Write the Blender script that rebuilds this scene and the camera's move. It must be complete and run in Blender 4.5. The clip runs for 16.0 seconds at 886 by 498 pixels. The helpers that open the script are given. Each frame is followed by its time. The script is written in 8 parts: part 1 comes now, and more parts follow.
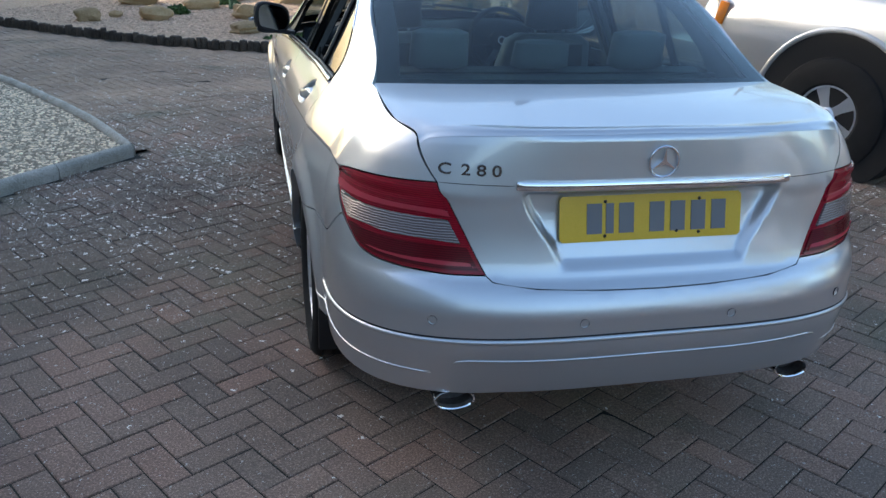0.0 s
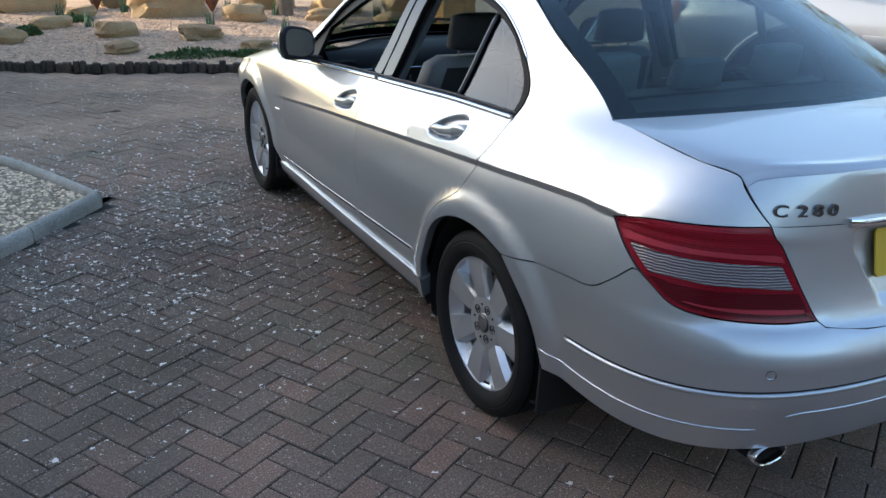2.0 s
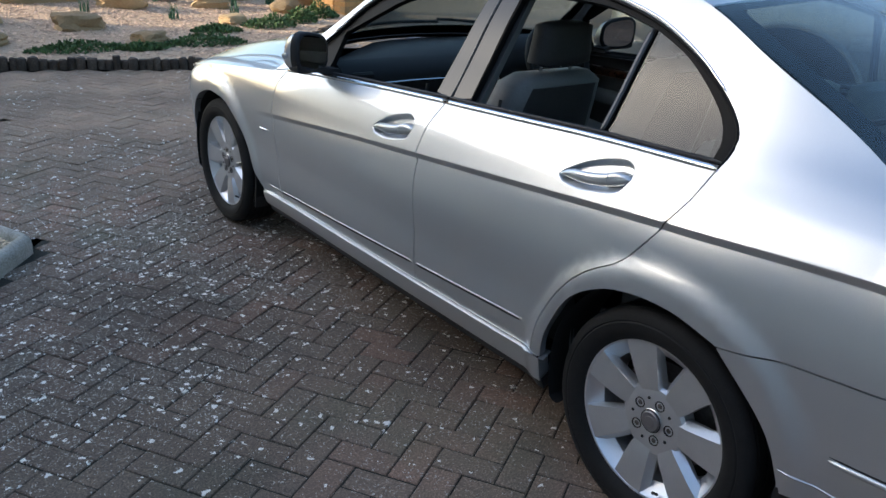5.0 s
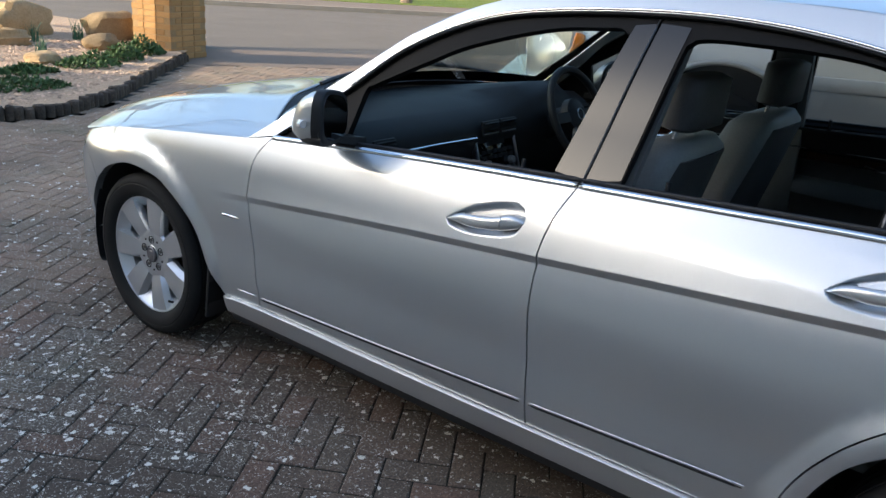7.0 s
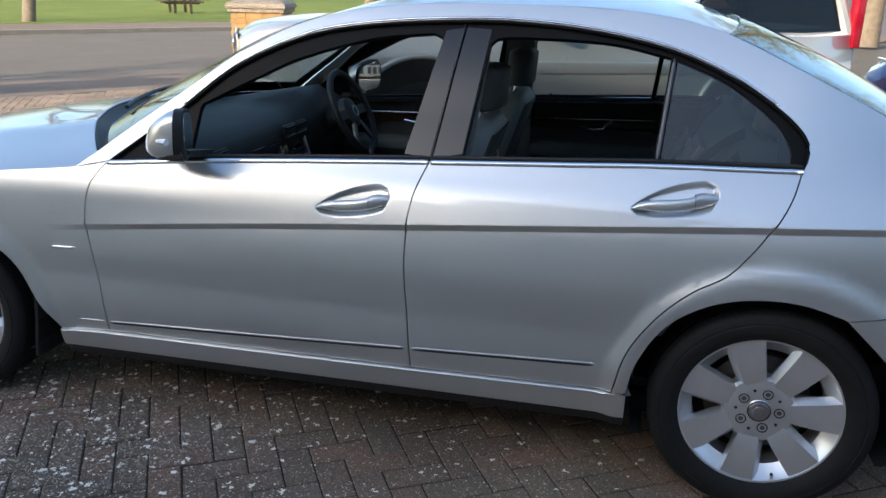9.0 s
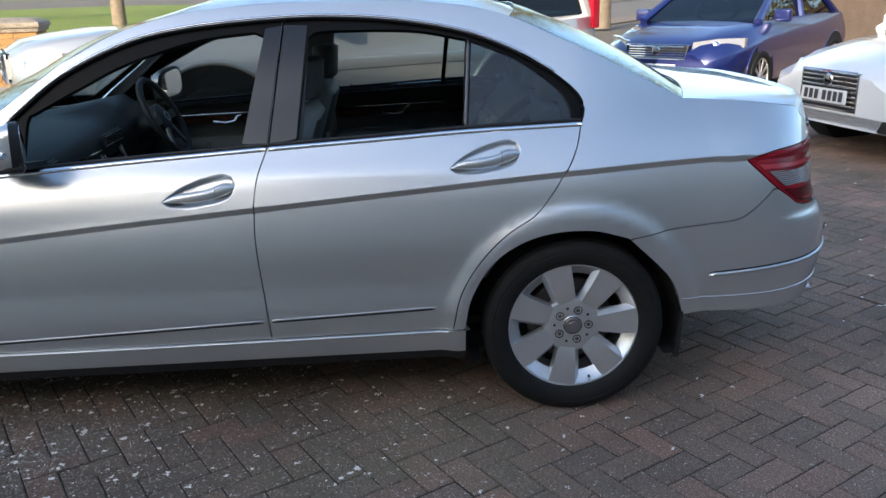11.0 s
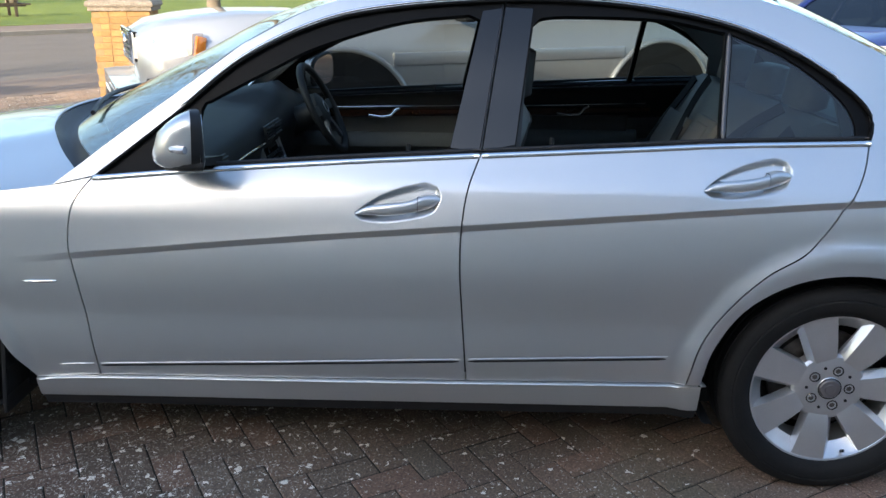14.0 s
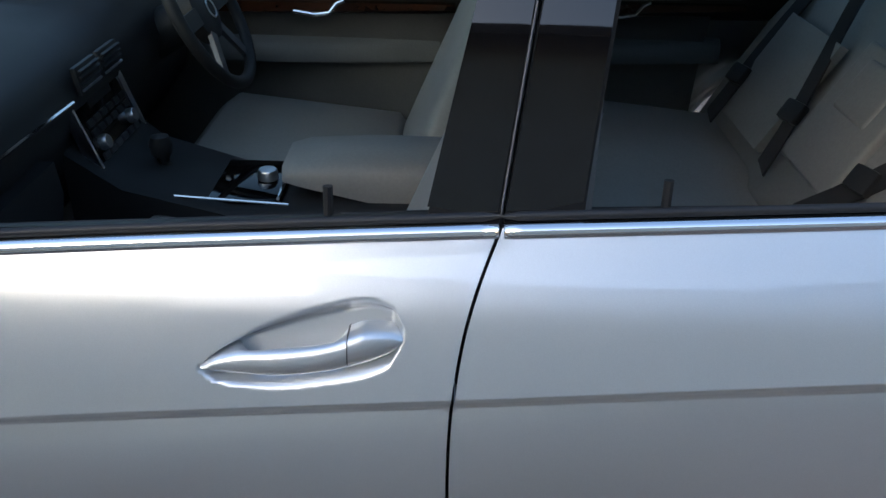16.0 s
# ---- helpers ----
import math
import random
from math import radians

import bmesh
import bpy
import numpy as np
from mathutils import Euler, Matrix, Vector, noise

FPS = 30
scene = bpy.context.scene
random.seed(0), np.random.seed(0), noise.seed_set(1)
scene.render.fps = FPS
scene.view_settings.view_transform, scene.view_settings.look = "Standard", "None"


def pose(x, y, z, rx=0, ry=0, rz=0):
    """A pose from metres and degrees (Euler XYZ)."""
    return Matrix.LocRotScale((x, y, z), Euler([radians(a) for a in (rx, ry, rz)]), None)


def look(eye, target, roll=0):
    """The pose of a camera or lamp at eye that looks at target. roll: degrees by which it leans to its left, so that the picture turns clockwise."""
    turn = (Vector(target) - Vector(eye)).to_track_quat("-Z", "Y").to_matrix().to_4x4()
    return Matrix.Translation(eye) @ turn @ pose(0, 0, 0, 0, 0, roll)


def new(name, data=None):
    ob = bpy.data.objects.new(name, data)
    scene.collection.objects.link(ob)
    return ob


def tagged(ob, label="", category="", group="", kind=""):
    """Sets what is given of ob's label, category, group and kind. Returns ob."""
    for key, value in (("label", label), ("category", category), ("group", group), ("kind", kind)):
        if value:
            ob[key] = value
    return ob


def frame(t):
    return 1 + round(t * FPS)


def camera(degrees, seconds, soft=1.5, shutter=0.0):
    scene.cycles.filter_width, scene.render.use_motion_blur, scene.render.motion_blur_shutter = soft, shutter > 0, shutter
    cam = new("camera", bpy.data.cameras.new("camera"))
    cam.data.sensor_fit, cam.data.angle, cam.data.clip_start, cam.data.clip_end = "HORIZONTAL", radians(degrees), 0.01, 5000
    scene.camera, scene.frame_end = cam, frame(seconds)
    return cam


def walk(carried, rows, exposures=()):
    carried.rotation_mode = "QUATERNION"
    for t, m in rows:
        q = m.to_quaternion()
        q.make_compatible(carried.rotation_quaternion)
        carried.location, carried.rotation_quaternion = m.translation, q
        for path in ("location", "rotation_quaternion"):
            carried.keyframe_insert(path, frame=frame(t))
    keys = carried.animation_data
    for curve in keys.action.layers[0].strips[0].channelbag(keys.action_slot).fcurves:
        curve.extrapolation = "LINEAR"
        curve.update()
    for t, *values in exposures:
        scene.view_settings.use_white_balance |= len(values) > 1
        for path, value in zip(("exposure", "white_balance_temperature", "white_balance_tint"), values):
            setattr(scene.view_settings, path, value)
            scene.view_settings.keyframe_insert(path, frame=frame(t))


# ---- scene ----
from mathutils import geometry

cam = camera(57.0, 16.0)
PATH = [
    (0, (-1.027, -2.781, 1.517), (-0.575, -0.98, 0.774), 2.4),
    (0.5, (-1.341, -2.599, 1.511), (-0.853, -0.807, 0.768), 2.4),
    (1, (-1.586, -2.41, 1.493), (-1.083, -0.622, 0.75), 1.3),
    (1.5, (-1.779, -2.251, 1.521), (-1.137, -0.509, 0.778), 1.7),
    (2, (-2.052, -2.111, 1.541), (-1.201, -0.456, 0.808), 1.2),
    (2.5, (-2.204, -1.976, 1.557), (-1.214, -0.4, 0.825), 1.3),
    (3, (-2.257, -1.776, 1.561), (-1.18, -0.265, 0.814), 2.3),
    (3.5, (-2.326, -1.622, 1.559), (-1.167, -0.19, 0.78), 3.6),
    (4, (-2.444, -1.495, 1.569), (-1.232, -0.119, 0.772), 2.8),
    (4.5, (-2.478, -1.365, 1.549), (-1.258, 0.002, 0.746), 2.7),
    (5, (-2.391, -1.099, 1.529), (-1.254, 0.361, 0.772), 2.9),
    (5.2, (-2.374, -0.997, 1.537), (-1.248, 0.488, 0.81), 3.5),
    (7.3, (-2.524, 0.241, 1.44), (-0.925, 1.237, 0.769), 2.9),
    (7.5, (-2.589, 0.304, 1.449), (-0.93, 1.189, 0.768), 1.9),
    (8, (-2.82, 0.398, 1.472), (-1.042, 1.018, 0.797), 0.8),
    (8.5, (-2.922, 0.426, 1.462), (-1.089, 0.894, 0.813), 1.6),
    (9, (-3.065, 0.427, 1.465), (-1.212, 0.855, 0.847), 1.5),
    (9.5, (-3.2, 0.53, 1.478), (-1.309, 0.802, 0.889), -0.5),
    (10, (-3.312, 0.574, 1.473), (-1.406, 0.572, 0.866), -1.9),
    (10.2, (-3.341, 0.559, 1.47), (-1.439, 0.467, 0.857), -1.6),
    (12.3, (-3.437, 0.578, 1.426), (-1.533, 0.637, 0.817), -0.2),
    (12.5, (-3.401, 0.633, 1.429), (-1.504, 0.755, 0.809), -0.2),
    (13, (-3.293, 0.835, 1.444), (-1.417, 1.062, 0.79), -0.6),
    (13.5, (-3.220, 0.931, 1.422), (-1.337, 1.131, 0.782), -0.1),
    (14, (-2.939, 1.014, 1.408), (-1.041, 1.094, 0.786), 0.4),
    (14.5, (-2.635, 1.087, 1.451), (-0.757, 1.059, 0.766), 0.1),
    (15, (-2.288, 1.179, 1.457), (-0.438, 1.042, 0.711), -0.1),
    (15.5, (-1.908, 1.082, 1.442), (-0.113, 0.974, 0.568), 1.4),
    (16, (-1.566, 1.067, 1.393), (0.172, 1.072, 0.403), 1.7),
]
walk(cam, [(t, look(eye, target, roll)) for t, eye, target, roll in PATH], exposures=[(0.0, 1.72, 6180, 9), (2.0, 1.64, 6180, 9), (3.0, 1.53, 6180, 9), (5.0, 1.60, 6180, 9), (8.5, 1.68, 6180, 9), (10.2, 1.60, 6180, 9), (12.4, 1.92, 6180, 9), (13.5, 1.96, 6180, 9), (14.5, 1.90, 6180, 9), (16.0, 2.06, 6180, 9)])

# ---- world, sun and sky ----
SUN_DIR = Vector((-0.84, 0.54, 0.325)).normalized()
world = bpy.data.worlds.new("world")
scene.world = world
world.use_nodes = True
wn, wl = world.node_tree.nodes, world.node_tree.links
sky = wn.new("ShaderNodeTexSky")
sky.sky_type = "NISHITA"
sky.sun_disc = False
sky.sun_elevation = math.asin(SUN_DIR.z)
sky.sun_rotation = math.atan2(SUN_DIR.x, SUN_DIR.y)
sky.air_density, sky.dust_density, sky.ozone_density = 1.0, 2.3, 1.5
wl.new(sky.outputs[0], wn["Background"].inputs[0])
wn["Background"].inputs[1].default_value = 0.14
sun = bpy.data.lights.new("sun", "SUN")
sun.energy, sun.angle, sun.color = 2.5, radians(0.53), (1.0, 0.85, 0.65)
sun_ob = new("sun", sun)
sun_ob.matrix_world = look((0, 0, 30), Vector((0, 0, 30)) - SUN_DIR)


# ---- materials ----
def material(name, base, rough=0.5, metal=0.0, coat=0.0, coat_rough=0.03, spec=0.5):
    m = bpy.data.materials.new(name)
    m.use_nodes = True
    b = m.node_tree.nodes["Principled BSDF"]
    b.inputs["Base Color"].default_value = (*base, 1)
    b.inputs["Roughness"].default_value = rough
    b.inputs["Metallic"].default_value = metal
    b.inputs["Coat Weight"].default_value = coat
    b.inputs["Coat Roughness"].default_value = coat_rough
    b.inputs["Specular IOR Level"].default_value = spec
    return m


def node(m, kind, **values):
    n = m.node_tree.nodes.new(kind)
    for key, value in values.items():
        if key in n.inputs:
            n.inputs[key].default_value = value
    return n


def link(m, a, b):
    m.node_tree.links.new(a, b)


def coords(m):
    return node(m, "ShaderNodeTexCoord").outputs["Object"]


def ramp(m, fac, stops):
    r = node(m, "ShaderNodeValToRGB")
    e = r.color_ramp.elements
    while len(e) < len(stops):
        e.new(0.5)
    for k, (at, colour) in zip(e, stops):
        k.position = at
        k.color = (*colour, 1)
    link(m, fac, r.inputs[0])
    return r.outputs[0]


def noise_tex(m, scale, detail=4.0, rough=0.6, vec=None):
    n = node(m, "ShaderNodeTexNoise", Scale=scale, Detail=detail, Roughness=rough)
    link(m, vec if vec is not None else coords(m), n.inputs["Vector"])
    return n.outputs["Fac"]


def mix(m, fac, a, b, blend="MIX"):
    n = node(m, "ShaderNodeMix")
    n.data_type, n.blend_type = "RGBA", blend
    for src, slot in ((fac, n.inputs[0]), (a, n.inputs[6]), (b, n.inputs[7])):
        if isinstance(src, (int, float)):
            slot.default_value = src
        elif isinstance(src, tuple):
            slot.default_value = (*src, 1)
        else:
            link(m, src, slot)
    return n.outputs[2]


def bump(m, height, strength, distance=0.01):
    n = node(m, "ShaderNodeBump", Strength=strength, Distance=distance)
    link(m, height, n.inputs["Height"])
    link(m, n.outputs[0], m.node_tree.nodes["Principled BSDF"].inputs["Normal"])


def mottled(name, stops, scale, rough=0.8, fine=60.0, relief=0.3, distance=0.01, metal=0.0, spec=0.4, random_tint=0.0):
    """A surface with a broad and a fine variation and a fine relief."""
    m = material(name, stops[0][1], rough, metal, spec=spec)
    b = m.node_tree.nodes["Principled BSDF"]
    broad, grain = noise_tex(m, scale, 5), noise_tex(m, fine, 3)
    both = node(m, "ShaderNodeMath")
    both.operation = "MULTIPLY_ADD"
    link(m, grain, both.inputs[0])
    both.inputs[1].default_value = 0.5
    half = node(m, "ShaderNodeMath")
    half.operation = "MULTIPLY"
    link(m, broad, half.inputs[0])
    half.inputs[1].default_value = 0.5
    link(m, half.outputs[0], both.inputs[2])
    colour = ramp(m, both.outputs[0], stops)
    if random_tint:
        info = node(m, "ShaderNodeObjectInfo")
        island = node(m, "ShaderNodeNewGeometry")
        add = node(m, "ShaderNodeMath")
        add.operation = "ADD"
        link(m, info.outputs["Random"], add.inputs[0])
        link(m, island.outputs["Random Per Island"], add.inputs[1])
        frac = node(m, "ShaderNodeMath")
        frac.operation = "FRACT"
        link(m, add.outputs[0], frac.inputs[0])
        shade = ramp(m, frac.outputs[0], [(0.0, (1 - random_tint,) * 3), (1.0, (1 + random_tint,) * 3)])
        colour = mix(m, 1.0, colour, shade, "MULTIPLY")
    link(m, colour, b.inputs["Base Color"])
    bump(m, grain, relief, distance)
    return m


def glass(name, tint, gloss=1.0):
    """Thin pane: tinted see-through with a Fresnel gloss."""
    m = bpy.data.materials.new(name)
    m.use_nodes = True
    m.node_tree.nodes.remove(m.node_tree.nodes["Principled BSDF"])
    clear = node(m, "ShaderNodeBsdfTransparent")
    clear.inputs[0].default_value = (*tint, 1)
    shine = node(m, "ShaderNodeBsdfGlossy")
    shine.inputs["Roughness"].default_value = 0.02
    facing = node(m, "ShaderNodeLayerWeight", Blend=0.5)
    steep = node(m, "ShaderNodeMath")
    steep.operation = "POWER"
    link(m, facing.outputs["Facing"], steep.inputs[0])
    steep.inputs[1].default_value = 4.0
    fres = node(m, "ShaderNodeMath")
    fres.operation = "MULTIPLY_ADD"
    link(m, steep.outputs[0], fres.inputs[0])
    fres.inputs[1].default_value, fres.inputs[2].default_value = 0.85 * gloss, 0.04 * gloss
    both = node(m, "ShaderNodeMixShader")
    link(m, fres.outputs[0], both.inputs[0])
    link(m, clear.outputs[0], both.inputs[1])
    link(m, shine.outputs[0], both.inputs[2])
    link(m, both.outputs[0], m.node_tree.nodes["Material Output"].inputs[0])
    return m


def car_paint(name, base, metal, rough):
    """Metallic paint under a clear coat, with fine flakes."""
    m = material(name, base, rough, metal, coat=1.0, coat_rough=0.015)
    m.node_tree.nodes["Principled BSDF"].inputs["Coat IOR"].default_value = 1.65
    b = m.node_tree.nodes["Principled BSDF"]
    flake = noise_tex(m, 900, 1)
    dust = noise_tex(m, 3.0, 4)
    low, high = tuple(c * 0.96 for c in base), tuple(min(1, c * 1.04) for c in base)
    link(m, ramp(m, flake, [(0.3, low), (0.7, high)]), b.inputs["Base Color"])
    spread = node(m, "ShaderNodeMapRange")
    spread.inputs[3].default_value, spread.inputs[4].default_value = rough - 0.03, rough + 0.04
    link(m, dust, spread.inputs[0])
    link(m, spread.outputs[0], b.inputs["Roughness"])
    return m


SILVER = car_paint("silver_paint", (0.585, 0.602, 0.610), 0.79, 0.335)
OFF_SILVER = car_paint("pale_silver_paint", (0.48, 0.48, 0.47), 0.55, 0.38)
BLUE = car_paint("blue_paint", (0.010, 0.018, 0.12), 0.3, 0.3)
WHITE = material("white_paint", (0.78, 0.78, 0.78), 0.3, 0.0, 1.0)
GLOSS_BLACK = material("gloss_black", (0.003, 0.003, 0.0035), 0.02, 0.0, 0.0, spec=0.55)
FRAME_BLACK = material("frame_black", (0.005, 0.005, 0.005), 0.45, spec=0.10)
TRIM_BLACK = mottled("black_plastic", [(0.3, (0.010, 0.010, 0.011)), (0.7, (0.018, 0.018, 0.019))], 5, 0.5, 300, 0.1, 0.001)
RUBBER = mottled("tyre_rubber", [(0.3, (0.009, 0.009, 0.009)), (0.7, (0.018, 0.0175, 0.017))], 12, 0.7, 200, 0.15, 0.002, spec=0.2)
DARK = material("underbody_and_arch_shade", (0.006, 0.006, 0.006), 0.9)
CHROME = material("chrome", (0.80, 0.81, 0.83), 0.07, 1.0)
BADGE_METAL = material("badge_metal", (0.24, 0.25, 0.26), 0.12, 1.0)
SATIN = material("satin_metal", (0.62, 0.63, 0.66), 0.28, 1.0)
ALLOY = mottled("alloy_paint", [(0.3, (0.60, 0.61, 0.62)), (0.7, (0.70, 0.71, 0.72))], 14, 0.30, 400, 0.02, 0.001, 0.75)
BRAKE = mottled("brake_metal", [(0.3, (0.10, 0.09, 0.08)), (0.7, (0.22, 0.20, 0.19))], 20, 0.5, 90, 0.2, 0.002, 0.8)
PANE = glass("window_glass", (0.80, 0.86, 0.85))
PANE_REAR = glass("rear_glass", (0.70, 0.79, 0.79))
PANE_QUARTER = glass("quarter_glass", (0.30, 0.36, 0.36), 1.5)
PANE_SIDE = glass("side_glass", (0.36, 0.39, 0.38))
PANE_DARK = glass("privacy_glass", (0.10, 0.11, 0.12))
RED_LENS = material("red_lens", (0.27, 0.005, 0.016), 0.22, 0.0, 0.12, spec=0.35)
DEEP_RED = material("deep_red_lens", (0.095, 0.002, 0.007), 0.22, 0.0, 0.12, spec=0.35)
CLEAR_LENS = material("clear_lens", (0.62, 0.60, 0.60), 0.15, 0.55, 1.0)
# Lighter and darker red bands, painted in for the shading of moulded lens facets
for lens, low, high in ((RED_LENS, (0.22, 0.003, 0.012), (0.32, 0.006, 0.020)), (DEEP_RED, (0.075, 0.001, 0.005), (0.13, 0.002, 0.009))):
    facet_shade = node(lens, "ShaderNodeTexWave", Scale=55.0, Distortion=2.0)
    facet_shade.bands_direction = "Z"
    link(lens, coords(lens), facet_shade.inputs["Vector"])
    link(lens, ramp(lens, facet_shade.outputs["Fac"], [(0.25, low), (0.8, high)]), lens.node_tree.nodes["Principled BSDF"].inputs["Base Color"])
RIB_LENS = material("ribbed_clear_lens", (0.4, 0.36, 0.36), 0.16, 0.5, 0.4)
BRIGHT_RED = material("bright_red_edge", (0.46, 0.030, 0.050), 0.25, 0.0, 0.3)
# Rib shading is painted as grey bands; the bump gives the relief
ribs = node(RIB_LENS, "ShaderNodeTexWave", Scale=46.0, Distortion=2.4)
ribs.bands_direction = "Z"
link(RIB_LENS, coords(RIB_LENS), ribs.inputs["Vector"])
link(RIB_LENS, ramp(RIB_LENS, ribs.outputs["Fac"], [(0.15, (0.17, 0.135, 0.13)), (0.5, (0.23, 0.19, 0.18)), (0.95, (0.33, 0.29, 0.28))]), RIB_LENS.node_tree.nodes["Principled BSDF"].inputs["Base Color"])
bump(RIB_LENS, ribs.outputs["Fac"], 0.6, 0.003)
AMBER = material("amber_lens", (0.75, 0.22, 0.02), 0.15, 0.0, 1.0)
YELLOW = mottled("plate_yellow", [(0.3, (0.66, 0.42, 0.02)), (0.7, (0.74, 0.48, 0.04))], 9, 0.3, 150, 0.02, 0.001)
PLATE_WHITE = material("plate_white", (0.75, 0.75, 0.72), 0.3)
INK = material("plate_ink", (0.05, 0.05, 0.06), 0.4)
GREY_INK = material("plate_grey_bar", (0.16, 0.16, 0.17), 0.4)
CLOTH = mottled("grey_seat_leather", [(0.3, (0.155, 0.157, 0.152)), (0.7, (0.20, 0.202, 0.194))], 3, 0.5, 140, 0.08, 0.001)
SEAT_DARK = mottled("dark_seat_trim", [(0.3, (0.035, 0.034, 0.033)), (0.7, (0.055, 0.053, 0.051))], 5, 0.6, 160, 0.15, 0.002)
CABIN_GREY = mottled("grey_door_card", [(0.3, (0.085, 0.086, 0.085)), (0.7, (0.115, 0.116, 0.114))], 6, 0.6, 220, 0.15, 0.001)
CABIN_BLACK = mottled("dash_plastic", [(0.3, (0.010, 0.0105, 0.011)), (0.7, (0.017, 0.0175, 0.019))], 6, 0.55, 320, 0.2, 0.001, spec=0.3)
WOOD_TRIM = mottled("dark_wood_trim", [(0.3, (0.015, 0.006, 0.003)), (0.7, (0.035, 0.014, 0.007))], 12, 0.2, 60, 0.05, 0.001)
BELT = material("seat_belt_web", (0.012, 0.012, 0.013), 0.8)


# ---- mesh helpers ----
def holder(name, at=(0, 0, 0), turn=0.0):
    ob = new(name)
    ob.empty_display_size = 0.2
    ob.matrix_world = pose(*at, 0, 0, turn)
    return ob


def mesh_ob(name, verts, faces, mat, parent=None, label="", smooth=False, normals=None):
    me = bpy.data.meshes.new(name)
    me.from_pydata([tuple(v) for v in verts], [], faces)
    for m in mat if isinstance(mat, (list, tuple)) else [mat]:
        me.materials.append(m)
    if smooth or normals is not None:
        me.polygons.foreach_set("use_smooth", [True] * len(me.polygons))
    me.update()
    if normals is not None:
        me.normals_split_custom_set_from_vertices([tuple(n) for n in normals])
    ob = new(name, me)
    if parent is not None:
        ob.parent = parent
    if label:
        tagged(ob, label)
    return ob


def part(name, bm, mat, parent=None, label="", smooth=True, angle=35):
    """One bmesh as one mesh object under a thing or a part."""
    bmesh.ops.recalc_face_normals(bm, faces=bm.faces)
    me = bpy.data.meshes.new(name)
    for f in bm.faces:
        f.smooth = smooth
    for e in bm.edges:
        if len(e.link_faces) == 2 and e.calc_face_angle(0) > radians(angle):
            e.smooth = False
    bm.to_mesh(me)
    bm.free()
    for m in mat if isinstance(mat, (list, tuple)) else [mat]:
        me.materials.append(m)
    ob = new(name, me)
    if parent is not None:
        ob.parent = parent
    if label:
        tagged(ob, label)
    return ob


def box(bm, size, m=None, bevel=0.0, segments=2, taper=None):
    made = bmesh.ops.create_cube(bm, size=1.0)["verts"]
    for v in made:
        v.co = Vector((v.co.x * size[0], v.co.y * size[1], v.co.z * size[2]))
        if taper and v.co.z > 0:
            v.co.x *= taper[0]
            v.co.y *= taper[1]
    if bevel:
        edges = list({e for v in made for e in v.link_edges})
        made = bmesh.ops.bevel(bm, geom=edges, offset=bevel, segments=segments, affect="EDGES", profile=0.6)["verts"]
    if m is not None:
        bmesh.ops.transform(bm, matrix=m, verts=list({v for v in made if v.is_valid}))
    return made


def lathe(bm, profile, m=None, steps=48, closed=False):
    """Turn (radius, height) points about the local z axis."""
    rings = []
    for r, h in profile:
        rings.append([bm.verts.new((r * math.cos(a), r * math.sin(a), h)) for a in (2 * math.pi * k / steps for k in range(steps))])
    pairs = list(zip(rings, rings[1:])) + ([(rings[-1], rings[0])] if closed else [])
    for a, b in pairs:
        for k in range(steps):
            bm.faces.new((a[k], a[(k + 1) % steps], b[(k + 1) % steps], b[k]))
    verts = [v for ring in rings for v in ring]
    if m is not None:
        bmesh.ops.transform(bm, matrix=m, verts=verts)
    return rings


def tube(bm, points, radius, steps=8, caps=True):
    """A round bar along points; radius may be one number or one for each point."""
    points = [Vector(p) for p in points]
    rings, up = [], Vector((0.3, 0.2, 1)).normalized()
    for k, p in enumerate(points):
        way = (points[min(k + 1, len(points) - 1)] - points[max(k - 1, 0)]).normalized()
        a = way.cross(up)
        if a.length < 0.1:
            a = way.cross(Vector((1, 0, 0)))
        a.normalize()
        b = way.cross(a)
        r = radius[k] if isinstance(radius, (list, tuple)) else radius
        rings.append([bm.verts.new(p + r * (math.cos(t) * a + math.sin(t) * b)) for t in (2 * math.pi * j / steps for j in range(steps))])
    for a, b in zip(rings, rings[1:]):
        for j in range(steps):
            bm.faces.new((a[j], a[(j + 1) % steps], b[(j + 1) % steps], b[j]))
    if caps:
        bm.faces.new(rings[0])
        bm.faces.new(rings[-1])


def prism(bm, outline, low, high, m=None, bevel=0.0):
    """A slab with that (x, y) outline between two heights."""
    a = [bm.verts.new((x, y, low)) for x, y in outline]
    b = [bm.verts.new((x, y, high)) for x, y in outline]
    n = len(a)
    made = [bm.faces.new(a), bm.faces.new(b)] + [bm.faces.new((a[k], a[(k + 1) % n], b[(k + 1) % n], b[k])) for k in range(n)]
    verts = a + b
    if bevel:
        edges = list({e for f in made[:2] for e in f.edges})
        out = bmesh.ops.bevel(bm, geom=edges, offset=bevel, segments=2, affect="EDGES")
        verts = list({v for v in verts if v.is_valid} | {v for v in out["verts"] if v.is_valid})
    if m is not None:
        bmesh.ops.transform(bm, matrix=m, verts=verts)


def loft(bm, rings, caps=True):
    """Skin rings of equally many points."""
    rows = [[bm.verts.new(p) for p in ring] for ring in rings]
    n = len(rows[0])
    for a, b in zip(rows, rows[1:]):
        for k in range(n):
            bm.faces.new((a[k], a[(k + 1) % n], b[(k + 1) % n], b[k]))
    if caps:
        bm.faces.new(rows[0])
        bm.faces.new(rows[-1])


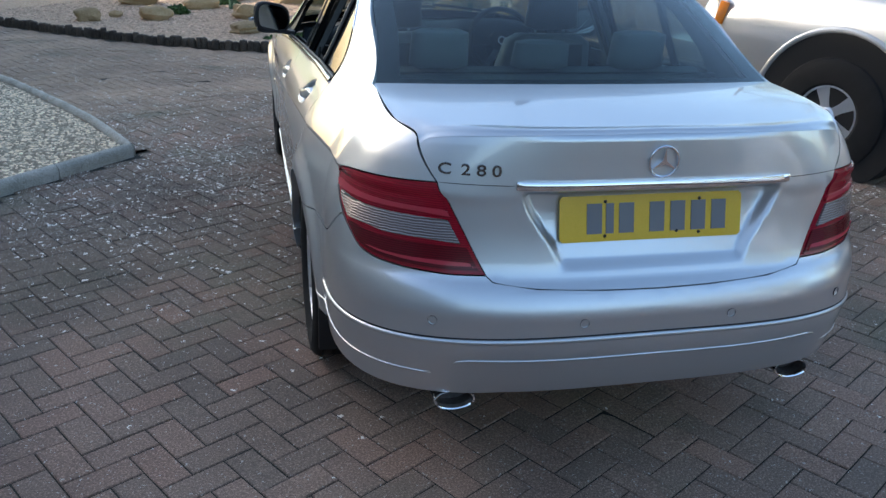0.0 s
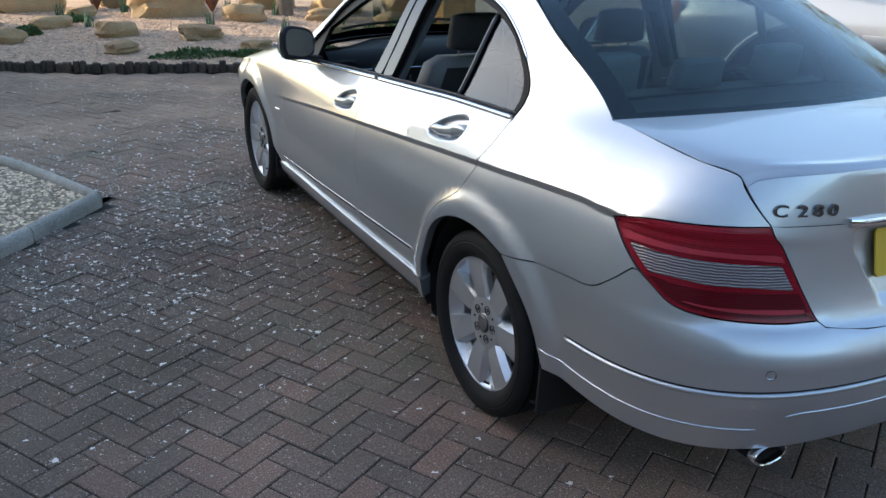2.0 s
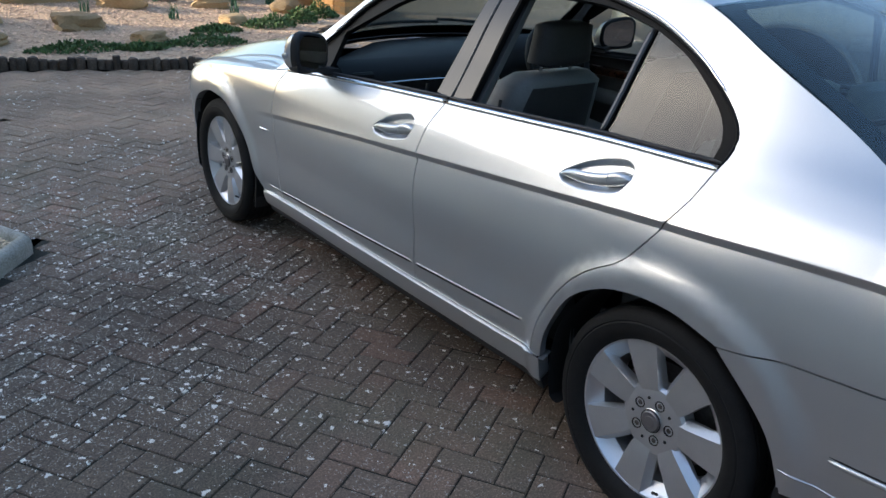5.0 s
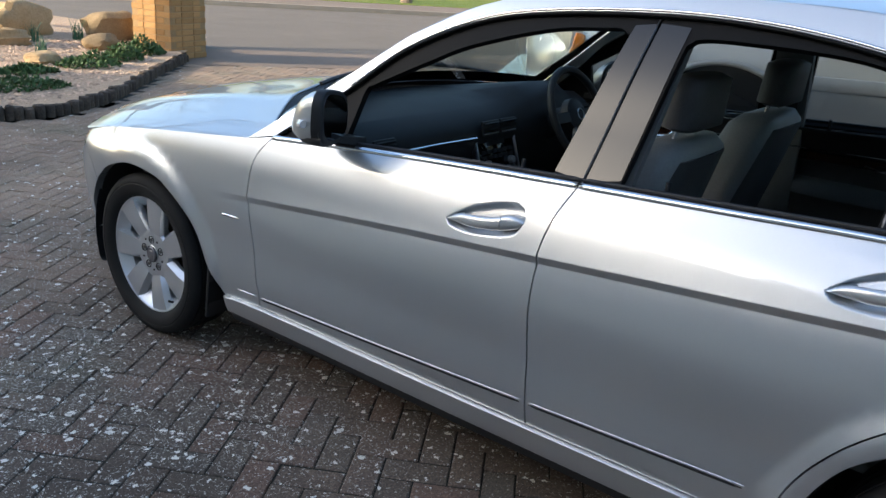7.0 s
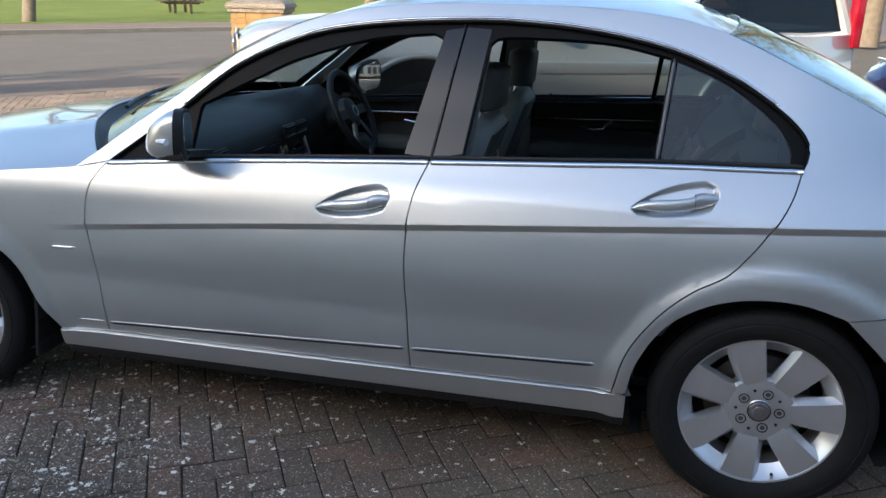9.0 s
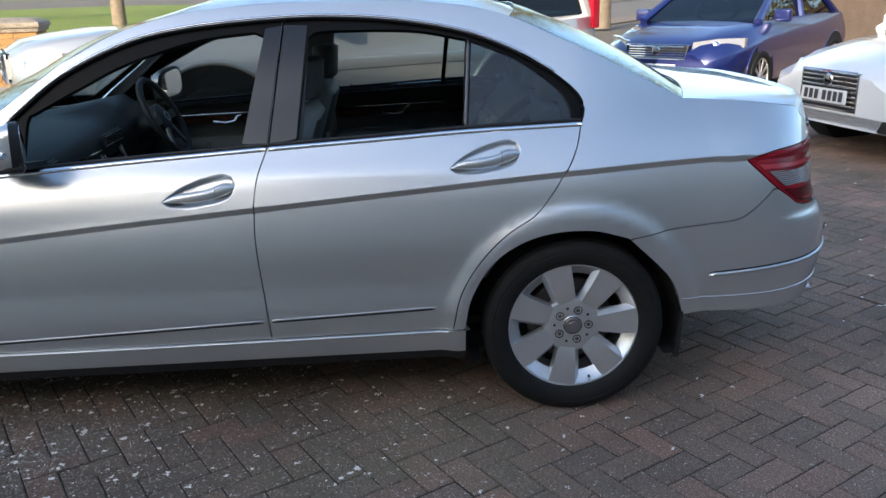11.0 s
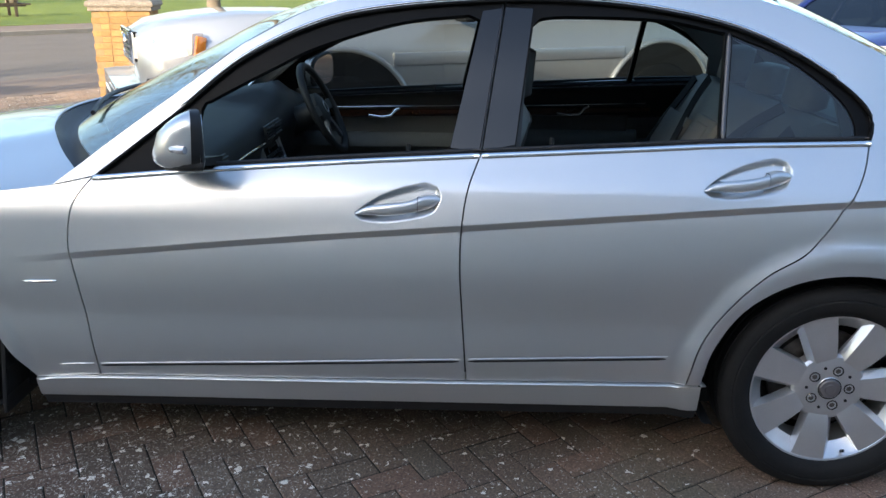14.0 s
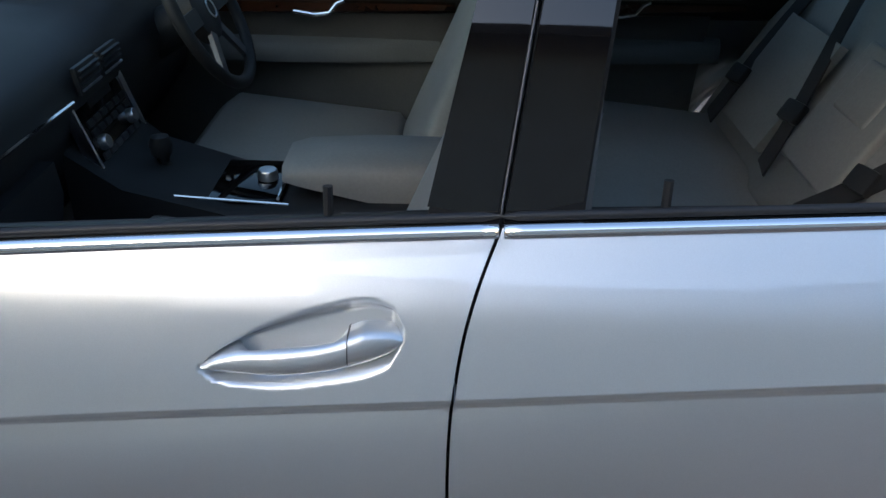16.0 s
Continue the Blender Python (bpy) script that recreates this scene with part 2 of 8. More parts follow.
def pchip(xs, ys):
    """Smooth interpolation that doesn't overshoot."""
    xs, ys = np.array(xs, float), np.array(ys, float)
    h, d = np.diff(xs), np.diff(ys, axis=0).T / np.diff(xs)
    d = d.T
    slope = np.zeros_like(ys)
    for k in range(1, len(xs) - 1):
        a, b = d[k - 1], d[k]
        w1, w2 = 2 * h[k] + h[k - 1], h[k] + 2 * h[k - 1]
        safe = a * b > 0
        slope[k] = np.where(safe, (w1 + w2) / (w1 / np.where(safe, a, 1.0) + w2 / np.where(safe, b, 1.0)), 0.0)
    slope[0], slope[-1] = d[0], d[-1]

    def at(x):
        x = min(max(x, xs[0]), xs[-1])
        k = min(max(int(np.searchsorted(xs, x)) - 1, 0), len(h) - 1)
        t = (x - xs[k]) / h[k]
        return (ys[k] * (1 + 2 * t) * (1 - t) ** 2 + slope[k] * h[k] * t * (1 - t) ** 2
                + ys[k + 1] * t * t * (3 - 2 * t) + slope[k + 1] * h[k] * t * t * (t - 1))

    return at


def smooth_line(points, step=0.012):
    """A Catmull-Rom line through 2D or 3D points, evenly sampled."""
    p = np.array(points, float)
    if len(p) == 2:
        n = max(1, int(np.linalg.norm(p[1] - p[0]) / step))
        return [tuple(p[0] + (p[1] - p[0]) * k / n) for k in range(n + 1)]
    q = np.vstack([2 * p[0] - p[1], p, 2 * p[-1] - p[-2]])
    out = []
    for k in range(1, len(q) - 2):
        a, b, c, d = q[k - 1], q[k], q[k + 1], q[k + 2]
        n = max(1, int(np.linalg.norm(c - b) / step))
        for j in range(n):
            t = j / n
            out.append(tuple(0.5 * (2 * b + (c - a) * t + (2 * a - 5 * b + 4 * c - d) * t * t + (3 * b - a - 3 * c + d) * t ** 3)))
    out.append(tuple(p[-1]))
    return out


def outline(*lines, step=0.012):
    """A closed outline from smooth lines that meet end to end."""
    out = []
    for line in lines:
        for q in smooth_line(line, step):
            if not out or math.dist(q, out[-1]) > 1e-4:
                out.append(q)
    if math.dist(out[0], out[-1]) < 1e-4:
        out.pop()
    return out


def inside(points, poly):
    x, y = points[:, 0], points[:, 1]
    hit = np.zeros(len(points), bool)
    for (x0, y0), (x1, y1) in zip(poly, poly[1:] + poly[:1]):
        if y0 != y1:
            hit ^= ((y0 > y) != (y1 > y)) & (x < (x1 - x0) * (y - y0) / (y1 - y0) + x0)
    return hit


def shrink(poly, by):
    """Move an outline inwards."""
    p = np.array(poly, float)
    area = 0.5 * np.sum(p[:, 0] * np.roll(p[:, 1], -1) - np.roll(p[:, 0], -1) * p[:, 1])
    t = np.roll(p, -1, 0) - p
    t /= np.linalg.norm(t, axis=1)[:, None] + 1e-12
    n = np.stack([-t[:, 1], t[:, 0]], 1) * (1 if area > 0 else -1)
    m = n + np.roll(n, 1, 0)
    m /= np.maximum((m * m).sum(1), 0.5)[:, None] / 2 + 1e-9
    q = p + m * by
    return [tuple(v) for v in q]


def panel(name, outer, surf, mat, parent, holes=(), grid=0.025, gap=0.002, depth=0.018, dense=(), bands=(), mirror=1, flip=False, label=""):
    """A sheet panel over an outline in the surface's own coordinates, with a turned-in rim. surf gives a place for (s, z);
    mirror -1 gives the same panel on the car's other side."""
    outer = shrink(outer, gap) if gap else list(outer)
    holes = [shrink(h, -gap) if gap else list(h) for h in holes]
    o = np.array(outer)
    lo, hi = o.min(0), o.max(0)
    grids = [(grid, None)] + list(dense)
    inner = []
    for g, zone in grids:
        a, b = (lo, hi) if zone is None else (np.array(zone).min(0), np.array(zone).max(0))
        xs, ys = np.arange(a[0], b[0], g), np.arange(a[1], b[1], g * 0.87)
        pts = np.array([(x + (0.5 * g if j % 2 else 0), y) for j, y in enumerate(ys) for x in xs])
        if not len(pts):
            continue
        keep = inside(pts, outer)
        for h in holes:
            keep &= ~inside(pts, h)
        if zone is not None:
            keep &= inside(pts, list(zone))
        else:
            for _, z in grids[1:]:
                keep &= ~inside(pts, list(z))
        pts = pts[keep]
        for loop in [outer] + list(holes):
            if not len(pts):
                break
            loop = np.array(loop)
            near = np.full(len(pts), 9.0)
            for k in range(0, len(loop), 64):
                near = np.minimum(near, np.sqrt(((pts[:, None] - loop[None, k:k + 64]) ** 2).sum(-1)).min(1))
            pts = pts[near > 0.45 * g if zone is None else near > 0.3 * g]
        for fn, offsets, _ in bands:
            if len(pts):
                d = np.array([p[1] - fn(p[0]) for p in pts])
                pts = pts[(d < min(offsets) - 0.3 * g) | (d > max(offsets) + 0.3 * g)]
        inner += [tuple(p) for p in pts]
    for fn, offsets, step in bands:
        for j, o in enumerate(offsets):
            pts = np.array([(x, fn(x) + o) for x in np.arange(lo[0], hi[0], step)])
            keep = inside(pts, outer)
            for h in holes:
                keep &= ~inside(pts, h)
            pts = pts[keep]
            for loop in [outer] + list(holes):
                if len(pts):
                    near = np.sqrt(((pts[:, None] - np.array(loop)[None]) ** 2).sum(-1)).min(1)
                    pts = pts[near > 0.004]
            inner += [tuple(p) for p in pts]
    flat, edges, loops = [], [], []
    for loop in [outer] + list(holes):
        base = len(flat)
        flat += list(loop)
        loops.append(range(base, base + len(loop)))
        edges += [(base + k, base + (k + 1) % len(loop)) for k in range(len(loop))]
    rim = len(flat)
    flat += inner
    got = geometry.delaunay_2d_cdt([Vector(p) for p in flat], edges, [], 1, 1e-7)
    pts2, tris = [tuple(v) for v in got[0]], [tuple(f) for f in got[2]]
    mid = np.array([np.mean([pts2[k] for k in f], axis=0) for f in tris])
    keep = inside(mid, outer)
    for h in holes:
        keep &= ~inside(mid, h)
    tris = [f for f, ok in zip(tris, keep) if ok]
    e = 1e-3
    turned = flip != (mirror < 0)
    verts, norms = [], []
    for s, z in pts2:
        p = Vector(surf(s, z))
        n = (Vector(surf(s + e, z)) - Vector(surf(s - e, z))).cross(Vector(surf(s, z + e)) - Vector(surf(s, z - e))).normalized()
        n = -n if flip else n
        if mirror < 0:
            p.x, n.x = -p.x, -n.x
        verts.append(p)
        norms.append(n)
    faces = [tuple(reversed(f)) if turned else f for f in tris]
    back = {}
    for k, ids in enumerate(got[3]):
        for i in ids:
            back[i] = k
    for n_loop, loop in enumerate(loops):
        ids = [back.get(i, i) for i in loop]
        top, low = [], []
        for i in ids:
            top.append(len(verts)), verts.append(verts[i]), norms.append(norms[i])
        for i in ids:
            low.append(len(verts)), verts.append(verts[i] - norms[i] * depth), norms.append(norms[i])
        c = np.array([flat[i] for i in loop])
        area = np.sum(c[:, 0] * np.roll(c[:, 1], -1) - np.roll(c[:, 0], -1) * c[:, 1])
        for k in range(len(ids)):
            j = (k + 1) % len(ids)
            quad = (top[k], low[k], low[j], top[j])
            faces.append(quad if ((area > 0) == (n_loop == 0)) != turned else tuple(reversed(quad)))
            way = (verts[top[j]] - verts[top[k]]).cross(norms[top[k]])
            if (area > 0) != (n_loop == 0) or False:
                way = -way
            if mirror < 0 or flip:
                way = -way if turned else way
            for v in (top[k], low[k]):
                if way.length > 1e-9:
                    norms[v] = way.normalized()
    return mesh_ob(name, verts, faces, mat, parent, label, normals=norms)


def patch(name, surf, nu, nv, mat, parent, label="", thick=0.0, flip=False):
    """A smooth sheet surf(u, v) for u, v from 0 to 1; with thickness it is closed at the back."""
    verts, norms, faces = [], [], []
    e = 1e-3
    for i in range(nu + 1):
        for j in range(nv + 1):
            u, v = i / nu, j / nv
            n = (Vector(surf(u + e, v)) - Vector(surf(u - e, v))).cross(Vector(surf(u, v + e)) - Vector(surf(u, v - e))).normalized()
            verts.append(Vector(surf(u, v))), norms.append(-n if flip else n)
    k = nv + 1
    for i in range(nu):
        for j in range(nv):
            q = (i * k + j, (i + 1) * k + j, (i + 1) * k + j + 1, i * k + j + 1)
            faces.append(tuple(reversed(q)) if flip else q)
    if thick:
        n0 = len(verts)
        for p, n in list(zip(verts, norms)):
            verts.append(p - n * thick), norms.append(-n)
        faces += [tuple(n0 + a for a in reversed(f)) for f in faces]
        ring = [i * k for i in range(nu)] + [nu * k + j for j in range(nv)] + [i * k + nv for i in range(nu, 0, -1)] + [j for j in range(nv, 0, -1)]
        for a, b in zip(ring, ring[1:] + ring[:1]):
            faces.append((a, b, n0 + b, n0 + a) if flip else (b, a, n0 + a, n0 + b))
    return mesh_ob(name, verts, faces, mat, parent, label, normals=norms)


# ---- silver saloon: body surface ----
# The car points along +y, its rear axle stands over the origin; half-widths by station along the car and height.
Z_KNOTS = [0.20, 0.26, 0.35, 0.50, 0.65, 0.78, 0.87, 0.95, 1.01, 1.10, 1.24, 1.36, 1.46]
STATIONS = {
    -0.50: [0.770, 0.795, 0.806, 0.820, 0.818, 0.808, 0.790, 0.752, 0.706, 0.620, 0.53, 0.45, 0.38],
    -0.40: [0.775, 0.800, 0.811, 0.824, 0.824, 0.815, 0.798, 0.763, 0.718, 0.632, 0.54, 0.46, 0.39],
    0.00: [0.780, 0.805, 0.822, 0.846, 0.854, 0.848, 0.827, 0.786, 0.747, 0.695, 0.625, 0.556, 0.49],
    0.50: [0.78, 0.805, 0.823, 0.849, 0.858, 0.847, 0.825, 0.781, 0.743, 0.699, 0.635, 0.569, 0.505],
    1.00: [0.78, 0.805, 0.823, 0.849, 0.858, 0.846, 0.822, 0.775, 0.74, 0.699, 0.637, 0.572, 0.505],
    1.50: [0.778, 0.803, 0.821, 0.848, 0.857, 0.843, 0.817, 0.771, 0.737, 0.695, 0.631, 0.563, 0.495],
    2.10: [0.770, 0.797, 0.814, 0.842, 0.854, 0.844, 0.814, 0.766, 0.735, 0.690, 0.620, 0.55, 0.48],
    2.76: [0.770, 0.797, 0.814, 0.842, 0.858, 0.838, 0.795, 0.75, 0.72, 0.68, 0.61, 0.54, 0.47],
    2.95: [0.765, 0.792, 0.808, 0.834, 0.848, 0.822, 0.775, 0.74, 0.71, 0.67, 0.60, 0.53, 0.46],
}
Y_BACK, Y_FRONT = -0.45, 2.92
N_BACK, N_FRONT = 3.1, 2.7
GY, GZ = 0.05, 0.02
rows_y = np.arange(-0.55, 3.06, GY)
rows_z = np.arange(0.16, 1.50, GZ)
along = pchip(list(STATIONS), list(STATIONS.values()))
TABLE = np.array([[pchip(Z_KNOTS, along(y))(z) for z in rows_z] for y in rows_y])


def cubic(t):
    return np.array([-0.5 * t + t * t - 0.5 * t ** 3, 1 - 2.5 * t * t + 1.5 * t ** 3, 0.5 * t + 2 * t * t - 1.5 * t ** 3, -0.5 * t * t + 0.5 * t ** 3])


def table_at(y, z):
    a = min(max((y - rows_y[0]) / GY, 1.0), len(rows_y) - 2.001)
    b = min(max((z - rows_z[0]) / GZ, 1.0), len(rows_z) - 2.001)
    i, j = int(a), int(b)
    return float(cubic(a - i) @ TABLE[i - 1:i + 3, j - 1:j + 3] @ cubic(b - j))


CREASE = pchip([-0.9, -0.58, -0.24, 0.0, 0.58, 1.04, 1.6, 2.1, 2.6, 3.1], [0.898, 0.887, 0.875, 0.862, 0.8185, 0.782, 0.736, 0.688, 0.64, 0.60])
HANDLES = ((0.0, 0.0), (-0.925, 0.0735))  # shift of each scoop along the car and up, from the front one
SCOOP_FRONT, SCOOP_LONG = 1.343, 0.235
SCOOP_LOW = pchip([0.0, 0.10, 0.36, 0.62, 0.90, 1.0], [0.812, 0.798, 0.7925, 0.800, 0.8190, 0.858])
SCOOP_TOP = pchip([0.0, 0.15, 0.36, 0.60, 0.82, 0.94, 1.0], [0.816, 0.843, 0.869, 0.888, 0.897, 0.888, 0.864])


def blend(t):
    t = min(max(t, 0.0), 1.0)
    return t * t * (3 - 2 * t)


def dish(y, z):
    """Depth of the scoop behind each door handle."""
    deep = 0.0
    for dy, dz in HANDLES:
        u = (SCOOP_FRONT + dy - y) / SCOOP_LONG
        if 0.0 < u < 1.0:
            low, top = SCOOP_LOW(u) + dz, SCOOP_TOP(u) + dz
            q = abs(z - (low + top) / 2) / max((top - low) / 2, 1e-4)
            ends = blend(u / 0.10) * blend((1 - u) / 0.07)
            deep += 0.023 * ends * (1 - blend((q - 0.45) / 0.55))
    return deep


def half_width(y, z):
    x = table_at(y, z)
    d, w = z - CREASE(y) - 0.009, 0.021
    fade = blend((2.35 - y) / 0.5)
    t = 0.35 * blend((d + w) / w) + 0.65 * min(max((d + w) / w, 0.0), 1.0)
    x += fade * (t * 0.0085 * math.exp(-max(d, 0) / 0.05) - (1 - t) * 0.0075 * math.exp(min(d + w, 0) / 0.06))
    if z < 0.54 and 0.30 < y < 2.42:
        x += 0.022 * blend((0.53 - z) / 0.17) * blend((y - 0.30) / 0.10) * blend((2.42 - y) / 0.10)
    for cy in (0.0, 2.76):
        r = math.hypot(y - cy, z - 0.315)
        if r < 0.6:
            x += 0.019 * (1 - blend((r - 0.405) / 0.065))
    if -0.2 < y < 1.6 and 0.7 < z < 1.0:
        x -= dish(y, z)
    return x


# depth of the tail and the nose beyond the two ends of the sides, by height
B_BACK = pchip([0.2028, 0.3028, 0.363, 0.4437, 0.5042, 0.5849, 0.6455, 0.6808, 0.7262, 0.8069, 0.9078, 0.9682, 1.008, 1.038, 1.068],
               [0.482, 0.537, 0.567, 0.592, 0.604, 0.604, 0.584, 0.547, 0.53, 0.515, 0.508, 0.504, 0.502, 0.5, 0.452])
B_FRONT = pchip([0.2, 0.3, 0.45, 0.6, 0.7, 0.78, 0.86, 1.0], [0.52, 0.58, 0.61, 0.58, 0.52, 0.44, 0.34, 0.2])


def wrap_table(a, b, n):
    u = np.linspace(0, math.pi / 2, 4001)
    x, y = a * np.cos(u) ** (2 / n), b * np.sin(u) ** (2 / n)
    s = np.r_[0, np.cumsum(np.hypot(np.diff(x), np.diff(y)))]
    return u, s


U_B, S_B = wrap_table(0.80, 0.56, N_BACK)
U_F, S_F = wrap_table(0.82, 0.58, N_FRONT)
S_MID, S_NOSE = float(S_B[-1]), float(S_F[-1])


def body(s, z):
    """Place on the body's skin: s is y along the side, and goes on round the tail and the nose."""
    if s < Y_BACK:
        d = Y_BACK - s
        if d > S_MID:
            p = body(Y_BACK - (2 * S_MID - d), z)
            return (-p[0], p[1], p[2])
        u = float(np.interp(d, S_B, U_B))
        a, b = half_width(Y_BACK, z), B_BACK(z)
        return (-a * math.cos(u) ** (2 / N_BACK), Y_BACK - b * math.sin(u) ** (2 / N_BACK), z)
    if s > Y_FRONT:
        d = s - Y_FRONT
        if d > S_NOSE:
            p = body(Y_FRONT + (2 * S_NOSE - d), z)
            return (-p[0], p[1], p[2])
        u = float(np.interp(d, S_F, U_F))
        return (-half_width(Y_FRONT, z) * math.cos(u) ** (2 / N_FRONT), Y_FRONT + B_FRONT(z) * math.sin(u) ** (2 / N_FRONT), z)
    return (-half_width(s, z), s, z)


def tail_x(x, z):
    """The skin coordinate of the tail at that half-width."""
    u = math.acos(min(1.0, abs(x) / half_width(Y_BACK, z)) ** (N_BACK / 2))
    d = float(np.interp(u, U_B, S_B))
    return Y_BACK - d if x <= 0 else Y_BACK - 2 * S_MID + d


def tail_y(y, z):
    u = math.asin(min(1.0, (Y_BACK - y) / B_BACK(z)) ** (N_BACK / 2))
    return Y_BACK - float(np.interp(u, U_B, S_B))


def out(line):
    """Outline points given as (y, z) along the side or ('x', x, z) across the tail."""
    made = []
    for q in line:
        if q[0] == "x":
            made.append((tail_x(q[1], q[2]), q[2]))
        elif q[0] < Y_BACK:
            made.append((tail_y(q[0], q[1]), q[1]))
        else:
            made.append((q[0], q[1]))
    return made


def raised(by):
    def surf(s, z):
        p, e = Vector(body(s, z)), 2e-3
        n = (Vector(body(s, z + e)) - Vector(body(s, z - e))).cross(Vector(body(s + e, z)) - Vector(body(s - e, z))).normalized()
        return p + n * by
    return surf


def pillar_face(s, z):
    """The straight-sided face of the centre pillar, a little inside the skin."""
    x = half_width(s, max(z, 1.10)) + max(0.0, 1.10 - z) * 0.46
    return (-(x - 0.0070), s, z - 0.0030)


def strip(name, line, half, proud, mat, parent, label="", mirror=1, back=0.004, taper=True):
    """A slim moulding laid along a line on the skin."""
    verts, faces = [], []
    pts = smooth_line(line, 0.02)
    e = 2e-3
    for k, (s, z) in enumerate(pts):
        p = Vector(body(s, z))
        n = (Vector(body(s, z + e)) - Vector(body(s, z - e))).cross(Vector(body(s + e, z)) - Vector(body(s - e, z))).normalized()
        a, b = pts[max(k - 1, 0)], pts[min(k + 1, len(pts) - 1)]
        way = (Vector(body(*b)) - Vector(body(*a))).normalized()
        up = way.cross(n).normalized()
        up = up if up.z > 0 else -up
        end = 0.35 if taper and k in (0, len(pts) - 1) else 1.0
        for h, o in ((-half, -back), (-half * 0.8, proud * 0.7), (0, proud), (half * 0.8, proud * 0.7), (half, -back)):
            q = p + up * h * end + n * o * (end if o > 0 else 1)
            verts.append(Vector((q.x * mirror, q.y, q.z)))
    for k in range(len(pts) - 1):
        for j in range(4):
            q = (k * 5 + j, k * 5 + j + 1, k * 5 + 6 + j, k * 5 + 5 + j)
            faces.append(q if mirror < 0 else tuple(reversed(q)))
    faces += [tuple(range(5)), tuple(range(len(verts) - 5, len(verts)))]
    return mesh_ob(name, verts, faces, mat, parent, label, smooth=True)


# ---- silver saloon: panels ----
CAP_GREY = material("cap_grey", (0.20, 0.185, 0.185), 0.4, 0.5)
DULL_BAR = material("dull_bar", (0.10, 0.10, 0.105), 0.4, 0.6)
F_GAP = [(2.063, 0.8966), (2.1, 0.8523), (2.122, 0.8061), (2.134, 0.7065), (2.122, 0.5949), (2.108, 0.433), (2.102, 0.3093)]
B_GAP = [(1.005, 0.9681), (1.038, 0.8806), (1.053, 0.7847), (1.056, 0.6674), (1.049, 0.5422), (1.041, 0.4261), (1.035, 0.3273)]
R_GAP = [(-0.025, 1.013), (0.001, 0.9317), (0.04532, 0.8544), (0.0917, 0.7872), (0.1431, 0.7301), (0.239, 0.6695), (0.3237, 0.5816), (0.3914, 0.4653), (0.4206, 0.3381)]
BELT_F = [(2.063, 0.8966), (1.772, 0.9209), (1.42, 0.9445), (1.005, 0.9681)]
BELT_R = [(1.005, 0.9681), (0.6105, 0.9884), (0.348, 1.002), (-0.025, 1.013)]
SILL = [(2.298, 0.2955), (2.102, 0.3093), (1.035, 0.3273), (0.4206, 0.3381), (0.3792, 0.3395)]
ARCH_R = [(0.3792, 0.3395), (0.357, 0.4453), (0.2904, 0.5646), (0.1926, 0.6374), (0.07859, 0.6707), (-0.05, 0.6717), (-0.166, 0.6402), (-0.245, 0.576), (-0.317, 0.4926), (-0.365, 0.3879), (-0.373, 0.3426)]
ARCH_F = [(2.297, 0.298), (2.363, 0.409), (2.428, 0.541), (2.565, 0.645), (2.68, 0.672), (2.80, 0.674), (2.93, 0.635), (3.055, 0.53), (3.125, 0.42), (3.135, 0.33)]
BONNET_EDGE = [(2.063, 0.8966), (2.186, 0.8723), (2.463, 0.8408), (2.73, 0.8092), (3.023, 0.7681), (3.19, 0.734)]
DLO = [(2.063, 0.8966), (1.838, 1.07), (1.667, 1.204), (1.454, 1.301), (1.238, 1.343), (0.9391, 1.364), (0.7187, 1.361), (0.5196, 1.34), (0.3268, 1.299), (0.1694, 1.235), (0.04532, 1.162), (-0.023, 1.101), (-0.037, 1.059), (-0.025, 1.013)]
RAIL = [(2.18, 0.8723), (2.009, 1), (1.845, 1.117), (1.672, 1.243), (1.477, 1.338), (1.243, 1.392), (0.9472, 1.413), (0.6105, 1.411), (0.3681, 1.393), (0.1926, 1.351), (0.005, 1.269), (-0.195, 1.173), (-0.389, 1.07)]
BOOT_SIDE = [(-0.389, 1.07), (-0.565, 1.0575), (-0.705, 1.0405), (-0.80, 1.0235), ("x", -0.613, 1)]
LAMP_TOP = [(-0.58, 0.8755), (-0.655, 0.8957), (-0.735, 0.9057), ("x", -0.573, 0.9158)]
LAMP_IN = [("x", -0.613, 1), ("x", -0.573, 0.9158), ("x", -0.515, 0.8069), ("x", -0.455, 0.6878)]
LAMP_LOW = [("x", -0.455, 0.6878), ("x", -0.58, 0.6878), (-0.805, 0.704), (-0.73, 0.7484), (-0.655, 0.8069), (-0.58, 0.8755)]
JOINT = [(-0.173, 0.6362), (-0.316, 0.6562), (-0.455, 0.6677), (-0.557, 0.6808), (-0.625, 0.7181), (-0.695, 0.7716)]

saloon = tagged(holder("saloon_car"), "silver four-door saloon car parked on the block-paved drive, side windows down", "car")


def both_sides(make):
    make(1, "left")
    make(-1, "right")


CREASE_ROWS = [(CREASE, (-0.043, -0.028, -0.019, -0.0135, -0.0105, -0.008, -0.002, 0.004, 0.0075, 0.0105, 0.0165), 0.012)]


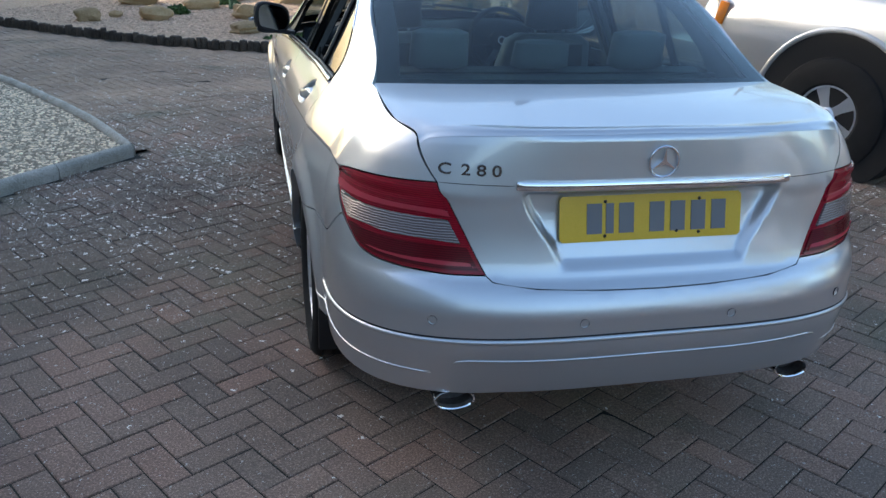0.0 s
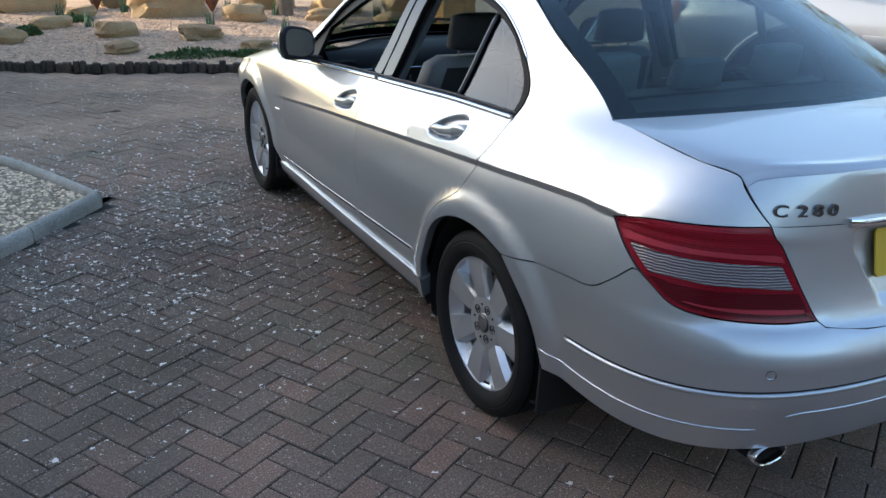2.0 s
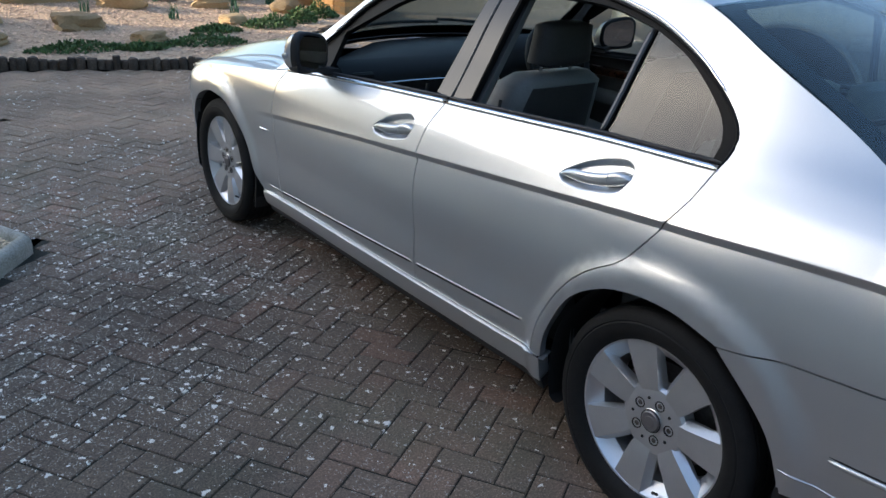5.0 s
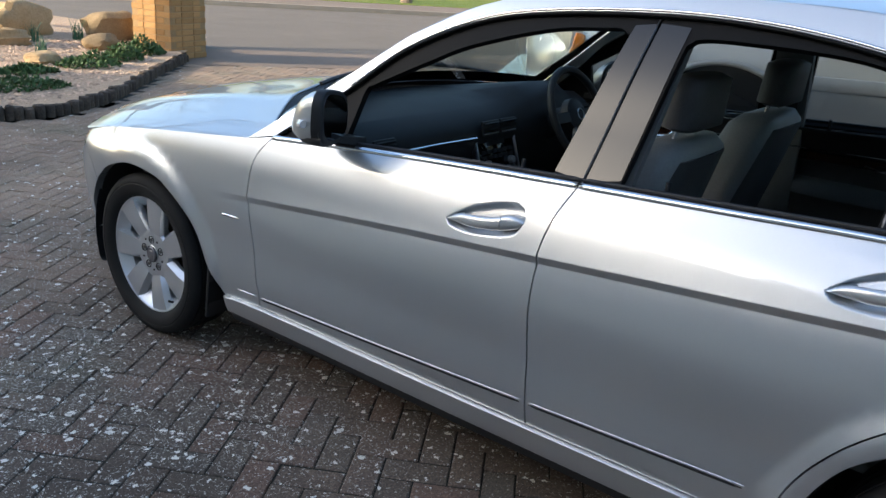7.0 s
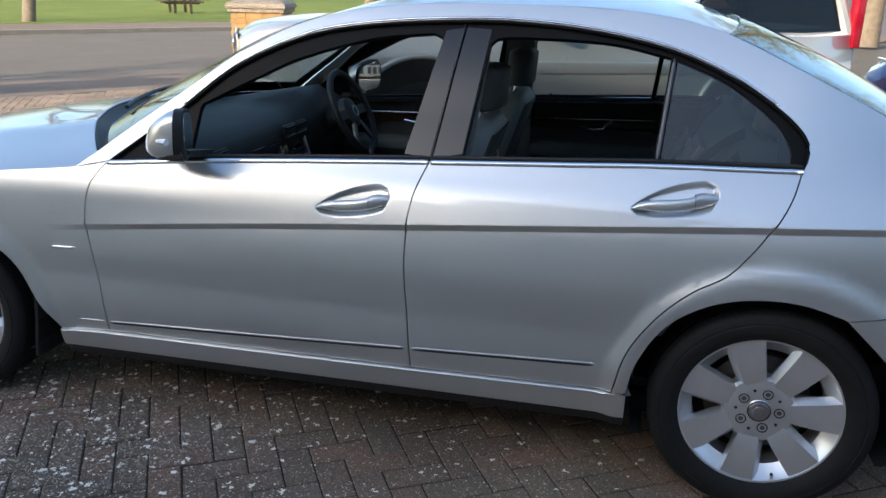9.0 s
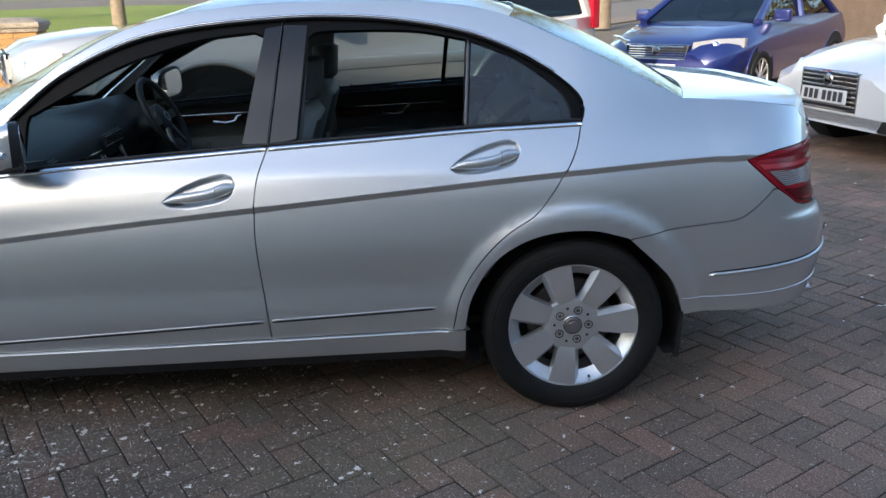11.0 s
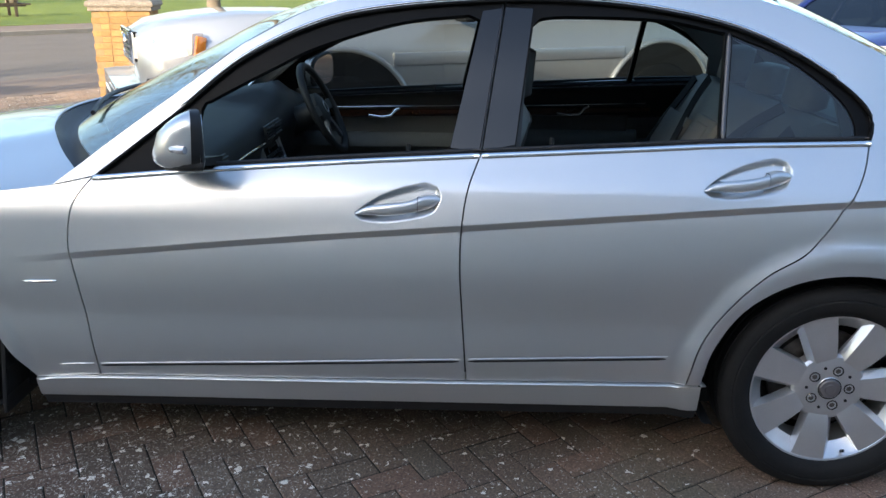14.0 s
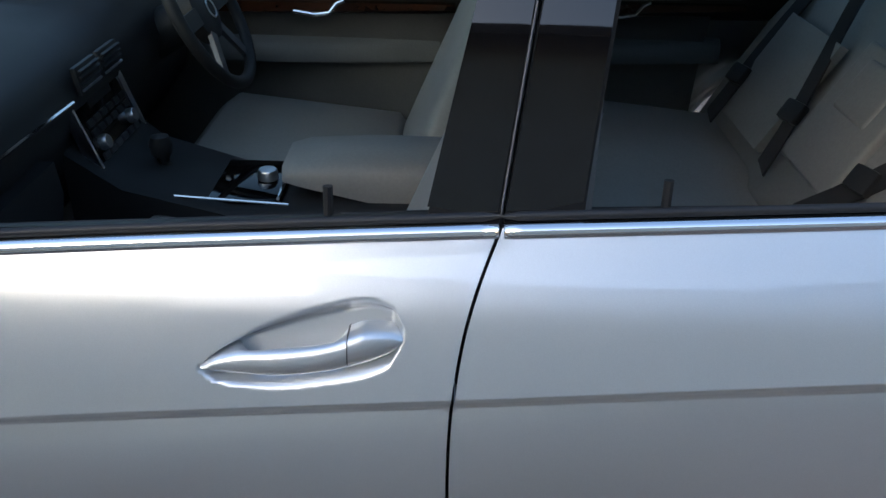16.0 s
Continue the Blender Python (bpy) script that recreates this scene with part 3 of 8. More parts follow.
def side_panels(side, _):
    front_door = panel("front_door", outline(BELT_F, B_GAP, [SILL[2], SILL[1]], F_GAP[::-1]), body, SILVER, saloon, mirror=side, flip=True,
                       dense=[(0.004, [(1.095, 0.783), (1.355, 0.783), (1.355, 0.907), (1.095, 0.907)])], bands=CREASE_ROWS, depth=0.03, label="silver front door")
    rear_door = panel("rear_door", outline(BELT_R, R_GAP, [SILL[3], SILL[2]], B_GAP[::-1]), body, SILVER, saloon, mirror=side, flip=True,
                      dense=[(0.004, [(0.170, 0.8585), (0.430, 0.8585), (0.430, 0.981), (0.170, 0.981)])], bands=CREASE_ROWS, depth=0.03, label="silver rear door")
    wing_edge = [(3.19, 0.734), (3.149, 0.6807), (3.067, 0.6349), (3.032, 0.5631)]
    arch_part = [q for q in ARCH_F if q[0] < 2.96] + [(2.995, 0.590)]
    panel("front_wing", outline(BONNET_EDGE[::-1], F_GAP, [SILL[1], SILL[0]], [SILL[0], ARCH_F[0]], arch_part, wing_edge[::-1]), body, SILVER, saloon, mirror=side, flip=True, bands=CREASE_ROWS, depth=0.03)
    panel("rear_wing", outline(RAIL[3:][::-1], RAIL[2:4][::-1], RAIL[0:3][::-1], [RAIL[0], DLO[0]], DLO, R_GAP, [SILL[3], SILL[4]],
                               [q for q in ARCH_R if q[0] > -0.178] + [JOINT[0]], JOINT, out([JOINT[-1], (-0.66, 0.80), (-0.585, 0.868)]),
                               out(LAMP_TOP), out([LAMP_TOP[-1], BOOT_SIDE[-1]]), out(BOOT_SIDE[::-1])),
          body, SILVER, saloon, mirror=side, flip=True, bands=CREASE_ROWS, gap=0.0018, depth=0.03, label="silver rear wing, roof rail and windscreen pillar")
    sill_low = [(0.3792, 0.2575), (1.278, 0.249), (2.298, 0.2335)]
    panel("sill", outline(SILL, [SILL[-1], sill_low[0]], sill_low, [sill_low[-1], SILL[0]]), raised(0.007), SILVER, saloon, mirror=side, flip=True, gap=0.001, depth=0.05)
    strip("sill_edge", [(q[0], q[1] - 0.006) for q in SILL[:4]], 0.0042, 0.0125, SILVER, saloon, "bright rolled edge of the sill", mirror=side)
    panel("sill_underside", outline([(0.3792, 0.2595), (2.298, 0.2355)], [(2.298, 0.2355), (2.298, 0.1925)], [(2.298, 0.1925), (0.3792, 0.2205)], [(0.3792, 0.2205), (0.3792, 0.2595)]), body, TRIM_BLACK, saloon, mirror=side, flip=True, gap=0, depth=0.1)
    strip("rub_strip", [(2.215, 0.3440), (2.115, 0.3482)], 0.003, 0.003, SILVER, saloon, mirror=side)
    strip("rub_strip", [(2.096, 0.349), (1.055, 0.3973)], 0.0026, 0.002, SILVER, front_door, mirror=side)
    strip("rub_strip_groove", [(2.096, 0.3425), (1.055, 0.3908)], 0.0042, 0.0016, TRIM_BLACK, front_door, mirror=side)
    strip("rub_strip", [(1.029, 0.3985), (0.4752, 0.4218)], 0.0026, 0.002, SILVER, rear_door, mirror=side)
    strip("rub_strip_groove", [(1.029, 0.3921), (0.4792, 0.4154)], 0.0042, 0.0016, TRIM_BLACK, rear_door, mirror=side)
    strip("waist_chrome", [(q[0] + (0.003 if q[0] < 1.1 else 0.0), q[1] - 0.0050) for q in BELT_F], 0.0095, 0.006, CHROME, front_door, "bright waist moulding", mirror=side, taper=False)
    strip("waist_chrome", [(q[0] - (0.003 if q[0] > 0.9 else 0.0), q[1] - 0.0055) for q in BELT_R], 0.0095, 0.006, CHROME, rear_door, "bright waist moulding", mirror=side, taper=False)
    strip("waist_seal", [(q[0], q[1] + 0.0095) for q in BELT_F[1:]], 0.0055, 0.003, TRIM_BLACK, front_door, "black window seal", mirror=side)
    strip("waist_seal", [(q[0], q[1] + 0.0090) for q in BELT_R], 0.0055, 0.003, TRIM_BLACK, rear_door, "black window seal", mirror=side)
    strip("window_surround", [(q[0] * 1.0, q[1] - 0.004) for q in DLO], 0.0045, 0.003, FRAME_BLACK, saloon, "dark bead round the side windows", mirror=side)
    strip("rail_edge", [(q[0], q[1] + 0.0065) for q in DLO[1:-3]], 0.0045, 0.0045, CHROME, saloon, "slim bright edge over the side windows", mirror=side)
    # black frames, pillars and fixed quarter pane
    glass_f = outline([(1.786, 0.9340), (1.779, 1.072), (1.762, 1.090)], [(1.762, 1.090), (1.712, 1.116), (1.585, 1.180), (1.455, 1.240), (1.235, 1.303), (1.045, 1.325)], [(1.045, 1.325), (1.016, 1.312)], [(1.016, 1.312), (1.091, 0.9740)], [(1.091, 0.9740), (1.42, 0.9560), (1.786, 0.9340)])
    frame_f = outline(DLO[:6], [DLO[5], (0.9462, 1.354), (1.005, 0.9691)], BELT_F[::-1])
    inset = raised(-0.010)
    panel("window_frame", frame_f, inset, FRAME_BLACK, front_door, holes=[glass_f], mirror=side, flip=True, gap=0.0025, depth=0.02, label="black window frame")
    glass_r = outline([(0.9088, 0.9860), (0.8643, 1.302)], [(0.8643, 1.302), (0.8481, 1.316), (0.7641, 1.323), (0.5176, 1.316), (0.3459, 1.284)], [(0.3459, 1.284), (0.3702, 1.0090)], [(0.3702, 1.0090), (0.6105, 0.9990), (0.9088, 0.9860)])
    quarter = outline([(0.3459, 1.0125), (0.3217, 1.277)], [(0.3217, 1.277), (0.1845, 1.22), (0.0554, 1.129), (0.01105, 1.069), (0.009032, 1.0275)], [(0.009032, 1.0275), (0.3459, 1.0125)])
    frame_r = outline([(1.005, 0.9691), (0.9462, 1.354), (0.9391, 1.364)], DLO[5:], [DLO[-1], (0.348, 1.003), (0.6105, 0.9894), (1.005, 0.9691)])
    panel("window_frame", frame_r, inset, FRAME_BLACK, rear_door, holes=[glass_r, quarter], mirror=side, flip=True, gap=0.0025, depth=0.02, label="black window frame")
    strip("divider_bar", [(0.358, 1.0090), (0.3338, 1.281)], 0.006, -0.003, DULL_BAR, rear_door, "grey bar before the quarter pane", mirror=side, back=0.012)
    pane = panel("quarter_pane", quarter, raised(-0.015), PANE_QUARTER, rear_door, mirror=side, flip=True, gap=-0.002, depth=0.003, label="tinted quarter pane")
    pane.visible_shadow = False
    strip("pillar_seam_trim", [(1.007, 0.969), (0.9502, 1.353)], 0.0011, -0.0055, DULL_BAR, front_door, "thin dull metal edge between the doors", mirror=side, back=0.012)
    for door, edge in ((front_door, [(1.090, 0.982), (1.008, 1.336), (0.9525, 1.344), (1.009, 0.973)]), (rear_door, [(1.002, 0.973), (0.9445, 1.346), (0.867, 1.343), (0.912, 0.992)])):
        panel("pillar_cover", outline(*[[edge[k], edge[(k + 1) % 4]] for k in range(4)]), pillar_face, GLOSS_BLACK, door, mirror=side, flip=True, gap=0.0012, depth=0.004, label="black gloss pillar cover")
    if side < 0:
        for shape, door in ((glass_f, front_door), (glass_r, rear_door)):
            pane = panel("window_pane", shape, raised(-0.016), PANE_SIDE, door, mirror=side, flip=True, gap=-0.004, depth=0.003, label="closed tinted window")
            pane.visible_shadow = False


both_sides(side_panels)

# door handles
GRIP_LOW = pchip([0.02, 0.12, 0.34, 0.55, 0.76, 0.93, 0.99], [0.8135, 0.8115, 0.8115, 0.8165, 0.8245, 0.8365, 0.850])
GRIP_TOP = pchip([0.02, 0.12, 0.24, 0.34, 0.50, 0.66, 0.735, 0.82, 0.93, 0.99], [0.8185, 0.8320, 0.8400, 0.8430, 0.8475, 0.8540, 0.8600, 0.8660, 0.8640, 0.857])


def handle(side, dy, dz, parent):
    """Pointed front root, a slim bowed grip clear of the scoop and a deeper lock piece at the rear."""
    def section(u):
        y = SCOOP_FRONT + dy - SCOOP_LONG * u
        low, top = GRIP_LOW(u) + dz, GRIP_TOP(u) + dz
        mid, w = (low + top) / 2, (top - low) / 2
        base = table_at(y, mid)
        x1 = base + 0.001 + 0.017 * math.sin(math.pi * min(max(u, 0.02), 0.985)) ** 0.6
        x0 = base + 0.003 - 0.026 * blend((0.26 - u) / 0.08) - 0.026 * blend((u - 0.68) / 0.06)
        x0 = min(x0, x1 - 0.004)
        prof = [(x0, -w * 0.85), (x1 - 0.007, -w), (x1 - 0.002, -w * 0.72), (x1, -w * 0.2), (x1 - 0.0015, w * 0.45), (x1 - 0.006, w * 0.88), (x1 - 0.011, w), (x0 - 0.001, w * 0.9)]
        return [(-side * px, y, mid + pz) for px, pz in prof]

    bm = bmesh.new()
    loft(bm, [section(0.02 + 0.706 * k / 26) for k in range(27)])
    h = part("handle", bm, SILVER, parent, "silver grab handle in its scoop", angle=50)
    bm = bmesh.new()
    loft(bm, [section(0.732 + 0.256 * k / 12) for k in range(13)])
    part("lock_piece", bm, SILVER, h, angle=50)
    bm = bmesh.new()
    loft(bm, [[(x * 0.996, y, z) for x, y, z in section(u)] for u in (0.724, 0.734)])
    part("lock_seam", bm, TRIM_BLACK, h)


doors = [o for o in saloon.children if o.name.startswith(("front_door", "rear_door"))]
for d in doors:
    side = 1 if sum(v.co.x for v in d.data.vertices) < 0 else -1
    handle(side, *HANDLES[0 if d.name.startswith("front") else 1], d)

# tail: bumper, boot lid, lamps, plate
LID_LOW = [("x", -0.440, 0.6737), ("x", -0.33, 0.6616), ("x", -0.15, 0.6555), ("x", 0.0, 0.6535)]
mirror_line = lambda line: [("x", -q[1], q[2]) for q in line[::-1]]


def across(line):
    """A full tail line from its left half, ending on the centre."""
    return out(line) + [(2 * (Y_BACK - S_MID) - s, z) for s, z in out(line)[::-1][1:]]


def other(line):
    return [(2 * (Y_BACK - S_MID) - s, z) for s, z in line]


low_edge = [(-0.373, 0.3426), (-0.445, 0.3478), ("x", -0.70, 0.3408), ("x", -0.50, 0.3478), ("x", -0.40, 0.3549), ("x", -0.2, 0.3579), ("x", 0.0, 0.3589)]
left_top = [q for q in ARCH_R if q[0] <= -0.171][::-1]
left_top = left_top[:-1] + [JOINT[0]]
lid_join = out([LAMP_LOW[0], LID_LOW[0]])
bump_top = outline(JOINT, out([JOINT[-1], (-0.73, 0.7484)]), out([(-0.73, 0.7484), (-0.805, 0.704), ("x", -0.58, 0.6878), ("x", -0.455, 0.6878)]), step=0.012)
half_top = bump_top + out(LID_LOW)
half_arch = smooth_line(left_top[::-1], 0.012)
half_low = smooth_line(out(low_edge), 0.02)
ring = half_top + other(half_top)[::-1][1:] + other(half_arch)[1:] + other(half_low)[1:] + half_low[::-1][1:] + half_arch[::-1][1:]
clean = []
for q in ring:
    if not clean or math.dist(q, clean[-1]) > 2e-3:
        clean.append(q)
if math.dist(clean[0], clean[-1]) < 2e-3:
    clean.pop()
bumper = panel("rear_bumper", clean, body, SILVER, saloon, flip=True, depth=0.03, label="silver rear bumper with parking sensors")
trim_half = out([(-0.465, 0.484), (-0.615, 0.4941), (-0.795, 0.5062), ("x", -0.593, 0.5193), ("x", -0.40, 0.5264), ("x", -0.2, 0.5304), ("x", 0.0, 0.5315)])
strip("bumper_moulding", trim_half + other(trim_half)[::-1][1:], 0.007, 0.006, SILVER, bumper)
strip("bumper_moulding_groove", [(s, z + 0.010) for s, z in trim_half + other(trim_half)[::-1][1:]], 0.0028, 0.001, TRIM_BLACK, bumper)
low_half = out([(-0.37, 0.4082), (-0.495, 0.4033), (-0.695, 0.4053), (-0.855, 0.4104), ("x", -0.589, 0.4154)])
strip("bumper_lower_line", low_half, 0.003, 0.003, SILVER, bumper)
strip("bumper_lower_line", other(low_half), 0.003, 0.003, SILVER, bumper)
mid_half = out([("x", -0.54, 0.4507), ("x", -0.50, 0.4659), ("x", -0.3, 0.4699), ("x", 0.0, 0.4719)])
strip("bumper_upper_line", mid_half + other(mid_half)[::-1][1:], 0.0035, 0.003, SILVER, bumper)
for x in (-0.593, -0.21, 0.21, 0.593):
    p = Vector(body(tail_x(x, 0.577), 0.577))
    q = Vector(body(tail_x(x, 0.577) + 0.004, 0.577))
    turn = math.atan2(q.y - p.y, q.x - p.x)
    bm = bmesh.new()
    lathe(bm, [(0.0, 0.0015), (0.0095, 0.0015), (0.0098, 0.0), (0.0115, -0.001)], Matrix.Translation(p) @ Matrix.Rotation(turn, 4, "Z") @ Matrix.Rotation(radians(90), 4, "X"), 20)
    part("parking_sensor", bm, SILVER, bumper)
    bm = bmesh.new()
    lathe(bm, [(0.0112, 0.0006), (0.0125, 0.0006), (0.0125, -0.002)], Matrix.Translation(p) @ Matrix.Rotation(turn, 4, "Z") @ Matrix.Rotation(radians(90), 4, "X"), 20)
    part("sensor_ring", bm, TRIM_BLACK, bumper)

# boot lid with a recess for the plate
REC = [(-0.365, 0.895), (-0.345, 0.80), (-0.30, 0.705), (-0.27, 0.687), (0.27, 0.687), (0.30, 0.705), (0.345, 0.80), (0.365, 0.895)]


def lid_surf(s, z):
    p = Vector(body(s, z))
    top = 0.902
    if 0.60 < z < top + 0.02 and abs(p.x) < 0.42:
        edge = 0.372 - 0.10 * blend((0.905 - z) / 0.22)
        a = blend((edge - abs(p.x)) / 0.034)
        b = blend((z - 0.690) / 0.034) * blend((top - z) / 0.02 + 0.0)
        p.y += 0.040 * a * b * (0.45 + 0.55 * blend((z - 0.69) / 0.16))
    return p


lid_half = out([("x", -0.610, 0.9982), *LAMP_IN[1:], LID_LOW[0]]) + out(LID_LOW)[1:]
lid_top = out([("x", -0.610, 0.9982), ("x", -0.59, 1.014), ("x", -0.50, 1.03), ("x", -0.3, 1.041), ("x", 0.0, 1.045)])
lid_left = smooth_line(lid_half[:2], 0.012) + smooth_line(lid_half[1:4], 0.012)[1:] + smooth_line(lid_half[3:], 0.012)[1:]
lid_up = smooth_line(lid_top, 0.012)
ring = lid_left + other(lid_left)[::-1][1:] + other(lid_up)[1:] + lid_up[::-1][1:]
clean = []
for q in ring:
    if not clean or math.dist(q, clean[-1]) > 2e-3:
        clean.append(q)
if math.dist(clean[0], clean[-1]) < 2e-3:
    clean.pop()
zone = [(tail_x(-0.40, 0.78), 0.665), (2 * (Y_BACK - S_MID) - tail_x(-0.40, 0.78), 0.665), (2 * (Y_BACK - S_MID) - tail_x(-0.40, 0.78), 0.915), (tail_x(-0.40, 0.78), 0.915)]
boot = panel("boot_lid", clean, lid_surf, SILVER, saloon, flip=True, gap=0.0008, depth=0.01, dense=[(0.0075, zone)], label="silver boot lid with a recess for the plate")

WIN_Y, WIN_Z = RAIL[-1]


seam = [Vector(body(s, z)) for s, z in out(BOOT_SIDE)]
boot_fn = pchip([(p.y - seam[0].y) / (seam[-1].y - seam[0].y) for p in seam], [list(p) for p in seam])
lip_pts = [Vector(lid_surf(s, z)) for s, z in lid_up]
lip_fn = pchip([p.x for p in lip_pts], [[p.y, p.z] for p in lip_pts])


def boot_top(u, v):
    """u across from left to right, v from the window to the lip."""
    t = 2 * u - 1
    e = boot_fn(v)
    edge_x = -e[0] - 0.004
    x = t * edge_x
    ly, lz = lip_fn(-min(abs(x), 0.61))
    k = 1 - t * t
    front_y = WIN_Y - 0.125 * k
    front_z = WIN_Z + 0.017 * k
    lx_y, lx_z = lip_fn(-min(abs(t) * 0.610, 0.61))
    y = front_y + (lx_y - front_y) * v
    flat = front_z + (lx_z - front_z) * v
    edge_z = e[2]
    bow = (edge_z - (WIN_Z + (out(BOOT_SIDE)[-1][1] - 0.002 - WIN_Z) * v)) * abs(t) ** 3
    z = flat + 0.006 * math.sin(math.pi * v) * k + bow + 0.010 * blend((v - 0.86) / 0.14) * (1 - t ** 6)
    if v > 0.955:
        z -= 0.010 * blend((v - 0.955) / 0.045) * (1 - t ** 6)
    return (x, y, z)


patch("boot_top", boot_top, 60, 40, SILVER, boot, "silver top of the boot", thick=0.006, flip=True)

for mx in (1, -1):
    lamp_full = outline(out(LAMP_TOP), out(LAMP_IN[1:]), out(LAMP_LOW))
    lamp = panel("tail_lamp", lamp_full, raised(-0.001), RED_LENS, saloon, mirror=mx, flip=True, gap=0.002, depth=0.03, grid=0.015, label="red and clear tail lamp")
    def cut(z0, z1, z2, z3, by=0.004):
        """The slice of the lamp between two slanting heights."""
        poly = [q for q in shrink(lamp_full, by)]
        lo, hi = min(q[0] for q in poly), max(q[0] for q in poly)
        line = lambda s, a, b: a + (b - a) * (hi - s) / (hi - lo)
        res = []
        for k in range(len(poly)):
            a, b = poly[k], poly[(k + 1) % len(poly)]
            fa, fb = a[1] - line(a[0], z0, z1), b[1] - line(b[0], z0, z1)
            if fa >= 0:
                res.append(a)
            if (fa >= 0) != (fb >= 0):
                t = fa / (fa - fb)
                res.append((a[0] + (b[0] - a[0]) * t, a[1] + (b[1] - a[1]) * t))
        poly, res = res, []
        for k in range(len(poly)):
            a, b = poly[k], poly[(k + 1) % len(poly)]
            fa, fb = line(a[0], z2, z3) - a[1], line(b[0], z2, z3) - b[1]
            if fa >= 0:
                res.append(a)
            if (fa >= 0) != (fb >= 0):
                t = fa / (fa - fb)
                res.append((a[0] + (b[0] - a[0]) * t, a[1] + (b[1] - a[1]) * t))
        tidy = []
        for q in res:
            if not tidy or math.dist(q, tidy[-1]) > 1e-3:
                tidy.append(q)
        return tidy if math.dist(tidy[0], tidy[-1]) > 1e-3 else tidy[:-1]
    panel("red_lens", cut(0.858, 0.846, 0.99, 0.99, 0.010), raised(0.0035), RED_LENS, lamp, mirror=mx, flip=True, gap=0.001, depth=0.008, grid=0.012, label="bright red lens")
    panel("lens_step", cut(0.840, 0.828, 0.856, 0.844, 0.012), raised(0.0065), BRIGHT_RED, lamp, mirror=mx, flip=True, gap=0.0005, depth=0.008, grid=0.010, label="lighter red stepped edge")
    panel("clear_lens", cut(0.782, 0.760, 0.834, 0.820, 0.020), raised(0.005), RIB_LENS, lamp, mirror=mx, flip=True, gap=0.001, depth=0.008, grid=0.010, label="clear ribbed reversing lens")
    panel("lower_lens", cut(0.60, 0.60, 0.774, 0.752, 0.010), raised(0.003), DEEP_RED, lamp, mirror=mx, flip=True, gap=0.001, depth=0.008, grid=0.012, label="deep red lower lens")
    panel("lower_reflector", cut(0.716, 0.700, 0.732, 0.716, 0.020), raised(0.0065), BRIGHT_RED, lamp, mirror=mx, flip=True, gap=0.001, depth=0.006, grid=0.010, label="bright red reflector")

for a, b in ((-0.570, -0.388), (0.388, 0.570)):
    strip("lid_seam", out([("x", a, 0.9158), ("x", (a + b) / 2, 0.9155), ("x", b, 0.915)]), 0.0012, 0.0006, TRIM_BLACK, boot)

# chrome bar, plate, badge, lettering
bm = bmesh.new()
rings = []
for k in range(41):
    x = -0.385 + 0.77 * k / 40
    y = lid_surf(tail_x(x, 0.912), 0.912).y
    end = 0.6 if k in (0, 40) else 1.0
    rings.append([(x, y + 0.01, 0.927), (x, y - 0.012 * end, 0.927), (x, y - 0.016 * end, 0.919), (x, y - 0.014 * end, 0.907), (x, y + 0.01, 0.904)])
loft(bm, rings)
part("chrome_bar", bm, CHROME, boot, "chrome bar above the plate", angle=60)
plate_m = pose(0, -0.940, 0.820, 90 - 13.5, 0, 0)
bm = bmesh.new()
prism(bm, [(sx * 0.26 - sx * 0.008 * c, sy * 0.060 - sy * 0.008 * (1 - c)) for sx, sy, c in ((-1, -1, 1), (1, -1, 1), (1, -1, 0), (1, 1, 0), (1, 1, 1), (-1, 1, 1), (-1, 1, 0), (-1, -1, 0))], -0.004, 0.0, plate_m)
plate = part("number_plate", bm, YELLOW, boot, "yellow number plate", smooth=False)
for k, x in enumerate((-0.165, -0.122, -0.075, 0.012, 0.072, 0.132, 0.192)):
    bm = bmesh.new()
    box(bm, (0.022 if k == 1 else 0.042, 0.079, 0.002), plate_m @ pose(x, 0, 0.001))
    part("plate_bar", bm, GREY_INK, plate, smooth=False)
for x, y in ((-0.135, 0.044), (-0.135, -0.046), (0.135, 0.044), (0.135, -0.046), (0.07, -0.040)):
    bm = bmesh.new()
    lathe(bm, [(0.0, 0.0035), (0.003, 0.003), (0.0048, 0.0)], plate_m @ pose(x, y, 0.0005), 12)
    part("plate_screw", bm, TRIM_BLACK, plate)
badge_y = lid_surf(tail_x(0, 0.974), 0.974).y
badge_m = pose(0, badge_y - 0.005, 0.974, 90, 0, 0)
bm = bmesh.new()
ringp = [(0.040 + 0.0035 * math.cos(a), 0.0035 * math.sin(a)) for a in (2 * math.pi * k / 10 for k in range(10))]
lathe(bm, ringp, badge_m, 48, True)
for k in range(3):
    a = radians(90 + 120 * k)
    tip = [(0.039 * math.cos(a), 0.039 * math.sin(a)), (0.0065 * math.cos(a + 1.05), 0.0065 * math.sin(a + 1.05)), (0, 0), (0.0065 * math.cos(a - 1.05), 0.0065 * math.sin(a - 1.05))]
    prism(bm, tip, -0.003, 0.004, badge_m)
part("boot_badge", bm, CHROME, boot, "round chrome badge with three arms")


def lettering(text, m, size, mat, parent, thick=0.002, spread=1.0, name="lettering"):
    cu = bpy.data.curves.new(name, "FONT")
    cu.body, cu.size, cu.extrude, cu.align_x, cu.space_character, cu.offset = text, size, thick, "CENTER", spread, 0.0005
    tmp = new(name, cu)
    me = bpy.data.meshes.new_from_object(tmp.evaluated_get(bpy.context.evaluated_depsgraph_get()))
    bpy.data.objects.remove(tmp)
    ob = new(name, me)
    me.materials.clear()
    me.materials.append(mat)
    ob.parent = parent
    ob.matrix_world = m
    return ob


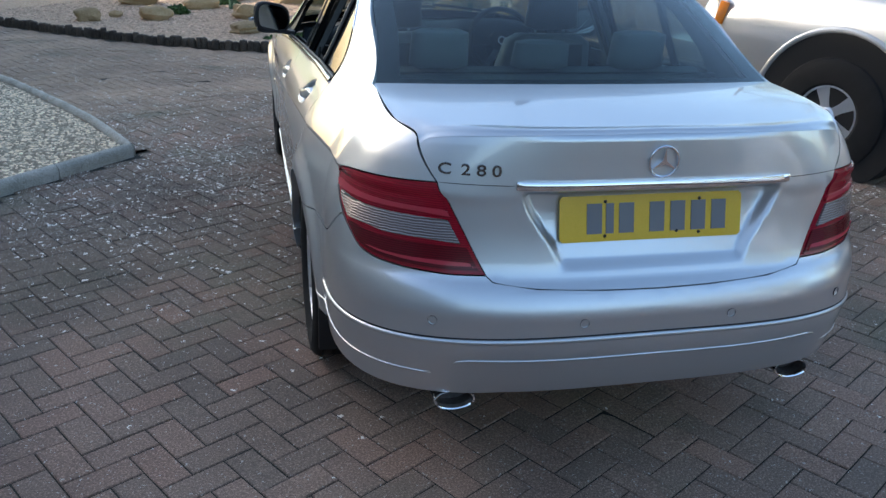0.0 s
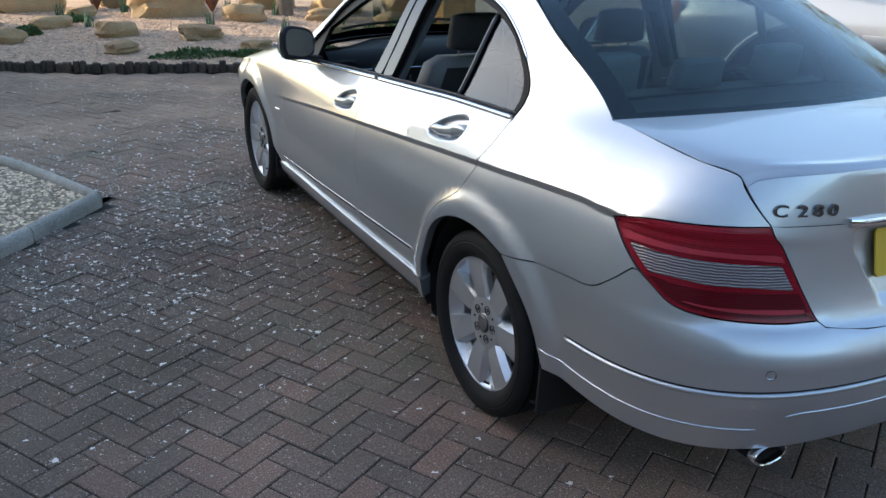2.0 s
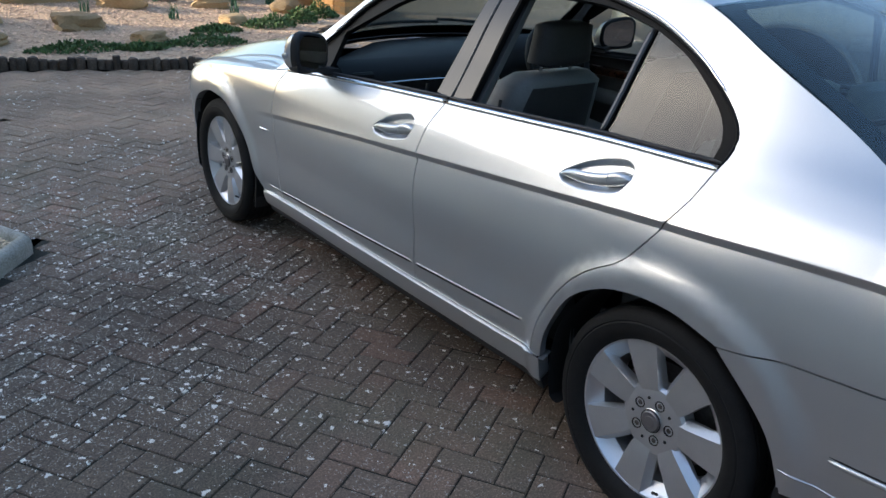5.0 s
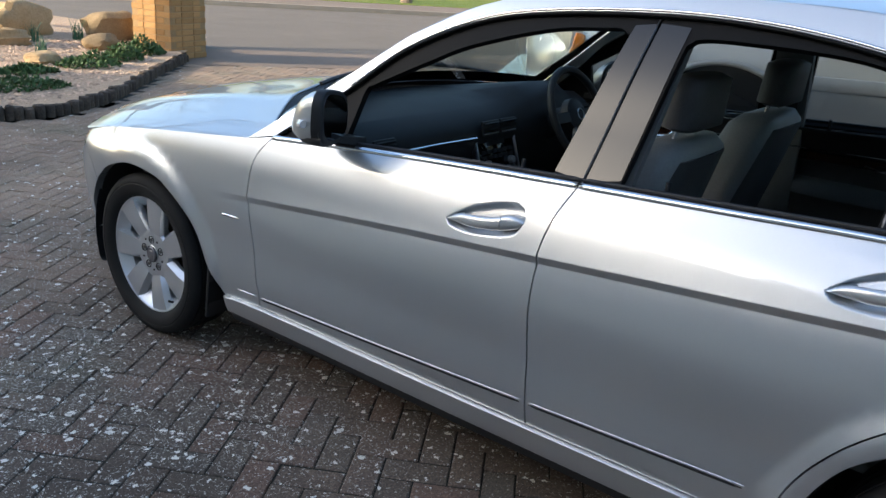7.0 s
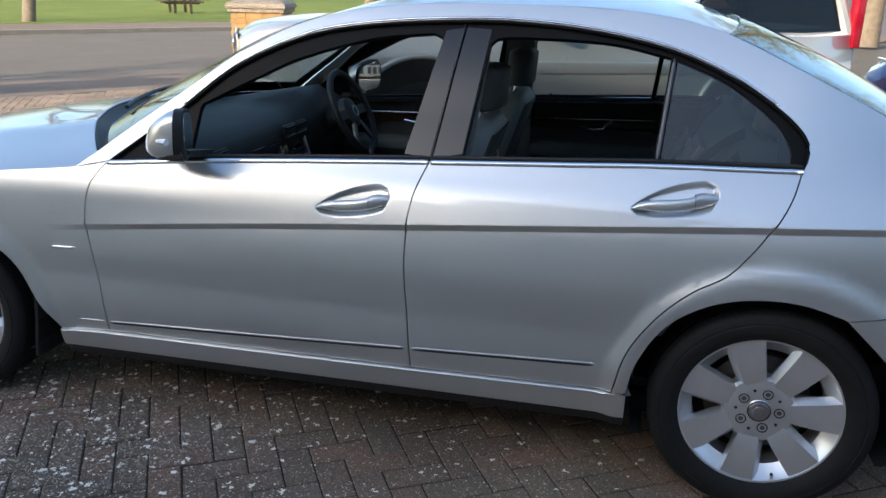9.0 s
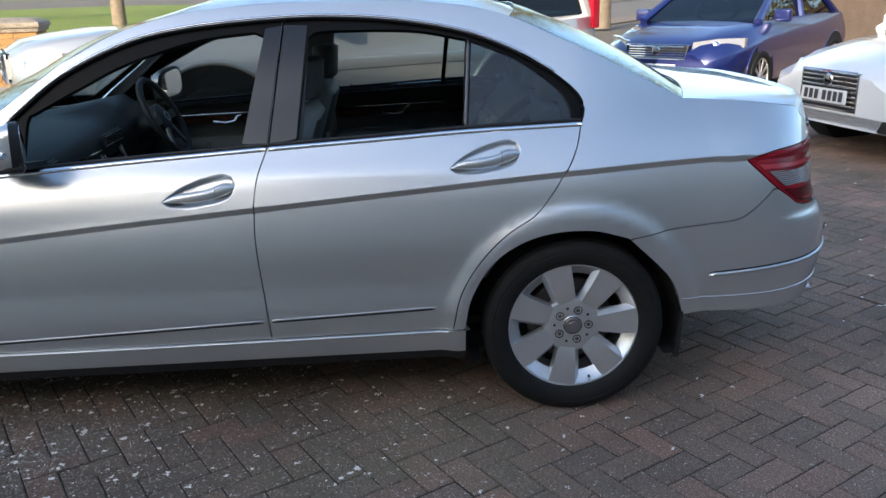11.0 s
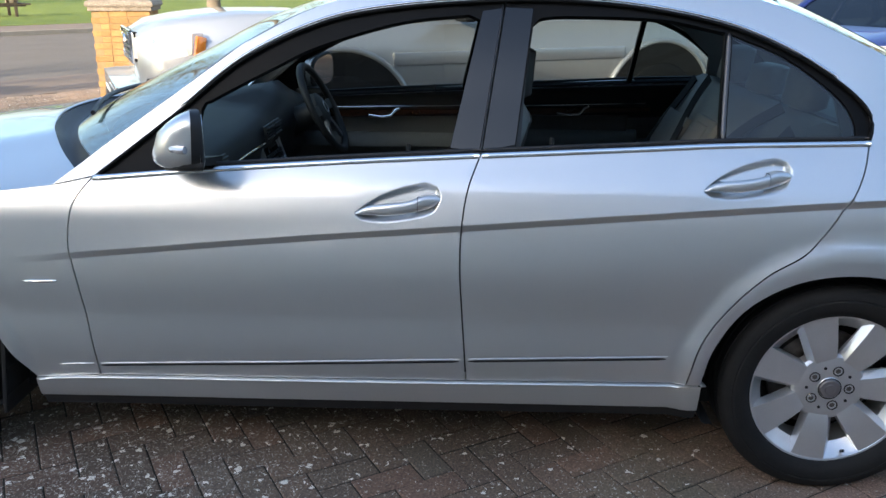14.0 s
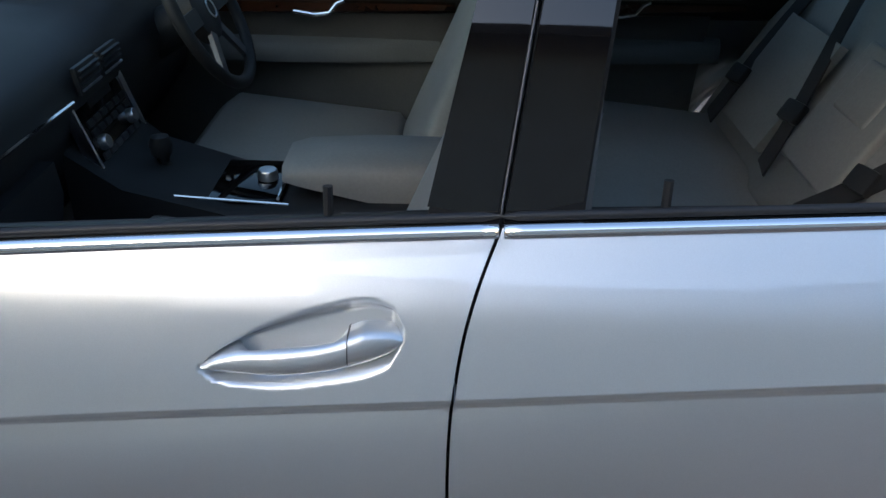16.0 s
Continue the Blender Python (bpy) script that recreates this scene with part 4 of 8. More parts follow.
p0, p1 = Vector(lid_surf(tail_x(-0.55, 0.952), 0.952)), Vector(lid_surf(tail_x(-0.38, 0.952), 0.952))
turn = math.degrees(math.atan2(p1.y - p0.y, p1.x - p0.x))
for lx, letter in ((-0.556, "C"), (-0.507, "2"), (-0.470, "8"), (-0.433, "0")):
    p = Vector(lid_surf(tail_x(lx, 0.953), 0.953))
    q = Vector(lid_surf(tail_x(lx + 0.01, 0.953), 0.953))
    bend = math.degrees(math.atan2(q.y - p.y, q.x - p.x))
    text = lettering(letter, pose(p.x, p.y - 0.0045, 0.939, 90 - 3, 0, bend), 0.040, BADGE_METAL, boot, 0.0035, 1.0, "letter")
    text.scale.x = 1.28

# exhaust tips
for mx in (-1, 1):
    bm = bmesh.new()
    prof = [(0.041, 0.0), (0.0455, 0.002), (0.0465, -0.004), (0.0455, -0.022), (0.042, -0.022), (0.0415, -0.01)]
    m = pose(mx * 0.518, -0.955, 0.322, 90, 0, 0) @ Matrix.Diagonal((1.25, 0.62, 1.0, 1))
    lathe(bm, prof, m, 32, True)
    tip = part("exhaust_tip", bm, CHROME, saloon, "oval chrome exhaust tip")
    bm = bmesh.new()
    lathe(bm, [(0.0, -0.05), (0.041, -0.05), (0.042, -0.015)], m, 24)
    part("exhaust_bore", bm, BRAKE, tip, "sooty brown exhaust bore")
    bm = bmesh.new()
    lathe(bm, [(0.045, -0.020), (0.045, -0.20), (0.0, -0.20)], m, 24)
    part("exhaust_pipe", bm, DARK, tip, "dull dark exhaust pipe")

# ---- silver saloon: roof, glass, bonnet, nose ----
rail_fn = pchip([-q[0] for q in RAIL], [[-body(q[0], q[1])[0], q[1]] for q in RAIL])


def edge3(y):
    x, z = rail_fn(-y)
    return Vector((x, y, z))


def roof(u, v):
    t = 2 * u - 1
    y_edge = RAIL[4][0] + (RAIL[9][0] - RAIL[4][0]) * v
    e = edge3(y_edge)
    k = 1 - abs(t) ** 2.2
    y = y_edge - (0.07 * v + 0.10 * (1 - v)) * k
    z = e.z + (0.052 * (1 - v) + 0.042 * v + 0.012 * math.sin(math.pi * v)) * k - 0.018 * k * blend((v - 0.8) / 0.2)
    return (t * (e.x - 0.002), y, z)


patch("roof", roof, 48, 48, SILVER, saloon, "silver roof reflecting the trees", thick=0.008, flip=True)


def rear_glass(u, v):
    t = 2 * u - 1
    y_edge = RAIL[9][0] + (WIN_Y - RAIL[9][0]) * v
    e = edge3(y_edge)
    k = 1 - abs(t) ** 2.2
    top = roof(u, 1.0)
    y = y_edge + (-0.07 * (1 - v) - 0.117 * v) * k
    z = e.z + (0.036 * (1 - v) + 0.012 * v) * k + 0.012 * math.sin(math.pi * v) * k
    return (t * (e.x - 0.003), y, z)


def screen(u, v):
    t = 2 * u - 1
    y_edge = RAIL[4][0] + (RAIL[0][0] - RAIL[4][0]) * v
    e = edge3(y_edge)
    k = 1 - abs(t) ** 2.2
    y = y_edge + (-0.10 * (1 - v) + 0.20 * v) * k
    z = e.z + (0.052 * (1 - v) + 0.085 * v) * k + 0.02 * math.sin(math.pi * v) * k
    return (t * (e.x - 0.003), y, z)


def screen_trim(u, v):
    return screen(u, v * (0.86 + 0.11 * (1 - abs(2 * u - 1) ** 2.2)))


def sub(fn, u0, u1, v0, v1, lift=0.0):
    def surf(u, v):
        a, b = u0 + (u1 - u0) * u, v0 + (v1 - v0) * v
        p = Vector(fn(a, b))
        if lift:
            e = 1e-3
            n = (Vector(fn(a, b + e)) - Vector(fn(a, b - e))).cross(Vector(fn(a + e, b)) - Vector(fn(a - e, b))).normalized()
            p += n * lift
        return p
    return surf


back = patch("rear_window", sub(rear_glass, 0.004, 0.996, 0.0, 0.995), 40, 30, PANE_REAR, saloon, "sloping tinted rear window", thick=0.004, flip=True)
back.visible_shadow = False
for a in ((0.004, 0.055, 0, 1), (0.945, 0.996, 0, 1), (0.055, 0.945, 0, 0.055), (0.055, 0.945, 0.955, 0.998)):
    patch("frit_band", sub(rear_glass, *a, -0.006), 30, 30, GLOSS_BLACK, back, "black edge band", flip=True, thick=0.001)
front = patch("windscreen", sub(screen_trim, 0.004, 0.996, 0.0, 0.995), 40, 24, PANE, saloon, "curved windscreen", thick=0.004, flip=False)
front.visible_shadow = False
for a in ((0.004, 0.04, 0, 1), (0.96, 0.996, 0, 1), (0.04, 0.96, 0, 0.06), (0.04, 0.96, 0.90, 1.0)):
    patch("frit_band", sub(screen_trim, *a, 0.006), 24, 24, GLOSS_BLACK, front, "black edge band", flip=False, thick=0.001)

bon_edge = pchip([q[0] for q in BONNET_EDGE], [[-body(q[0], q[1])[0], q[1]] for q in BONNET_EDGE])


def bonnet(u, v):
    """u across, v from the screen to the nose."""
    t = 2 * u - 1
    y_edge = BONNET_EDGE[0][0] + 0.03 + (BONNET_EDGE[-1][0] - 0.04 - BONNET_EDGE[0][0]) * v
    x, z = bon_edge(y_edge)
    k = 1 - abs(t) ** 2.0
    y = y_edge + (0.36 * (1 - v) + 0.30 * v) * k
    rise = (0.095 * (1 - v) + 0.045 * v) + 0.012 * math.sin(math.pi * v)
    ridge = 0.010 * math.exp(-((abs(t) - 0.62) / 0.10) ** 2) * (1 - 0.5 * v)
    return (t * (x - 0.003), y, z + rise * (1 - abs(t) ** 2.6) + ridge)


patch("bonnet", bonnet, 56, 40, SILVER, saloon, "silver bonnet", thick=0.012, flip=False)


def cowl(u, v):
    a, b = Vector(screen_trim(u, 0.995)), Vector(bonnet(0.015 + 0.97 * u, 0.0))
    p = a + (b - a) * v
    return (p.x, p.y, p.z - 0.020 * math.sin(math.pi * v) - 0.010)


patch("cowl", cowl, 30, 6, TRIM_BLACK, saloon, "black cowl below the windscreen", thick=0.006, flip=False)
for x0, x1 in ((-0.45, 0.12), (0.10, 0.62)):
    bm = bmesh.new()
    a = [Vector(screen((x0 + (x1 - x0) * k / 8) / 1.44 + 0.5, 0.86 + 0.03 * k / 8)) + Vector((0, 0.012, 0.016)) for k in range(9)]
    tube(bm, a, 0.008, 6)
    part("wiper", bm, TRIM_BLACK, saloon)

nose_low = [(3.12, 0.34), (3.4, 0.26), (Y_FRONT + S_NOSE, 0.24)]
nose_lamp = [(3.149, 0.6807), (3.19, 0.734), (3.353, 0.7153), (3.517, 0.678), (3.578, 0.6156), (3.455, 0.5907), (3.271, 0.6179), (3.149, 0.6807)]
lamp_poly = outline(nose_lamp)
for mx in (1, -1):
    lamp = panel("headlamp", lamp_poly, body, CLEAR_LENS, saloon, mirror=mx, flip=True, depth=0.05, label="clear headlamp")
nose_out = outline([(3.032, 0.5631), (3.067, 0.6349), (3.149, 0.6807)], [(3.149, 0.6807), (3.271, 0.6179), (3.455, 0.5907), (3.578, 0.6156), (3.517, 0.678), (3.68, 0.7182), (Y_FRONT + S_NOSE, 0.76)],
                   [(Y_FRONT + S_NOSE, 0.76), (Y_FRONT + S_NOSE, 0.24)], nose_low[::-1], [ARCH_F[-1], ARCH_F[-2], ARCH_F[-3], (2.995, 0.590)])
for mx in (1, -1):
    panel("front_bumper", nose_out, body, SILVER, saloon, mirror=mx, flip=True, gap=0.001, depth=0.03, label="silver front bumper")

# ---- silver saloon: wheels, arches, floor ----
def wheel_mesh(turn_deg):
    """A seven-spoke alloy wheel about the local z axis, face towards +z."""
    bm = bmesh.new()
    lathe(bm, [(0.226, -0.185), (0.226, -0.165), (0.205, -0.15), (0.195, -0.08), (0.205, -0.03), (0.216, -0.012), (0.2275, -0.002), (0.2272, 0.004), (0.2225, 0.003), (0.217, -0.006), (0.186, -0.034), (0.182, -0.08), (0.196, -0.15), (0.215, -0.185)], None, 84, True)
    return bm


def spoke_mesh(a):
    bm = bmesh.new()
    secs = []
    for r, w, h, th in ((0.050, 0.030, -0.017, 0.045), (0.085, 0.0355, -0.014, 0.040), (0.100, 0.0395, -0.008, 0.038), (0.14, 0.0455, -0.003, 0.035), (0.18, 0.0505, 0.000, 0.031), (0.2225, 0.0565, 0.001, 0.025)):
        secs.append([(r, -w, h - th), (r, -w, h - 0.012), (r, -w + 0.003, h - 0.0005), (r, w - 0.013, h + 0.001), (r, w + 0.003, h - 0.020), (r, w, h - th)])
    loft(bm, [[Matrix.Rotation(radians(a), 3, "Z") @ Vector(p) for p in ring] for ring in secs])
    return bm


def hub_mesh():
    bm = bmesh.new()
    lathe(bm, [(0.0, -0.010), (0.030, -0.010), (0.034, -0.013), (0.080, -0.012), (0.096, -0.015), (0.103, -0.024), (0.103, -0.06)], None, 48)
    return bm


def tyre_mesh():
    bm = bmesh.new()
    prof = [(0.226, -0.18), (0.24, -0.195), (0.27, -0.203), (0.295, -0.198), (0.308, -0.182), (0.3135, -0.165)]
    for k in range(4):
        z0 = -0.160 + 0.038 * k
        prof += [(0.315, z0), (0.315, z0 + 0.030), (0.308, z0 + 0.031), (0.308, z0 + 0.037)]
    prof += [(0.315, -0.006), (0.3125, 0.004), (0.306, 0.014), (0.294, 0.021), (0.283, 0.0235), (0.280, 0.0215), (0.276, 0.0245), (0.262, 0.0245), (0.246, 0.020), (0.234, 0.010), (0.226, 0.002)]
    lathe(bm, prof, None, 96)
    return bm


def put_wheel(x, y, side, turn_deg, steer=0.0):
    m = Matrix.Translation((x, y, 0.315)) @ Matrix.Rotation(radians(steer), 4, "Z") @ Matrix.Rotation(radians(-90 * side), 4, "Y")
    bm = wheel_mesh(turn_deg)
    bm.transform(m)
    rim = part("wheel", bm, ALLOY, saloon, "seven-spoke silver alloy wheel", angle=28)
    for k in range(7):
        bm = spoke_mesh(turn_deg + 360 / 7 * k)
        bm.transform(m)
        part("spoke", bm, ALLOY, rim, angle=28)
    bm = hub_mesh()
    bm.transform(m)
    part("hub", bm, ALLOY, rim, angle=28)
    bm = tyre_mesh()
    bm.transform(m)
    part("tyre", bm, RUBBER, rim, "black road tyre", angle=30)
    bm = bmesh.new()
    lathe(bm, [(0.0, -0.002), (0.014, -0.002), (0.016, -0.0035), (0.026, -0.003), (0.029, -0.006), (0.030, -0.012)], m, 40)
    part("centre_cap", bm, CAP_GREY, rim, "grey centre cap")
    bm = bmesh.new()
    ring = [(0.0315 + 0.0016 * math.cos(q), -0.008 + 0.0016 * math.sin(q)) for q in (2 * math.pi * j / 6 for j in range(6))]
    lathe(bm, ring, m, 36, True)
    part("cap_ring", bm, TRIM_BLACK, rim)
    for k in range(5):
        a = radians(turn_deg + 36 + 72 * k)
        mm = m @ Matrix.Translation((0.056 * math.cos(a), 0.056 * math.sin(a), 0))
        bm = bmesh.new()
        lathe(bm, [(0.0, -0.020), (0.0105, -0.0195), (0.0120, -0.0115), (0.0148, -0.0095), (0.0155, -0.0125)], mm, 16)
        part("bolt_recess", bm, TRIM_BLACK, rim)
        bm = bmesh.new()
        lathe(bm, [(0.0, -0.0105), (0.006, -0.0105), (0.0085, -0.013), (0.0085, -0.02)], mm, 6)
        part("wheel_bolt", bm, BRAKE, rim, "rusty wheel bolt")
    for k in range(5):
        a = radians(turn_deg + 72 * k)
        bm = bmesh.new()
        lathe(bm, [(0.0, -0.0098), (0.0042, -0.0102), (0.005, -0.0135)], m @ Matrix.Translation((0.064 * math.cos(a), 0.064 * math.sin(a), 0)), 10)
        part("small_hole", bm, TRIM_BLACK, rim)
    a = radians(turn_deg + 360 / 14 + 360 / 7 * 3)
    bm = bmesh.new()
    q = m @ Vector((0.207 * math.cos(a), 0.207 * math.sin(a), -0.005))
    q2 = m @ Vector((0.196 * math.cos(a), 0.196 * math.sin(a), 0.012))
    tube(bm, [q, (q + q2) / 2, q2], [0.0045, 0.004, 0.005], 8)
    part("valve", bm, TRIM_BLACK, rim)
    bm = bmesh.new()
    lathe(bm, [(0.07, -0.075), (0.150, -0.075), (0.150, -0.097), (0.07, -0.097)], m, 48, True)
    part("brake_disc", bm, BRAKE, rim, "worn brake disc")
    bm = bmesh.new()
    lathe(bm, [(0.0, -0.12), (0.196, -0.12)], m, 32)
    part("hub_shield", bm, DARK, rim)


for side in (1, -1):
    put_wheel(-0.818 * side, 0.0, side, 17 if side > 0 else 30)
    put_wheel(-0.820 * side, 2.76, side, 40)

for cy, arch in ((0.0, ARCH_R), (2.76, ARCH_F)):
    for side in (1, -1):
        bm = bmesh.new()
        rings = []
        for x in (0.826, 0.80, 0.55):
            rings.append([(-side * x, cy + 0.372 * math.cos(a), max(0.20, 0.315 + 0.372 * math.sin(a))) for a in (radians(-30 + 240 * k / 36) for k in range(37))])
        rows = [[bm.verts.new(p) for p in ring] for ring in rings]
        for a, b in zip(rows, rows[1:]):
            for k in range(36):
                bm.faces.new((a[k], a[k + 1], b[k + 1], b[k]))
        bm.faces.new(rows[-1])
        part("arch_liner", bm, DARK, saloon)
        bm = bmesh.new()
        y0 = cy - 0.385
        box(bm, (0.22, 0.014, 0.225 if cy == 0 else 0.30), pose(-side * (0.722 if cy == 0 else 0.716), y0 + 0.012 if cy == 0 else y0 + 0.02, 0.296 if cy == 0 else 0.318, 3 if cy == 0 else 7, 0, 0), 0.005)
        part("mud_flap", bm, TRIM_BLACK, saloon, "black rubber mud flap behind the wheel")

bm = bmesh.new()
box(bm, (1.40, 3.6, 0.06), pose(0, 1.45, 0.235))
box(bm, (1.24, 0.50, 0.10), pose(0, -0.50, 0.37))
box(bm, (1.20, 0.04, 0.46), pose(0, 3.20, 0.53))
part("floor_pan", bm, DARK, saloon)
bm = bmesh.new()
box(bm, (0.80, 0.36, 0.12), pose(0, -0.62, 0.31), 0.04)
part("silencer", bm, DARK, saloon)
for side in (1, -1):
    strip("wing_badge", [(2.278, 0.605), (2.232, 0.6058), (2.181, 0.6078)], 0.005, 0.004, CHROME, saloon, "small chrome side badge", mirror=side)

# door mirrors
MIRROR = material("mirror_glass", (0.75, 0.77, 0.8), 0.02, 1.0)


def mirror_pod(side):
    ca, sa = math.cos(radians(24)), math.sin(radians(24))

    def oval(cx, cz, w, h, y, n=32):
        pts = []
        for k in range(n):
            a = 2 * math.pi * k / n
            c, q = math.copysign(abs(math.cos(a)) ** 0.6, math.cos(a)), math.copysign(abs(math.sin(a)) ** 0.65, math.sin(a))
            dx, dy = cx + w * c - 0.880, y - 1.745
            lean = -0.42 * h * q * min(max((y - 1.722) / 0.09, 0.0), 1.0)
            pts.append((-side * (0.875 + dx * ca + dy * sa), lean + 1.770 - dx * sa * 0.9 + dy * ca, cz + h * q + 0.010 * c + 0.006 * q * c))
        return pts

    bm = bmesh.new()
    rings = []
    for k in range(13):
        t = k / 12
        g = math.sqrt(max(0.0, 1 - (t * 0.985) ** 2.4))
        rings.append(oval(0.886 - 0.018 * t, 1.017 - 0.010 * t, 0.097 * (0.22 + 0.78 * g), 0.076 * (0.20 + 0.80 * g), 1.716 + 0.105 * t))
    loft(bm, rings)
    pod = part("door_mirror", bm, SILVER, saloon, "silver door mirror with a black base", angle=50)
    bm = bmesh.new()
    loft(bm, [oval(0.886, 1.017, 0.097 * sc, 0.076 * sc, y) for y, sc in ((1.706, 0.92), (1.708, 0.97), (1.712, 1.0), (1.736, 1.006))])
    part("mirror_shell", bm, TRIM_BLACK, pod, "black mirror surround")
    bm = bmesh.new()
    loft(bm, [oval(0.886, 1.017, 0.083, 0.063, y) for y in (1.708, 1.7045)])
    part("mirror_glass", bm, MIRROR, pod, "mirror glass")
    bm = bmesh.new()
    loft(bm, [[(-side * x, y, z) for y, z in ((1.715 + a, 0.928 + c), (1.84 - a, 0.924 + c), (1.84 - a, 0.946 - b + c), (1.715 + a, 0.950 - b + c))] for x, a, b, c in ((0.755, 0.0, 0.0, 0.0), (0.80, 0.02, 0.0, 0.004), (0.87, 0.045, 0.004, 0.014))])
    part("mirror_foot", bm, TRIM_BLACK, pod, "black foot on the door")
    bm = bmesh.new()
    tube(bm, [(-side * 0.915, 1.796, 1.004), (-side * 0.955, 1.778, 1.006), (-side * 0.978, 1.752, 1.008), (-side * 0.984, 1.734, 1.009)], 0.010, 8)
    part("mirror_indicator", bm, CLEAR_LENS, pod, "clear indicator strip")
    bm = bmesh.new()
    loft(bm, [oval(0.884 - 0.016 * t, 0.9535, 0.092 * (0.3 + 0.7 * math.sqrt(max(0, 1 - t * t))), 0.0155, 1.712 + 0.09 * t) for t in (0, 0.25, 0.5, 0.75, 0.95)])
    part("mirror_base", bm, TRIM_BLACK, pod, "black underside of the mirror")


mirror_pod(1)
mirror_pod(-1)
bm = bmesh.new()
loft(bm, [[(x * w, 0.20 + y * l, 1.408 + h) for x, y in ((-1, -1), (1, -1), (1, 1), (-1, 1))] for w, l, h in ((0.03, 0.06, 0.0), (0.022, 0.045, 0.012), (0.010, 0.016, 0.045))])
part("roof_aerial", bm, TRIM_BLACK, saloon, "black shark-fin aerial")


# ---- silver saloon: cabin ----
def pad(bm, size, m, puff=0.35, n=10):
    """A stuffed cushion: a box with rounded, swollen faces."""
    sx, sy, sz = (s / 2 for s in size)
    made = bmesh.ops.create_cube(bm, size=2.0)
    bmesh.ops.subdivide_edges(bm, edges=list({e for v in made["verts"] for e in v.link_edges}), cuts=n, use_grid_fill=True)
    fresh = [v for v in bm.verts if v.tag is False]
    for v in fresh:
        c = v.co.copy()
        q = 5.0
        k = (abs(c.x) ** q + abs(c.y) ** q + abs(c.z) ** q) ** (1 / q)
        c = c / k if k > 1 else c
        v.co = m @ Vector((c.x * sx, c.y * sy, c.z * sz))
        v.tag = True


def ring_pad(bm, rings):
    loft(bm, rings)
    for v in bm.verts:
        v.tag = True


def seat(x, y, wide):
    """A front seat: bolstered cushion and back, with a headrest on two chrome posts."""
    bm = bmesh.new()
    rings = []
    for t in (0, 0.06, 0.25, 0.5, 0.75, 0.94, 1.0):
        z, yy = 0.50 + 0.55 * t, y - 0.08 - 0.20 * t
        w = wide * (0.50 - 0.13 * t ** 2 - (0.08 if t in (0, 1.0) else 0.0))
        d = 0.105 - 0.03 * t - (0.03 if t in (0, 1.0) else 0.0)
        ring = []
        for k in range(24):
            a = 2 * math.pi * k / 24
            c, s = math.copysign(abs(math.cos(a)) ** 0.45, math.cos(a)), math.copysign(abs(math.sin(a)) ** 0.7, math.sin(a))
            bol = 0.030 * abs(c) ** 6 if s > 0 else 0.0
            ring.append((x + w * c, yy + d * s + bol, z))
        rings.append(ring)
    loft(bm, rings)
    back = part("front_seat", bm, CLOTH, saloon, "grey leather front seat", angle=70)
    # moulded panel over the rear of the backrest
    bm = bmesh.new()
    rings = []
    for t in (0.05, 0.2, 0.5, 0.8, 0.93):
        z, yy = 0.50 + 0.55 * t, y - 0.08 - 0.20 * t
        w, d = wide * (0.42 - 0.12 * t ** 2), 0.105 - 0.03 * t
        rings.append([(x + w * c, yy - d * b, z) for c, b in ((-1, 0.72), (-0.85, 1.0), (-0.4, 1.10), (0.4, 1.10), (0.85, 1.0), (1, 0.72), (0.8, 0.6), (-0.8, 0.6))])
    loft(bm, rings)
    part("back_panel", bm, SEAT_DARK, back, "dark moulded seat back panel", angle=60)
    bm = bmesh.new()
    rings = []
    for t in (0, 0.05, 0.3, 0.6, 0.93, 1.0):
        yy = y - 0.02 + 0.50 * t
        w = wide * (0.50 - (0.07 if t in (0, 1.0) else 0.0))
        h = 0.085 - (0.03 if t in (0, 1.0) else 0.0)
        zc = 0.52 + 0.05 * t
        rings.append([(x + w * math.copysign(abs(math.cos(a)) ** 0.45, math.cos(a)), yy, zc + h * math.copysign(abs(math.sin(a)) ** 0.6, math.sin(a)) + (0.025 * abs(math.cos(a)) ** 6 if math.sin(a) > 0 else 0)) for a in (2 * math.pi * k / 24 for k in range(24))])
    loft(bm, rings)
    part("cushion", bm, CLOTH, back, angle=70)
    bm = bmesh.new()
    rings = []
    for t in (0, 0.08, 0.35, 0.65, 0.92, 1.0):
        z = 1.075 + 0.145 * t
        w = 0.13 - 0.018 * t - (0.035 if t in (0, 1.0) else 0)
        d = 0.055 - (0.022 if t in (0, 1.0) else 0)
        rings.append([(x + w * math.copysign(abs(math.cos(a)) ** 0.6, math.cos(a)), y - 0.292 - 0.012 * t + d * math.copysign(abs(math.sin(a)) ** 0.8, math.sin(a)), z) for a in (2 * math.pi * k / 20 for k in range(20))])
    loft(bm, rings)
    part("headrest", bm, SEAT_DARK, back, "rounded dark grey headrest", angle=70)
    for dx in (-0.07, 0.07):
        bm = bmesh.new()
        tube(bm, [(x + dx, y - 0.272, 1.02), (x + dx, y - 0.287, 1.10)], 0.006, 8)
        part("headrest_post", bm, CHROME, back)
        bm = bmesh.new()
        lathe(bm, [(0.006, 0.006), (0.016, 0.004), (0.018, 0.0)], pose(x + dx, y - 0.272, 1.043), 14)
        part("post_collar", bm, CABIN_BLACK, back)


seat(-0.37, 1.20, 0.52)
seat(0.37, 1.20, 0.52)

